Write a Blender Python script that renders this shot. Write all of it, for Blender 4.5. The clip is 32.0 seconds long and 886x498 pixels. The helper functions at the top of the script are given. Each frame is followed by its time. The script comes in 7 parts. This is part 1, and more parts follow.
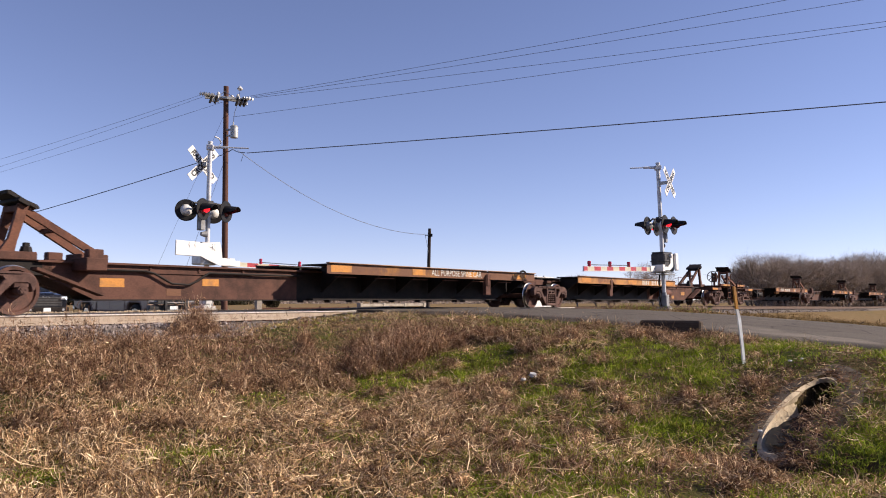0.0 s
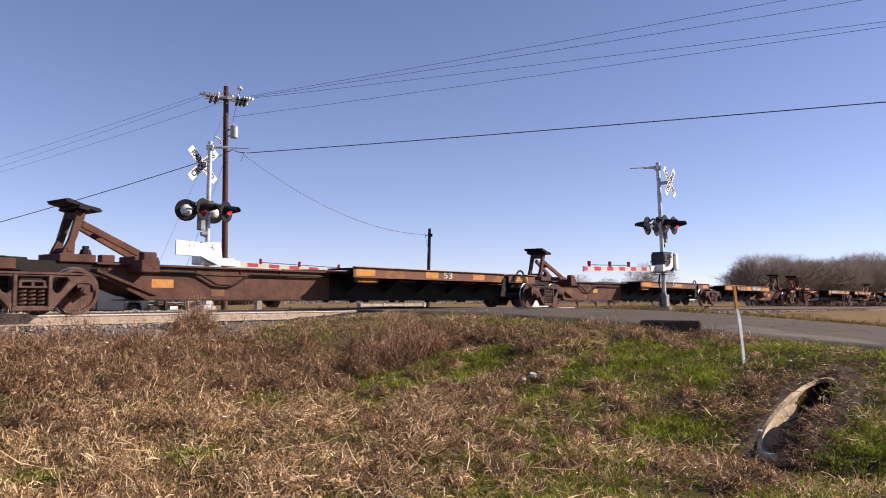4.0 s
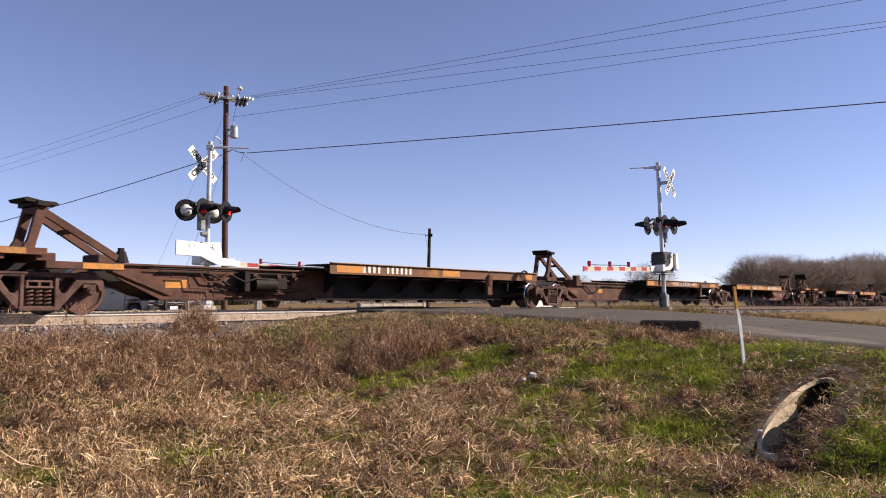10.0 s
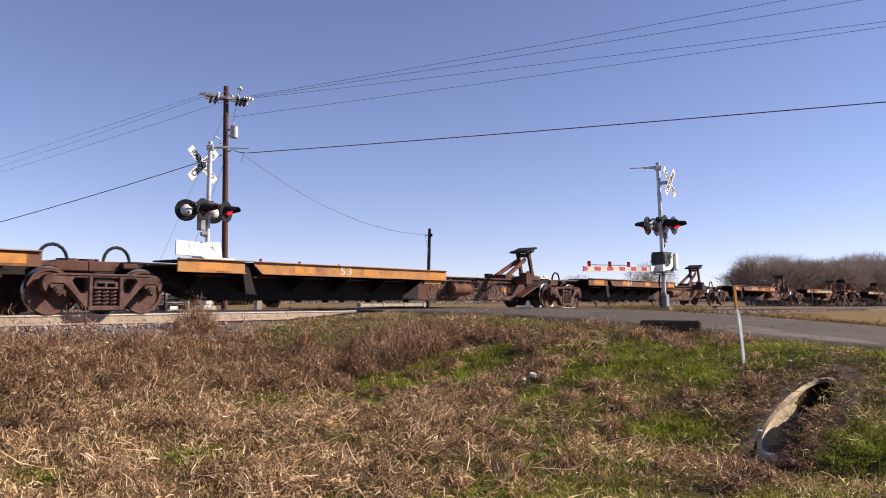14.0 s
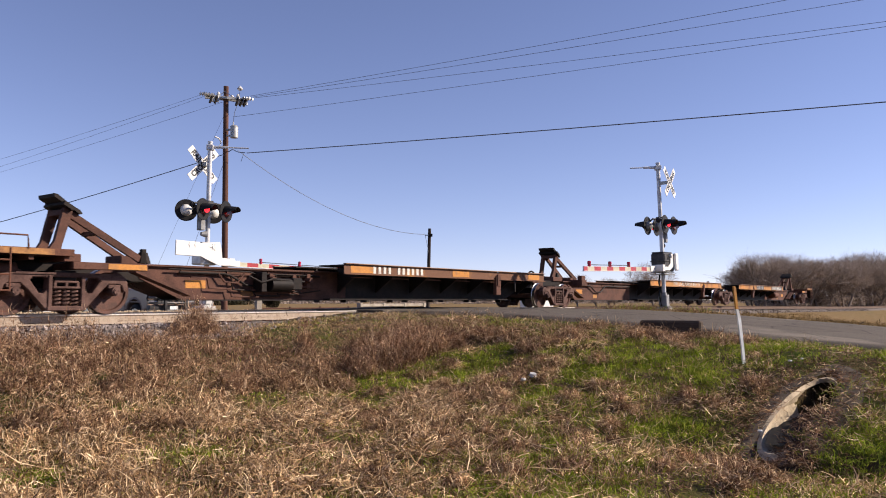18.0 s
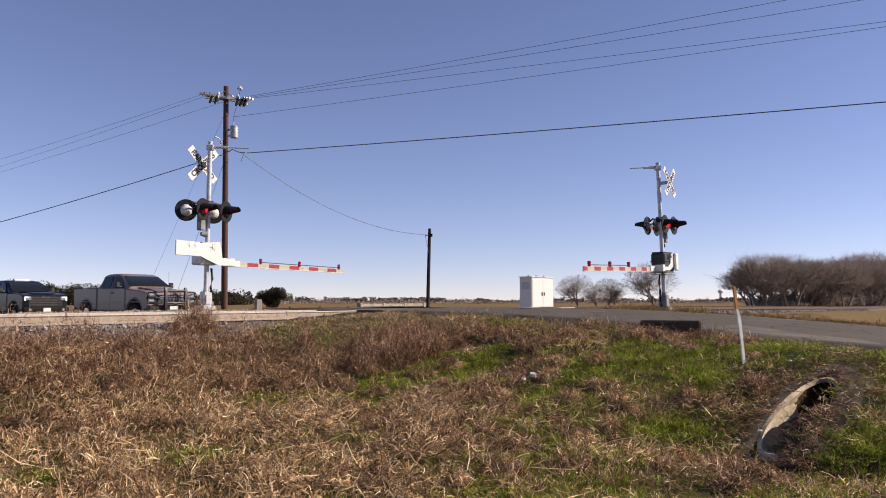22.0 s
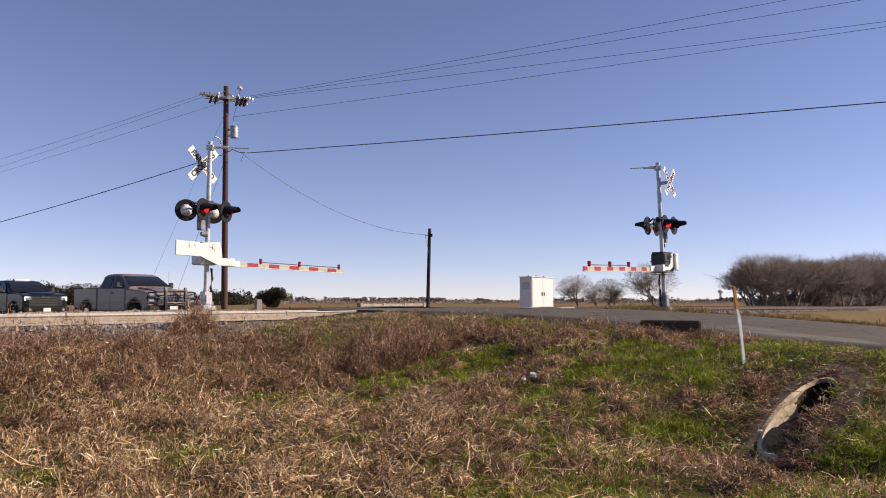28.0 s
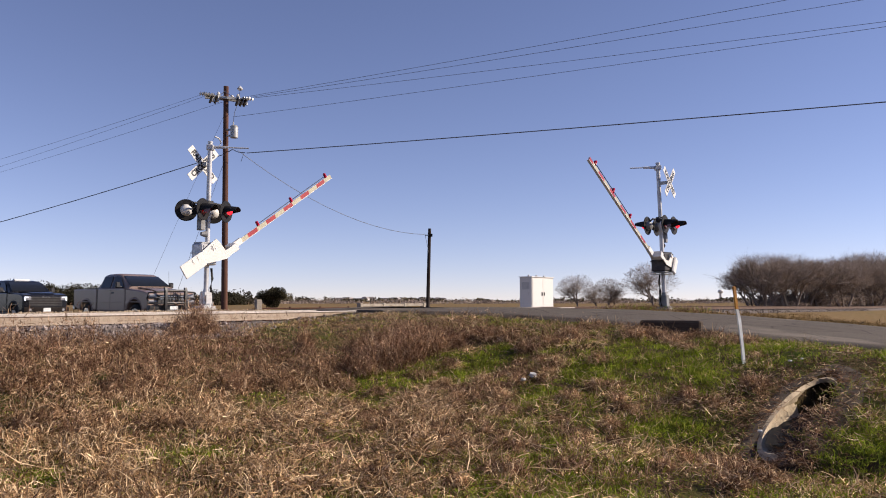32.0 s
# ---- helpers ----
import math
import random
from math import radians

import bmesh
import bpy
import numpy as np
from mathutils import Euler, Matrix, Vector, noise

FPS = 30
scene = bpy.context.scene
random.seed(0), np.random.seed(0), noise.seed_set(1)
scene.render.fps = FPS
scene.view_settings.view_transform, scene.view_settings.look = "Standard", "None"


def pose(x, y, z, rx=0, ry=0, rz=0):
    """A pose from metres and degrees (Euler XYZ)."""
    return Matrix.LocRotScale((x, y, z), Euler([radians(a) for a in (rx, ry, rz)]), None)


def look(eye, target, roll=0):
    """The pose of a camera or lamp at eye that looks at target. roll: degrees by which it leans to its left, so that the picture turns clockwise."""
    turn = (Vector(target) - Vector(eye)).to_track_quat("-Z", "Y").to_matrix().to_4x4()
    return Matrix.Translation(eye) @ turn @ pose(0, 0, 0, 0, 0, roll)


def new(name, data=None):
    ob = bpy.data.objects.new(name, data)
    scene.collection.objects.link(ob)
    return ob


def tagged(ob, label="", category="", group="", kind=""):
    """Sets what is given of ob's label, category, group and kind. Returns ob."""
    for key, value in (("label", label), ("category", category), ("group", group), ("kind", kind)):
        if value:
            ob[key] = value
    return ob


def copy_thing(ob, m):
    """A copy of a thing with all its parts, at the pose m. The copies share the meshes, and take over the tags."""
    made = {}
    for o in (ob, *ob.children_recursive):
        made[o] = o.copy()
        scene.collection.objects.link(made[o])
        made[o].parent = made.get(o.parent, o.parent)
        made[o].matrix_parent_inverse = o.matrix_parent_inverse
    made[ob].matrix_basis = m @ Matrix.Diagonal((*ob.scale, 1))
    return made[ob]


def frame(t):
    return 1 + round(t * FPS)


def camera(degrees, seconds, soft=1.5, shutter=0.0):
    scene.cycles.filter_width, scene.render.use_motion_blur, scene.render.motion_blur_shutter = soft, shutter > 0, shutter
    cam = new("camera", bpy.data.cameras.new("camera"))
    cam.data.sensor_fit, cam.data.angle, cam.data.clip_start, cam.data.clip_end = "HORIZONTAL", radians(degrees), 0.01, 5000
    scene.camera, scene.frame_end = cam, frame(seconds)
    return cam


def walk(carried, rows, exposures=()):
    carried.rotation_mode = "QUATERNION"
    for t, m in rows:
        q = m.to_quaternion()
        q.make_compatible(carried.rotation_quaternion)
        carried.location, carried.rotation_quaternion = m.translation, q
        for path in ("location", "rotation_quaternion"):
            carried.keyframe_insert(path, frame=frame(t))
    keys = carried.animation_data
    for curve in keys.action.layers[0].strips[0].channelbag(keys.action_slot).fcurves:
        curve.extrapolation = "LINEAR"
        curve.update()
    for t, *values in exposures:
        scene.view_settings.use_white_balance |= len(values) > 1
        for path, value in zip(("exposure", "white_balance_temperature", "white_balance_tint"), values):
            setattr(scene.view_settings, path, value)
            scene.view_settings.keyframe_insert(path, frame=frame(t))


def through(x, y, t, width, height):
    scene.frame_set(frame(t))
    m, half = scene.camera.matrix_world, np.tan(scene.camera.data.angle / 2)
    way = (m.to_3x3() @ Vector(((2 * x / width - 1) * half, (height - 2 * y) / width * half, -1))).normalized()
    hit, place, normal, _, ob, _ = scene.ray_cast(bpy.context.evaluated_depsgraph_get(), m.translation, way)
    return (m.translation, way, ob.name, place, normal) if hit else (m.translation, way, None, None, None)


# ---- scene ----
cam = camera(60.0, 32.0, soft=1.0, shutter=0.035)
# A still tripod camera in the ditch beside the line; its eye is 0.255 m over the rail top.
EYE = (0.0, 0.0, 0.255)
TILT = math.tan(radians(3.834))
STAND = look(EYE, (0.0, 100.0, EYE[2] + 100.0 * TILT))
walk(cam, [(0.0, STAND), (32.0, STAND)], exposures=[(0.0, 0.64, 6650.0, 17.0), (19.8, 0.64, 6650.0, 17.0), (21.4, 0.41, 6650.0, 17.0), (32.0, 0.41, 6650.0, 17.0)])

# ---- light ----
SUN_ELEV, SUN_AZ = radians(30.0), radians(87.0)   # azimuth clockwise from +Y
world = bpy.data.worlds.new("sky")
scene.world = world
world.use_nodes = True
wn = world.node_tree.nodes
wl = world.node_tree.links
wn.clear()
sky = wn.new("ShaderNodeTexSky")
sky.sky_type = "NISHITA"
sky.sun_disc = False
sky.sun_elevation, sky.sun_rotation = SUN_ELEV, SUN_AZ
sky.air_density, sky.dust_density, sky.ozone_density = 0.75, 0.0, 4.1
bg = wn.new("ShaderNodeBackground")
bg.inputs["Strength"].default_value = 0.101
wout = wn.new("ShaderNodeOutputWorld")
tone = wn.new("ShaderNodeMix")
tone.data_type, tone.blend_type = "RGBA", "MULTIPLY"
tone.inputs["Factor"].default_value = 1.0
tone.inputs[7].default_value = (1.26, 0.985, 0.975, 1)
# a clear winter sky whose horizon is no whiter than the air a few degrees up
where = wn.new("ShaderNodeTexCoord")
lift_sky = wn.new("ShaderNodeVectorMath")
lift_sky.operation = "MULTIPLY_ADD"
lift_sky.inputs[1].default_value, lift_sky.inputs[2].default_value = (1.0, 1.0, 0.985), (0.0, 0.0, 0.022)
wl.new(where.outputs["Generated"], lift_sky.inputs[0])
wl.new(lift_sky.outputs[0], sky.inputs["Vector"])
wl.new(sky.outputs[0], tone.inputs[6])
wl.new(tone.outputs[2], bg.inputs["Color"])
wl.new(bg.outputs[0], wout.inputs["Surface"])
sun_data = bpy.data.lights.new("sun", "SUN")
sun_data.energy, sun_data.angle, sun_data.color = 4.75, radians(0.55), (1.0, 0.92, 0.78)
sun = new("sun", sun_data)
SUN_DIR = Vector((math.sin(SUN_AZ) * math.cos(SUN_ELEV), math.cos(SUN_AZ) * math.cos(SUN_ELEV), math.sin(SUN_ELEV)))
sun.matrix_world = look(SUN_DIR * 60.0, (0, 0, 0))

# ---- the plan: along the track (a), across it (c), height over the rail top (z) ----
TRACK_TURN = 52.36
UX, UY = math.cos(radians(TRACK_TURN)), math.sin(radians(TRACK_TURN))
TRACK_C = 14.55        # centre line of the track
ROAD_A0, ROAD_A1 = 14.5, 22.9


def place(a, c, z=0.0):
    return Vector((UX * a - UY * c, UY * a + UX * c, z))


def plan_pose(a, c, z=0.0, turn=0.0):
    v = place(a, c, z)
    return pose(v.x, v.y, v.z, 0, 0, TRACK_TURN + turn)


def to_plan(x, y):
    return UX * x + UY * y, -UY * x + UX * y


def smooth(e0, e1, v):
    t = min(1.0, max(0.0, (v - e0) / (e1 - e0)))
    return t * t * (3 - 2 * t)


def lerp_table(table, v):
    for (x0, y0), (x1, y1) in zip(table, table[1:]):
        if v <= x1:
            return y0 + (y1 - y0) * max(0.0, (v - x0) / (x1 - x0))
    return table[-1][1]


# ---- materials ----
def material(name):
    m = bpy.data.materials.new(name)
    m.use_nodes = True
    n = m.node_tree.nodes
    return m, n, m.node_tree.links, n["Principled BSDF"]


def ramp(n, l, src, stops):
    r = n.new("ShaderNodeValToRGB")
    while len(r.color_ramp.elements) < len(stops):
        r.color_ramp.elements.new(0.5)
    for e, (p, c) in zip(r.color_ramp.elements, stops):
        e.position, e.color = p, (*c, 1) if len(c) == 3 else c
    l.new(src, r.inputs[0])
    return r.outputs[0]


def noise_node(n, l, vec, scale, detail=6, rough=0.6, stretch=None):
    t = n.new("ShaderNodeTexNoise")
    t.inputs["Scale"].default_value, t.inputs["Detail"].default_value, t.inputs["Roughness"].default_value = scale, detail, rough
    if stretch:
        mp = n.new("ShaderNodeMapping")
        mp.inputs["Scale"].default_value = stretch
        l.new(vec, mp.inputs["Vector"])
        vec = mp.outputs[0]
    l.new(vec, t.inputs["Vector"])
    return t.outputs["Fac"]


def mix(n, l, fac, a, b, mode="MIX"):
    m = n.new("ShaderNodeMix")
    m.data_type, m.blend_type = "RGBA", mode
    for sock, v in ((m.inputs["Factor"], fac), (m.inputs[6], a), (m.inputs[7], b)):
        if isinstance(v, (int, float)):
            sock.default_value = v
        elif isinstance(v, tuple):
            sock.default_value = (*v, 1) if len(v) == 3 else v
        else:
            l.new(v, sock)
    return m.outputs[2]


def bump(n, l, b, height, strength=0.4, distance=0.01):
    bp = n.new("ShaderNodeBump")
    bp.inputs["Strength"].default_value, bp.inputs["Distance"].default_value = strength, distance
    l.new(height, bp.inputs["Height"])
    l.new(bp.outputs[0], b.inputs["Normal"])


def coords(n, l, spread=0.0):
    """Object coordinates, shifted by a random step for every object."""
    tc = n.new("ShaderNodeTexCoord")
    if not spread:
        return tc.outputs["Object"]
    oi = n.new("ShaderNodeObjectInfo")
    mul = n.new("ShaderNodeMath")
    mul.operation = "MULTIPLY"
    mul.inputs[1].default_value = spread
    l.new(oi.outputs["Random"], mul.inputs[0])
    add = n.new("ShaderNodeVectorMath")
    add.operation = "ADD"
    l.new(tc.outputs["Object"], add.inputs[0])
    l.new(mul.outputs[0], add.inputs[1])
    return add.outputs[0]


def worn(name, base, stain, scale=3.0, rough=0.7, metal=0.0, lo=0.42, hi=0.68, grain=40.0, relief=0.25, spread=9.0, stretch=None, fine=0.25):
    """Paint, rust, wood or stone in a base colour with a stain in blotches and fine grain."""
    m, n, l, b = material(name)
    v = coords(n, l, spread)
    big = noise_node(n, l, v, scale, 8, 0.65, stretch)
    fin = noise_node(n, l, v, grain, 4, 0.6, stretch)
    mask = ramp(n, l, big, [(lo, (0, 0, 0)), (hi, (1, 1, 1))])
    col = mix(n, l, mask, base, stain)
    dark = ramp(n, l, fin, [(0.25, (1 - fine * 1.6,) * 3), (0.75, (1 + fine * 0.4,) * 3)])
    l.new(mix(n, l, 1.0, col, dark, "MULTIPLY"), b.inputs["Base Color"])
    b.inputs["Roughness"].default_value, b.inputs["Metallic"].default_value = rough, metal
    b.inputs["Specular IOR Level"].default_value = 0.18 if rough > 0.5 else 0.45
    bump(n, l, b, fin, relief, 0.004)
    return m


RUST = worn("rusted_steel", (0.128, 0.059, 0.041), (0.06, 0.03, 0.022), 2.2, 0.78, 0.0)
RUST_RED = worn("red_rusted_steel", (0.17, 0.07, 0.042), (0.08, 0.036, 0.025), 2.6, 0.75)
# near-black steel whose colour also carries the shade under the cars
DARK_SHADED_STEEL = worn("dark_shaded_steel", (0.013, 0.0095, 0.008), (0.026, 0.016, 0.012), 5.0, 0.65)
YELLOW = worn("worn_yellow_paint", (0.46, 0.22, 0.07), (0.22, 0.1, 0.05), 1.3, 0.55, 0.0, 0.48, 0.62)
YELLOW_RUST = worn("rusted_yellow_paint", (0.17, 0.08, 0.045), (0.4, 0.175, 0.035), 0.9, 0.65, 0.0, 0.54, 0.68)
ORANGE = worn("orange_paint", (0.44, 0.18, 0.05), (0.13, 0.055, 0.026), 1.6, 0.55, 0.0, 0.44, 0.7, stretch=(0.6, 1, 1.6))
PATCH = worn("bright_yellow_panel", (0.55, 0.215, 0.022), (0.24, 0.11, 0.035), 5.0, 0.5, 0.0, 0.5, 0.75)
WHEEL_STEEL = worn("wheel_steel", (0.135, 0.062, 0.044), (0.065, 0.036, 0.028), 6.0, 0.6)
TREAD = worn("polished_tread", (0.5, 0.48, 0.46), (0.3, 0.28, 0.26), 12.0, 0.25, 1.0)
BOGIE_GRIME = worn("bogie_grime", (0.152, 0.085, 0.067), (0.075, 0.039, 0.031), 3.5, 0.75, lo=0.38, hi=0.62)
# rust made pale for the sunlight along the deck's top edge
SUNLIT_EDGE = worn("sunlit_deck_edge", (0.42, 0.27, 0.19), (0.24, 0.125, 0.082), 1.8, 0.65)
RAIL_SIDE = worn("rail_web_rust", (0.44, 0.35, 0.265), (0.31, 0.23, 0.165), 6.0, 0.8)
# pale, unmetallic colour that stands in for the sun's glint on the head
RAIL_HEAD_GLINT = worn("rail_head", (0.74, 0.66, 0.58), (0.6, 0.51, 0.43), 3.0, 0.4, 0.0, stretch=(0.2, 1, 1))
RAIL_BROWN = worn("rail_web_brown", (0.17, 0.11, 0.08), (0.1, 0.065, 0.05), 6.0, 0.85)
TIE_WOOD = worn("creosote_tie", (0.085, 0.062, 0.048), (0.045, 0.036, 0.03), 8.0, 0.9, grain=30, stretch=(1, 6, 6))
WHITE_PAINT = worn("white_paint", (0.72, 0.69, 0.64), (0.46, 0.42, 0.37), 3.5, 0.45, 0.0, 0.6, 0.85, fine=0.06)
ALU = worn("aluminium_paint", (0.62, 0.61, 0.6), (0.42, 0.41, 0.4), 5.0, 0.45, 0.25, fine=0.08)
BLACK_PAINT = worn("black_paint", (0.022, 0.02, 0.021), (0.05, 0.045, 0.042), 8.0, 0.5)
POLE_WOOD = worn("pole_wood", (0.14, 0.066, 0.045), (0.075, 0.04, 0.03), 1.6, 0.85, grain=18, stretch=(6, 6, 0.5))
CONCRETE = worn("concrete", (0.42, 0.37, 0.30), (0.24, 0.2, 0.16), 2.5, 0.9, grain=60)
GLASSY = worn("porcelain", (0.7, 0.69, 0.66), (0.45, 0.43, 0.4), 9.0, 0.2, fine=0.05)
GREY_METAL = worn("grey_metal", (0.45, 0.45, 0.44), (0.3, 0.29, 0.27), 4.0, 0.5, 0.3, fine=0.1)
RED_TAPE = worn("red_reflective_tape", (0.42, 0.03, 0.035), (0.3, 0.03, 0.035), 6.0, 0.4, fine=0.1)
WHITE_TAPE = worn("faded_white_tape", (0.52, 0.47, 0.33), (0.42, 0.38, 0.27), 6.0, 0.4, fine=0.1)
# lightened towards grey-blue: distance haze is mixed into the wire colour
WIRE = worn("wire", (0.1, 0.1, 0.11), (0.15, 0.14, 0.14), 3.0, 0.5)
RUBBER = worn("rubber", (0.018, 0.018, 0.018), (0.04, 0.038, 0.035), 8.0, 0.75)
LETTER_WHITE = worn("stencil_white", (0.68, 0.65, 0.58), (0.4, 0.3, 0.2), 6.0, 0.6, 0.0, 0.56, 0.72)
LETTER_BLACK = worn("sign_black", (0.02, 0.02, 0.02), (0.04, 0.04, 0.04), 6.0, 0.5)
SALMON = worn("salmon_primer", (0.42, 0.13, 0.075), (0.24, 0.075, 0.045), 3.0, 0.7)
CHALK = worn("chalk_white", (0.55, 0.51, 0.45), (0.3, 0.24, 0.2), 7.0, 0.8, 0.0, 0.45, 0.7)


def glow_material(name, colour, strength):
    m, n, l, b = material(name)
    b.inputs["Base Color"].default_value = (*colour, 1)
    b.inputs["Emission Color"].default_value = (*colour, 1)
    b.inputs["Emission Strength"].default_value = strength
    b.inputs["Roughness"].default_value = 0.3
    return m


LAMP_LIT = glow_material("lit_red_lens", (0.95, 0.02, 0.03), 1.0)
LENS = worn("dark_red_lens", (0.13, 0.012, 0.014), (0.09, 0.01, 0.012), 9.0, 0.15, fine=0.05)
RED_LENS = worn("red_plastic_lens", (0.55, 0.012, 0.05), (0.45, 0.012, 0.04), 9.0, 0.2, fine=0.05)


# ---- mesh helpers ----
def box(bm, x0, x1, y0, y1, z0, z1, bevel=0.0, m=None):
    made = bmesh.ops.create_cube(bm, size=1.0)["verts"]
    for v in made:
        v.co = Vector(((x0 + x1) / 2 + v.co.x * (x1 - x0), (y0 + y1) / 2 + v.co.y * (y1 - y0), (z0 + z1) / 2 + v.co.z * (z1 - z0)))
    if bevel:
        edges = list({e for v in made for e in v.link_edges})
        out = bmesh.ops.bevel(bm, geom=edges, offset=bevel, segments=1, affect="EDGES", profile=0.5)
        made = list({v for f in out["faces"] for v in f.verts} | {v for v in made if v.is_valid})
    if m is not None:
        bmesh.ops.transform(bm, matrix=m, verts=made)
    return bm


def rod(bm, p0, p1, r0, r1=None, seg=12, caps=True):
    p0, p1 = Vector(p0), Vector(p1)
    d = p1 - p0
    m = Matrix.Translation((p0 + p1) / 2) @ d.to_track_quat("Z", "Y").to_matrix().to_4x4()
    bmesh.ops.create_cone(bm, cap_ends=caps, segments=seg, radius1=r0, radius2=r0 if r1 is None else r1, depth=d.length, matrix=m)
    return bm


def beam(bm, p0, p1, w, h, up=(0, 0, 1)):
    """A square bar from p0 to p1, w wide and h deep."""
    p0, p1 = Vector(p0), Vector(p1)
    d = (p1 - p0).normalized()
    s = d.cross(Vector(up)).normalized()
    t = s.cross(d)
    m = Matrix((s, d, t)).transposed().to_4x4()
    m.translation = (p0 + p1) / 2
    box(bm, -w / 2, w / 2, -(p1 - p0).length / 2, (p1 - p0).length / 2, -h / 2, h / 2, 0.0, m)
    return bm


def prism(bm, outline, y0, y1):
    """A plate cut to an outline in x and z, from y0 to y1."""
    a = [bm.verts.new((x, y0, z)) for x, z in outline]
    b = [bm.verts.new((x, y1, z)) for x, z in outline]
    n = len(outline)
    fs = [bm.faces.new(a), bm.faces.new(b[::-1])]
    for i in range(n):
        fs.append(bm.faces.new((a[i], b[i], b[(i + 1) % n], a[(i + 1) % n])))
    bmesh.ops.recalc_face_normals(bm, faces=fs)
    return bm


def pierced(bm, outline, holes, y0, y1, bevel=0.0):
    """A plate in x and z with openings cut through it, from y0 to y1."""
    edges = []
    for loop in (outline, *holes):
        vs = [bm.verts.new((x, y0, z)) for x, z in loop]
        edges += [bm.edges.new((vs[i], vs[(i + 1) % len(vs)])) for i in range(len(vs))]
    fill = bmesh.ops.triangle_fill(bm, use_beauty=True, use_dissolve=False, edges=edges)
    faces = [f for f in fill["geom"] if isinstance(f, bmesh.types.BMFace)]
    ex = bmesh.ops.extrude_face_region(bm, geom=faces)
    for v in ex["geom"]:
        if isinstance(v, bmesh.types.BMVert):
            v.co.y = y1
    bmesh.ops.recalc_face_normals(bm, faces=bm.faces[:])
    if bevel:
        rim = [e for e in bm.edges if len(e.link_faces) == 2 and e.calc_face_angle() > 1.2 and abs(e.verts[0].co.y - e.verts[1].co.y) < 1e-4]
        bmesh.ops.bevel(bm, geom=rim, offset=bevel, segments=1, affect="EDGES", profile=0.5)
    return bm


def tube(bm, points, r, seg=6):
    """A bent pipe through points."""
    pts = [Vector(p) for p in points]
    rings = []
    for i, p in enumerate(pts):
        d = (pts[min(i + 1, len(pts) - 1)] - pts[max(i - 1, 0)]).normalized()
        q = d.to_track_quat("Z", "Y")
        rings.append([bm.verts.new(p + q @ Vector((r * math.cos(2 * math.pi * k / seg), r * math.sin(2 * math.pi * k / seg), 0))) for k in range(seg)])
    for a, b in zip(rings, rings[1:]):
        for k in range(seg):
            bm.faces.new((a[k], a[(k + 1) % seg], b[(k + 1) % seg], b[k]))
    bm.faces.new(rings[0][::-1])
    bm.faces.new(rings[-1])
    return bm


def ring(bm, centre, axis, radius, r, seg=24, tubeseg=6):
    """A hoop of radius about an axis."""
    q = Vector(axis).to_track_quat("Z", "Y")
    c = Vector(centre)
    rows = []
    for i in range(seg):
        t = 2 * math.pi * i / seg
        o = Vector((math.cos(t), math.sin(t), 0))
        rows.append([bm.verts.new(c + q @ (o * (radius + r * math.cos(2 * math.pi * k / tubeseg)) + Vector((0, 0, r * math.sin(2 * math.pi * k / tubeseg))))) for k in range(tubeseg)])
    for i in range(seg):
        a, b = rows[i], rows[(i + 1) % seg]
        for k in range(tubeseg):
            bm.faces.new((a[k], b[k], b[(k + 1) % tubeseg], a[(k + 1) % tubeseg]))
    return bm


def B():
    return bmesh.new()


def finish(name, bm, mats, sharp=35):
    me = bpy.data.meshes.new(name)
    bm.to_mesh(me)
    bm.free()
    for mt in mats if isinstance(mats, (list, tuple)) else [mats]:
        me.materials.append(mt)
    me.shade_smooth()
    me.set_sharp_from_angle(angle=radians(sharp))
    return me


def part(name, bm, mat, parent, label="", m=None):
    ob = new(name, finish(name, bm, mat))
    ob.parent = parent
    if m is not None:
        ob.matrix_basis = m
    if label:
        ob["label"] = label
    return ob


def thing(name, m, label, category, group="", kind=""):
    ob = new(name)
    ob.empty_display_size = 0.3
    ob.matrix_basis = m
    return tagged(ob, label, category, group, kind)


def solo(name, bm, mat, m, label, category, group="", kind=""):
    ob = new(name, finish(name, bm, mat))
    ob.matrix_basis = m
    return tagged(ob, label, category, group, kind)


def sheet(name, verts, faces, mat, smooth_shade=True):
    me = bpy.data.meshes.new(name)
    me.from_pydata(verts, [], faces)
    me.materials.append(mat)
    if smooth_shade:
        me.shade_smooth()
    me.update()
    return new(name, me)


def text_mesh(words, size, bold=0.0):
    cu = bpy.data.curves.new("letters", "FONT")
    cu.body, cu.size, cu.align_x, cu.align_y = words, size, "CENTER", "CENTER"
    cu.offset = bold
    tmp = bpy.data.objects.new("letters", cu)
    me = bpy.data.meshes.new_from_object(tmp)
    bpy.data.objects.remove(tmp)
    bpy.data.curves.remove(cu)
    return me


def lettering(words, size, mat, parent, m, label="", stretch=1.0, bold=0.0):
    me = text_mesh(words, size, bold)
    me.transform(Matrix.Diagonal((stretch, 1, 1, 1)))
    me.materials.clear()
    me.materials.append(mat)
    ob = new("lettering", me)
    ob.parent = parent
    ob.matrix_basis = m
    if label:
        ob["label"] = label
    return ob


# ---- ground ----
def road_z(c):
    return lerp_table([(-60, -1.15), (-12, -0.98), (-4, -0.78), (2, -0.52), (4, -0.36), (7, -0.16), (10, -0.03), (12.5, 0.0), (17, 0.0), (20, -0.12), (23, -0.4), (26, -0.63), (36, -0.8), (60, -0.9), (90, -0.95)], c)


PIPE = (8.50, 2.26, -1.08, -1.0)      # foot of the culvert's mouth in the plan, height of its axis, turn from the track
PIPE_R, PIPE_WALL, MITRE = 0.26, 0.06, 2.65


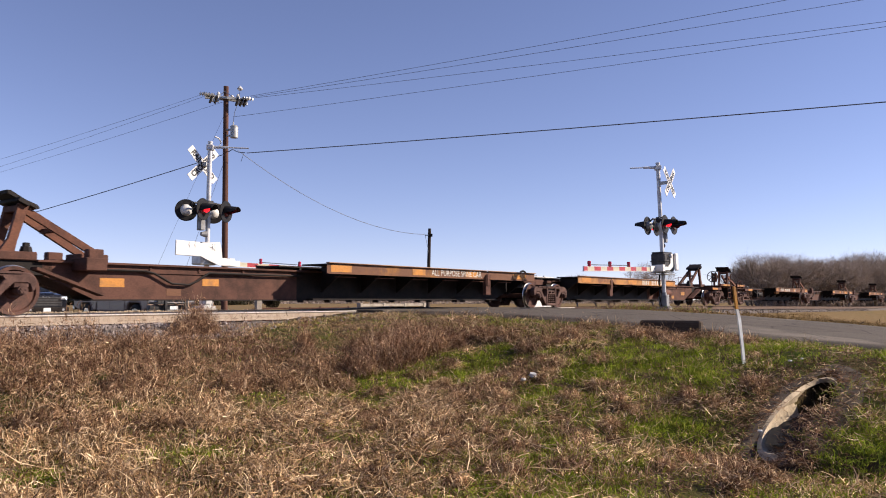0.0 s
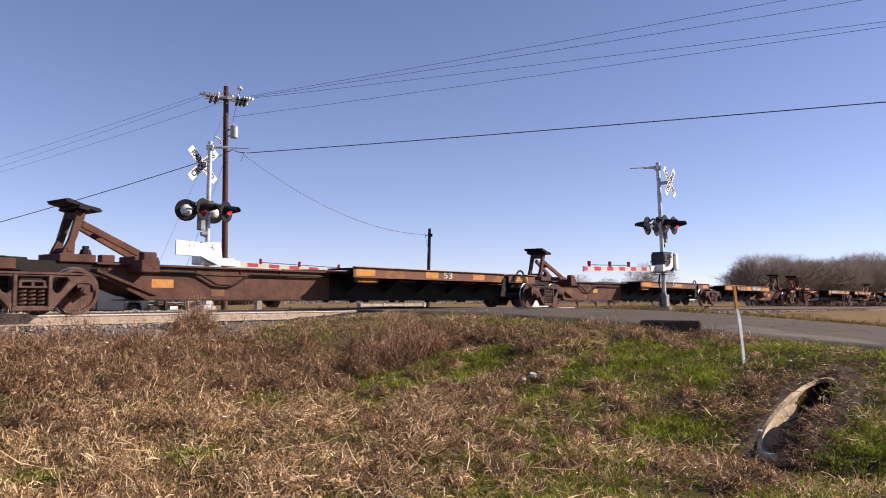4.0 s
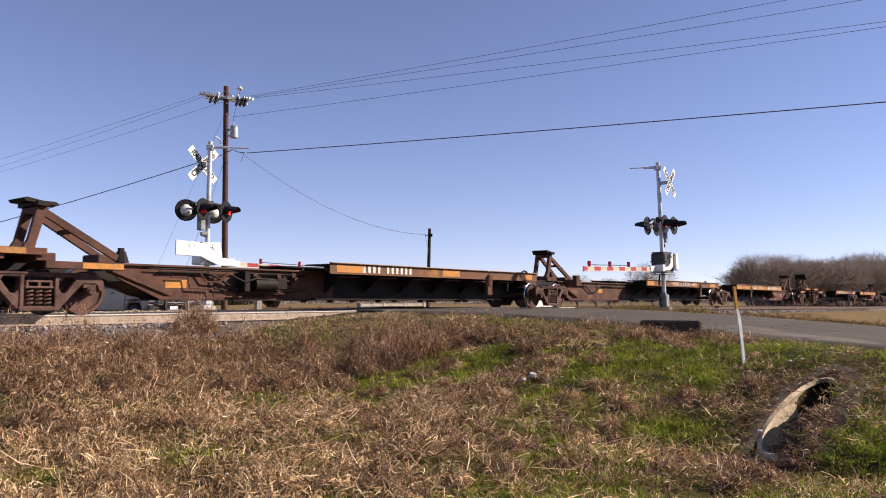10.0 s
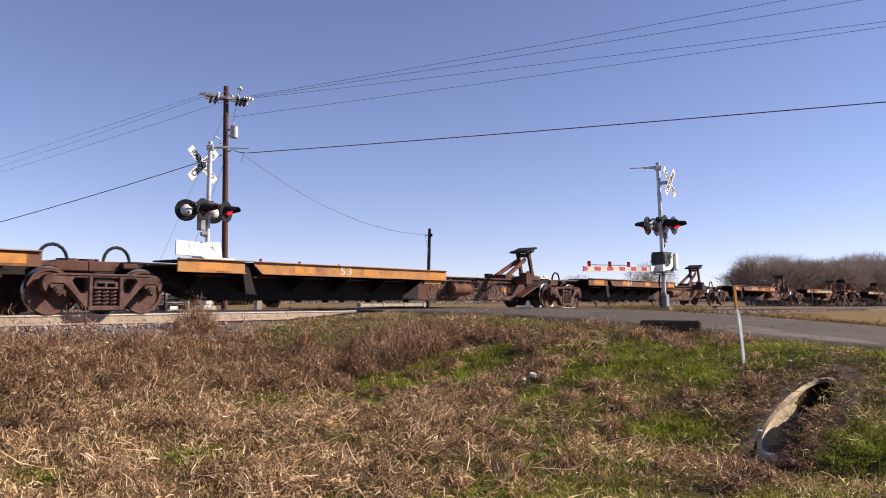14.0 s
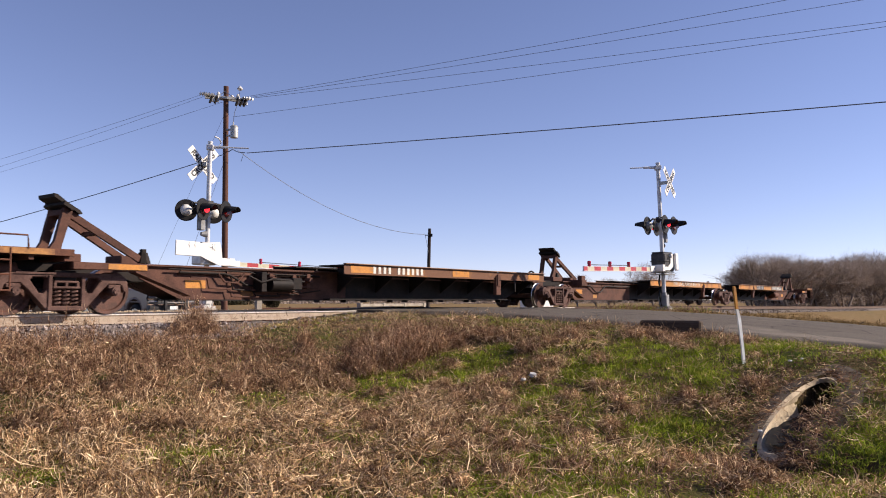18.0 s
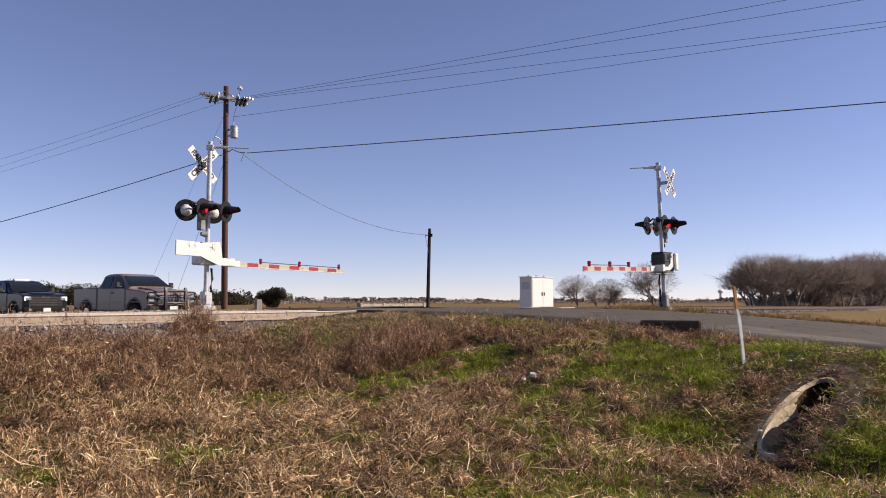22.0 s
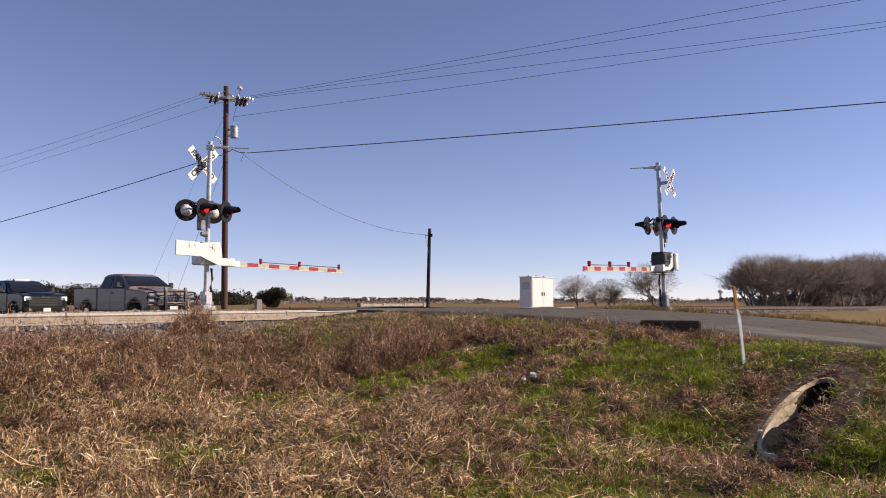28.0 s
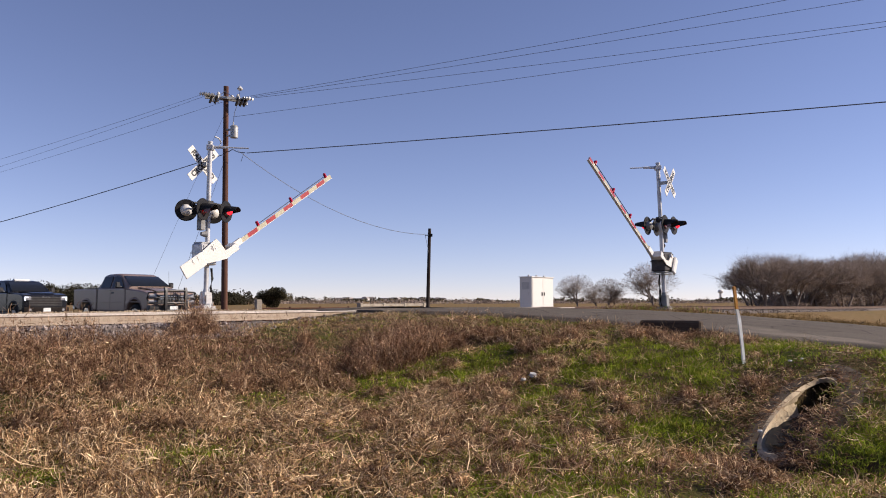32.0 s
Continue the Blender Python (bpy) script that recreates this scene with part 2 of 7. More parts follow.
def pipe_place(a, c):
    """Place beside the culvert: along it, across it, and how far out of its slanted mouth (1 on the rim)."""
    t = radians(PIPE[3])
    dx, dy = a - PIPE[0], c - PIPE[1]
    x, y = dx * math.cos(t) + dy * math.sin(t), -dx * math.sin(t) + dy * math.cos(t)
    r = PIPE_R + PIPE_WALL * 0.3 + 0.02 * math.sin(x * 7.1 + 0.6) * math.sin(x * 3.3)
    return x, y, math.hypot((y if y > 0 else y * 1.25) / r, (x - MITRE / 2) / (MITRE / 2 + 0.02))


def rail_drop(a):
    return -0.40 * smooth(28, 100, a)


def ground_z(a, c):
    """Height of the bare ground at a place of the plan."""
    base = -1.28 if c < 13 else -0.75
    if c >= 13:
        base = -0.75 - 0.3 * smooth(30, 200, c)
    # near side ditch and its gentle swell
    base += 0.05 * math.sin(a * 0.7 + c * 0.4)
    near = 1 - smooth(7.6, 12.4, c) if c < 14.55 else smooth(16.6, 19.5, c)
    track = -0.42 + rail_drop(a) * 0.9
    z = base + (track - base) * (1 - near)
    # the road's bank
    rz = road_z(c) - 0.07
    if a < ROAD_A0:
        w = smooth(ROAD_A0 - 6.6, ROAD_A0 - 0.2, a)
    elif a > ROAD_A1:
        w = 1 - smooth(ROAD_A1 + 1.8, ROAD_A1 + 8.5, a)
    else:
        w = 1.0
    z = z + (rz - z) * w if rz > z else z + (rz - z) * smooth(0.9, 1.0, w)
    # soil laid level with the slanted mouth of the culvert
    x, y, rim = pipe_place(a, c)
    if -2.5 < x < 6 and abs(y) < 3:
        slope = PIPE[2] + (PIPE_R + PIPE_WALL) * (-1 + 2 * min(max(x / MITRE, -0.15), 1.6)) - 0.008
        k = (1 - smooth(0.7, 2.4, abs(y))) * smooth(-1.6, -0.1, x) * (1 - smooth(3.6, 5.2, x))
        z += (slope + 0.13 * smooth(0.12, 0.36, -y) * smooth(-0.4, 0.2, x) * (1 - smooth(1.9, 2.9, x)) - z) * k
        if rim < 1.1:
            z = PIPE[2] - PIPE_R - 0.16
    return z


def surface_z(a, c):
    z = ground_z(a, c)
    if -13 < a < 31 and -7 < c < 27:
        z += 0.05 * (noise.noise(Vector((a * 0.9, c * 0.9, 0))) + 0.5 * noise.noise(Vector((a * 2.6, c * 2.6, 3)))) * (0 if ROAD_A0 - 0.4 < a < ROAD_A1 + 0.4 else smooth(1.0, 3.0, pipe_place(a, c)[2]))
    return z


def axis_steps(lo, hi, step, far, grow=1.28):
    v = list(np.arange(lo, hi + step / 2, step))
    s = step
    while v[-1] < far:
        s *= grow
        v.append(v[-1] + s)
    s = step
    while v[0] > -far:
        s *= grow
        v.insert(0, v[0] - s)
    return v


def ground_material():
    m, n, l, b = material("weedy_ground")
    v = coords(n, l)
    big = noise_node(n, l, v, 0.35, 6, 0.6)
    mid = noise_node(n, l, v, 2.2, 8, 0.7)
    fin = noise_node(n, l, v, 28, 6, 0.7)
    # soil darkened so that its colour holds the shade between the stalks
    soil = mix(n, l, fin, (0.025, 0.016, 0.01), (0.085, 0.055, 0.033))
    grass = mix(n, l, fin, (0.025, 0.042, 0.006), (0.08, 0.115, 0.014))
    dry = mix(n, l, fin, (0.07, 0.045, 0.024), (0.22, 0.145, 0.08))
    c1 = mix(n, l, ramp(n, l, big, [(0.45, (0, 0, 0)), (0.6, (1, 1, 1))]), dry, grass)
    c2 = mix(n, l, ramp(n, l, mid, [(0.42, (0, 0, 0)), (0.58, (1, 1, 1))]), c1, soil)
    # beyond the line: mown fields, green near and straw further out
    mp = n.new("ShaderNodeMapping")
    mp.inputs["Rotation"].default_value = (0, 0, radians(-TRACK_TURN))
    l.new(v, mp.inputs["Vector"])
    sep = n.new("ShaderNodeSeparateXYZ")
    l.new(mp.outputs[0], sep.inputs[0])
    wide = noise_node(n, l, v, 0.035, 5, 0.55)
    field = mix(n, l, ramp(n, l, wide, [(0.44, (0, 0, 0)), (0.56, (1, 1, 1))]), (0.15, 0.11, 0.06), (0.065, 0.085, 0.025))
    field = mix(n, l, 0.5, field, ramp(n, l, fin, [(0.2, (0.5, 0.5, 0.5)), (0.8, (1.3, 1.3, 1.3))]), "MULTIPLY")
    rg = n.new("ShaderNodeMapRange")
    rg.inputs["From Min"].default_value, rg.inputs["From Max"].default_value = 17.0, 21.0
    l.new(sep.outputs[1], rg.inputs["Value"])
    c3 = mix(n, l, rg.outputs[0], c2, field)
    rg2 = n.new("ShaderNodeMapRange")
    rg2.inputs["From Min"].default_value, rg2.inputs["From Max"].default_value = 23.5, 27.0
    l.new(sep.outputs[0], rg2.inputs["Value"])
    c4 = mix(n, l, rg2.outputs[0], c3, mix(n, l, ramp(n, l, mid, [(0.5, (0, 0, 0)), (0.7, (1, 1, 1))]), mix(n, l, fin, (0.12, 0.078, 0.036), (0.3, 0.2, 0.095)), field))
    l.new(c4, b.inputs["Base Color"])
    b.inputs["Roughness"].default_value = 0.95
    b.inputs["Specular IOR Level"].default_value = 0.05
    bump(n, l, b, fin, 0.9, 0.05)
    return m


GROUND_MAT = ground_material()


def build_ground():
    aa = sorted(set([v for v in axis_steps(-12.0, 30.0, 0.35, 4200) if not 8.2 < v < 11.8] + [8.2 + 0.025 * i for i in range(145)]))
    cc = sorted(set([v for v in axis_steps(-6.0, 26.0, 0.35, 4200) if not 1.6 < v < 2.9] + [1.6 + 0.0175 * i for i in range(75)]))
    verts = []
    for a in aa:
        for c in cc:
            z = ground_z(a, c)
            if -13 < a < 31 and -7 < c < 27:
                z += 0.05 * (noise.noise(Vector((a * 0.9, c * 0.9, 0))) + 0.5 * noise.noise(Vector((a * 2.6, c * 2.6, 3)))) * (0 if ROAD_A0 - 0.4 < a < ROAD_A1 + 0.4 else smooth(1.0, 3.0, pipe_place(a, c)[2]))
            p = place(a, c, z)
            verts.append((p.x, p.y, p.z))
    m = len(cc)

    faces = [(i * m + j, (i + 1) * m + j, (i + 1) * m + j + 1, i * m + j + 1) for i in range(len(aa) - 1) for j in range(m - 1)]
    tagged(sheet("ground", verts, faces, GROUND_MAT), "rough weedy ground of dry and green grass", "ground", kind="structure")


build_ground()


# ---- road ----
def asphalt_material():
    m, n, l, b = material("old_asphalt")
    v = coords(n, l)
    fin = noise_node(n, l, v, 90, 4, 0.7)
    big = noise_node(n, l, v, 0.8, 6, 0.6)
    col = mix(n, l, big, (0.085, 0.068, 0.052), (0.135, 0.11, 0.085))
    patch = noise_node(n, l, v, 0.22, 3, 0.5)
    col = mix(n, l, ramp(n, l, patch, [(0.58, (0, 0, 0)), (0.62, (0.55, 0.55, 0.55))]), col, (0.24, 0.2, 0.155))
    vor = n.new("ShaderNodeTexVoronoi")
    vor.feature = "DISTANCE_TO_EDGE"
    vor.inputs["Scale"].default_value = 0.7
    l.new(v, vor.inputs["Vector"])
    col = mix(n, l, 0.8, col, ramp(n, l, vor.outputs["Distance"], [(0.0, (0.3, 0.28, 0.26)), (0.025, (1, 1, 1))]), "MULTIPLY")
    l.new(mix(n, l, 0.6, col, ramp(n, l, fin, [(0.3, (0.45, 0.45, 0.45)), (0.7, (1.3, 1.3, 1.3))]), "MULTIPLY"), b.inputs["Base Color"])
    b.inputs["Roughness"].default_value = 0.9
    b.inputs["Specular IOR Level"].default_value = 0.2
    bump(n, l, b, fin, 0.6, 0.01)
    return m


ASPHALT = asphalt_material()


def build_road():
    cs = [c * 0.5 for c in range(-240, 25)] + [12.9]
    far = [16.2 + i * 0.6 for i in range(0, 140)]
    for strip in (cs, far):
        verts, faces = [], []
        for i, c in enumerate(strip):
            e = 0.12 * noise.noise(Vector((c * 0.7, 0, 0)))
            zz = road_z(c)
            row = [(ROAD_A0 + e - 0.35, -0.4), (ROAD_A0 + e, -0.005), (ROAD_A0 + 0.8, 0.0), ((ROAD_A0 + ROAD_A1) / 2, 0.06), (ROAD_A1 - 0.8, 0.0), (ROAD_A1 - e, -0.005), (ROAD_A1 - e + 0.35, -0.4)]
            for a, dz in row:
                p = place(a, c, zz + dz)
                verts.append((p.x, p.y, p.z))
            if i:
                k = (i - 1) * 7
                faces += [(k + j, k + j + 1, k + 8 + j, k + 7 + j) for j in range(6)]
        tagged(sheet("road", verts, faces, ASPHALT), "worn grey asphalt country road", "road", kind="structure")


build_road()


# ---- track ----
def stone_material(name, c0, c1):
    m, n, l, b = material(name)
    g = n.new("ShaderNodeNewGeometry")
    v = coords(n, l)
    fin = noise_node(n, l, v, 30, 5, 0.7)
    col = ramp(n, l, g.outputs["Random Per Island"], [(0.0, c0), (0.5, tuple((p + q) / 2 for p, q in zip(c0, c1))), (1.0, c1)])
    l.new(mix(n, l, 0.7, col, ramp(n, l, fin, [(0.25, (0.5, 0.5, 0.5)), (0.75, (1.25, 1.25, 1.25))]), "MULTIPLY"), b.inputs["Base Color"])
    b.inputs["Roughness"].default_value = 0.92
    b.inputs["Specular IOR Level"].default_value = 0.15
    bump(n, l, b, fin, 0.7, 0.03)
    return m


BALLAST = stone_material("ballast_stone", (0.07, 0.054, 0.047), (0.23, 0.19, 0.165))
GRAVEL = stone_material("tan_gravel", (0.3, 0.22, 0.14), (0.55, 0.44, 0.31))


def build_track():
    # ballast bed, in plan coordinates, joined to a world mesh
    prof = [(-2.75, -0.95), (-1.75, -0.24), (-1.25, -0.20), (-0.6, -0.225), (0.6, -0.225), (1.25, -0.20), (1.75, -0.24), (2.75, -0.95)]
    aa = [-620, -300, -120, -60, -30] + [-12 + 0.3 * i for i in range(0, 88)] + [22.9 + 0.5 * i for i in range(0, 40)] + [46, 60, 75, 90, 105, 140, 220, 400, 640]
    verts, faces = [], []
    for i, a in enumerate(aa):
        for c, z in prof:
            j = 0.025 * noise.noise(Vector((a * 3.1, c * 2.3, 7)))
            p = place(a, TRACK_C + c * (1 + j), z + rail_drop(a) + (j * 1.3 if abs(c) > 1.0 else 0))
            verts.append((p.x, p.y, p.z))
        if i:
            k = (i - 1) * 8
            faces += [(k + j, k + 8 + j, k + 9 + j, k + 1 + j) for j in range(7)]
    bed = sheet("ballast_bed", verts, faces, BALLAST)
    tagged(bed, "grey crushed stone ballast bed", "ballast", kind="structure")
    # rails
    outline = [(-0.075, 0.0), (0.075, 0.0), (0.07, 0.018), (0.014, 0.035), (0.012, 0.125), (0.034, 0.144), (0.036, 0.165), (-0.036, 0.165), (-0.034, 0.144), (-0.012, 0.125), (-0.014, 0.035), (-0.07, 0.018)]
    stations = [-620, -200, -60, -12] + [0, 13, 22.9, 26] + [34 + 3 * i for i in range(0, 26)] + [140, 250, 640]
    for side in (-0.753, 0.753):
        rail = thing("rail", pose(0, 0, 0), "rusty steel rail with a polished head", "rail", "the two rails", "structure")
        for name, ks, mt in (("rail_web", tuple(range(12)), RAIL_SIDE), ("rail_head", (5, 6, 7, 8), RAIL_HEAD_GLINT)):
            verts, faces, tones = [], [], []
            nk = len(ks)
            for i, a in enumerate(stations):
                for k in ks:
                    y, z = outline[k]
                    p = place(a, TRACK_C + side + y, z * 1.12 - 0.185 + rail_drop(a))
                    verts.append((p.x, p.y, p.z))
                if i:
                    q = (i - 1) * nk
                    sides = [j for j in range(nk) if (j not in (5, 6, 7) if nk > 4 else j < 3)]
                    tones += [1 if stations[i - 1] > ROAD_A1 else 0] * len(sides)
                    faces += [(q + j, q + nk + j, q + nk + (j + 1) % nk, q + (j + 1) % nk) for j in sides]
            ob = sheet(name, verts, faces, mt, False)
            if nk:
                ob.data.materials.append(RAIL_BROWN)
                ob.data.polygons.foreach_set("material_index", tones)
            ob.parent = rail
    # ties: single near the crossing, the rest joined
    bm = B()
    box(bm, -0.11, 0.11, -1.3, 1.3, -0.36, -0.197, 0.012)
    tie_me = finish("tie", bm, TIE_WOOD)
    bm = B()
    for s in (-0.753, 0.753):
        box(bm, -0.1, 0.1, s - 0.18, s + 0.18, -0.197, -0.18, 0.004)
        for e in (-0.06, 0.06):
            for f in ((-0.1, 0.1) if s > 0 else (0.1,)):
                box(bm, e - 0.012, e + 0.012, s + f - 0.02, s + f + 0.02, -0.185, -0.135)
    plate_me = finish("tie_plate", bm, RUST)
    sleepers = thing("sleepers", pose(0, 0, 0), "creosoted timber sleepers in the ballast", "sleepers", kind="structure")
    for i in range(44):
        a = -10 + 0.56 * i
        if a > ROAD_A0 - 0.2:
            break
        o = new("tie", tie_me)
        o.matrix_basis = plan_pose(a, TRACK_C, 0, random.uniform(-0.6, 0.6))
        o.parent = sleepers
        q = new("tie_plate", plate_me)
        q.parent = o
    bm = B()
    for i in range(150):
        a = ROAD_A1 + 0.4 + 0.56 * i
        box(bm, a - 0.11, a + 0.11, TRACK_C - 1.3, TRACK_C + 1.3, -0.36 + rail_drop(a), -0.197 + rail_drop(a))
    o = part("joined_ties", bm, TIE_WOOD, sleepers)
    o.matrix_basis = pose(0, 0, 0, 0, 0, TRACK_TURN)
    o["kind"] = "stuff"
    # crossing panels between and beside the rails
    crossing = thing("crossing_surface", pose(0, 0, 0, 0, 0, TRACK_TURN), "dark asphalt panels of the level crossing", "crossing", kind="structure")
    for c0, c1 in ((-1.72, -0.80), (-0.68, 0.0), (0.004, 0.68), (0.80, 1.72)):
        for i in range(4):
            w = (ROAD_A1 - ROAD_A0 + 0.6) / 4
            a = ROAD_A0 - 0.3 + i * w
            bm = B()
            box(bm, a + 0.006, a + w - 0.006, TRACK_C + c0, TRACK_C + c1, -0.2, 0.012, 0.01)
            part("panel", bm, ASPHALT, crossing)


build_track()


# ---- the train: articulated spine cars ----
def bogie_parts():
    """Meshes of a two-axle freight bogie, shared by all bogies."""
    out = {}
    bm = B()
    # cast side frame: one plate with jaws over the boxes, two rounded openings and a spring window
    half = [(1.15, 0.58), (1.13, 0.45), (1.07, 0.40), (1.03, 0.52), (0.98, 0.55), (0.78, 0.55), (0.66, 0.44), (0.36, 0.10), (0.28, 0.07)]
    crest = [(0.95, 0.73), (1.04, 0.715), (1.11, 0.66)]
    right = crest + half
    outline = right + [(-x, z) for x, z in reversed(right)]
    eye = [(0.62, 0.60), (0.58, 0.655), (0.37, 0.655), (0.32, 0.62), (0.34, 0.44), (0.40, 0.375), (0.47, 0.39)]
    window = [(-0.255, 0.16), (0.255, 0.16), (0.255, 0.66), (-0.255, 0.66)]
    pierced(bm, outline, (eye, [(-x, z) for x, z in eye], window), -0.09, 0.09, 0.016)
    for s in (-1, 1):
        box(bm, s * 0.29 - 0.035, s * 0.29 + 0.035, -0.115, -0.08, 0.13, 0.69, 0.01)
    box(bm, -0.34, 0.34, -0.12, 0.11, 0.07, 0.15, 0.015)
    prism(bm, [(-0.9, 0.705), (0.9, 0.705), (0.86, 0.74), (-0.86, 0.74)], -0.115, 0.09)
    out["side_frame"] = finish("side_frame", bm, BOGIE_GRIME)
    bm = B()
    for x in (-0.15, 0.0, 0.15):
        tube(bm, [(x + 0.062 * math.cos(k * 0.785), -0.045 + 0.062 * math.sin(k * 0.785), 0.16 + k * 0.30 / 36) for k in range(37)], 0.019, 5)
    box(bm, -0.24, 0.24, -0.11, 0.1, 0.46, 0.50, 0.01)
    box(bm, -0.22, 0.22, -0.10, 0.1, 0.56, 0.60, 0.01)
    for x in (-0.2, 0.0, 0.2):
        box(bm, x - 0.025, x + 0.025, -0.10, 0.1, 0.48, 0.58, 0.006)
    out["spring_nest"] = finish("spring_nest", bm, BOGIE_GRIME)
    bm = B()
    rod(bm, (0, -0.16, 0.419), (0, 0.04, 0.419), 0.085, seg=14)
    rod(bm, (0, -0.19, 0.419), (0, -0.16, 0.419), 0.06, seg=12)
    for k in range(3):
        t = k * 2.094 + 0.5
        rod(bm, (0.035 * math.cos(t), -0.2, 0.419 + 0.035 * math.sin(t)), (0.035 * math.cos(t), -0.18, 0.419 + 0.035 * math.sin(t)), 0.014, seg=6)
    box(bm, -0.12, 0.12, -0.09, 0.09, 0.47, 0.54, 0.01)
    out["axle_box"] = finish("axle_box", bm, BOGIE_GRIME)
    bm = B()
    box(bm, -0.2, 0.2, -1.02, 1.02, 0.52, 0.78, 0.02)
    rod(bm, (0, 0, 0.76), (0, 0, 0.86), 0.3, seg=16)
    for s in (-1, 1):
        box(bm, s * 0.36 - 0.07, s * 0.36 + 0.07, -0.95, 0.95, 0.36, 0.46, 0.01)
    out["bolster"] = finish("bolster", bm, DARK_SHADED_STEEL)
    # wheelset: two wheels and the axle
    bm = B()
    rod(bm, (0, -1.0, 0), (0, 1.0, 0), 0.075, seg=12)
    out["axle"] = finish("axle", bm, RUST)
    for nm, s in (("near", -1), ("far", 1)):
        bm = B()
        y = s * 0.753
        prof = [(0.0, s * 0.05), (0.13, s * 0.05), (0.15, s * 0.02), (0.34, s * 0.03), (0.36, s * 0.065), (0.415, s * 0.07), (0.419, s * 0.06), (0.421, -s * 0.03), (0.445, -s * 0.045), (0.447, -s * 0.06), (0.425, -s * 0.07), (0.35, -s * 0.065), (0.15, -s * 0.05), (0.0, -s * 0.05)]
        seg = 32
        rows = []
        for r, yy in prof:
            if r == 0.0:
                rows.append([bm.verts.new((0, y + yy, 0))] * seg)
            else:
                rows.append([bm.verts.new((r * math.cos(2 * math.pi * k / seg), y + yy, r * math.sin(2 * math.pi * k / seg))) for k in range(seg)])
        for i, (p, q) in enumerate(zip(rows, rows[1:])):
            for k in range(seg):
                vs = [p[k], p[(k + 1) % seg], q[(k + 1) % seg], q[k]]
                vs = [v for j, v in enumerate(vs) if v not in vs[:j]]
                f = bm.faces.new(vs)
                f.material_index = 1 if i in (6, 7) else 0
        bmesh.ops.recalc_face_normals(bm, faces=bm.faces[:])
        out["wheel_" + nm] = finish("wheel", bm, [WHEEL_STEEL, TREAD])
    bm = B()
    for s in (-1, 1):
        box(bm, s * 0.36 - 0.05, s * 0.36 + 0.05, -0.8, -0.6, 0.25, 0.55, 0.01)
        box(bm, s * 0.36 - 0.05, s * 0.36 + 0.05, 0.6, 0.8, 0.25, 0.55, 0.01)
    for s in (-1, 1):
        beam(bm, (s * 0.36, -0.7, 0.36), (s * 0.36, 0.7, 0.36), 0.06, 0.08)
    beam(bm, (-0.36, 0.2, 0.36), (0.36, 0.2, 0.36), 0.06, 0.08)
    out["brake_beam"] = finish("brake_beam", bm, DARK_SHADED_STEEL)
    return out


BOGIE = bogie_parts()
WHEELSETS = []


def add_bogie(car, x, label="rusty two-axle freight bogie"):
    """A bogie under a car: part > side frames, springs, boxes, wheels."""
    bog = new("bogie", BOGIE["bolster"])
    bog.parent = car
    bog.matrix_basis = pose(x, 0, 0)
    bog["label"] = label
    for s in (-1, 1):
        turn = 0 if s < 0 else 180
        for nm in ("side_frame", "spring_nest"):
            o = new(nm, BOGIE[nm])
            o.parent, o.matrix_basis = bog, pose(0, s * 0.98, 0, 0, 0, turn)
        for ax in (-0.889, 0.889):
            o = new("axle_box", BOGIE["axle_box"])
            o.parent, o.matrix_basis = bog, pose(ax, s * 0.98, 0, 0, 0, turn)
    o = new("brake_beam", BOGIE["brake_beam"])
    o.parent = bog
    for k, ax in enumerate((-0.889, 0.889)):
        for nm in ("axle", "wheel_near", "wheel_far"):
            o = new(nm.split("_")[0], BOGIE[nm])
            o.parent, o.matrix_basis = bog, pose(ax, 0, 0.419)
            WHEELSETS.append((k, o))
    return bog


# lengths between joints: (style, kind) -> metres
SPAN = {("A", "lead"): 16.57, ("A", "mid"): 17.45, ("A", "mid_turned"): 17.45, ("A", "trail"): 16.57, ("T", "lead"): 17.62, ("T", "mid"): 18.72, ("T", "mid_turned"): 18.72, ("T", "trail"): 17.70}


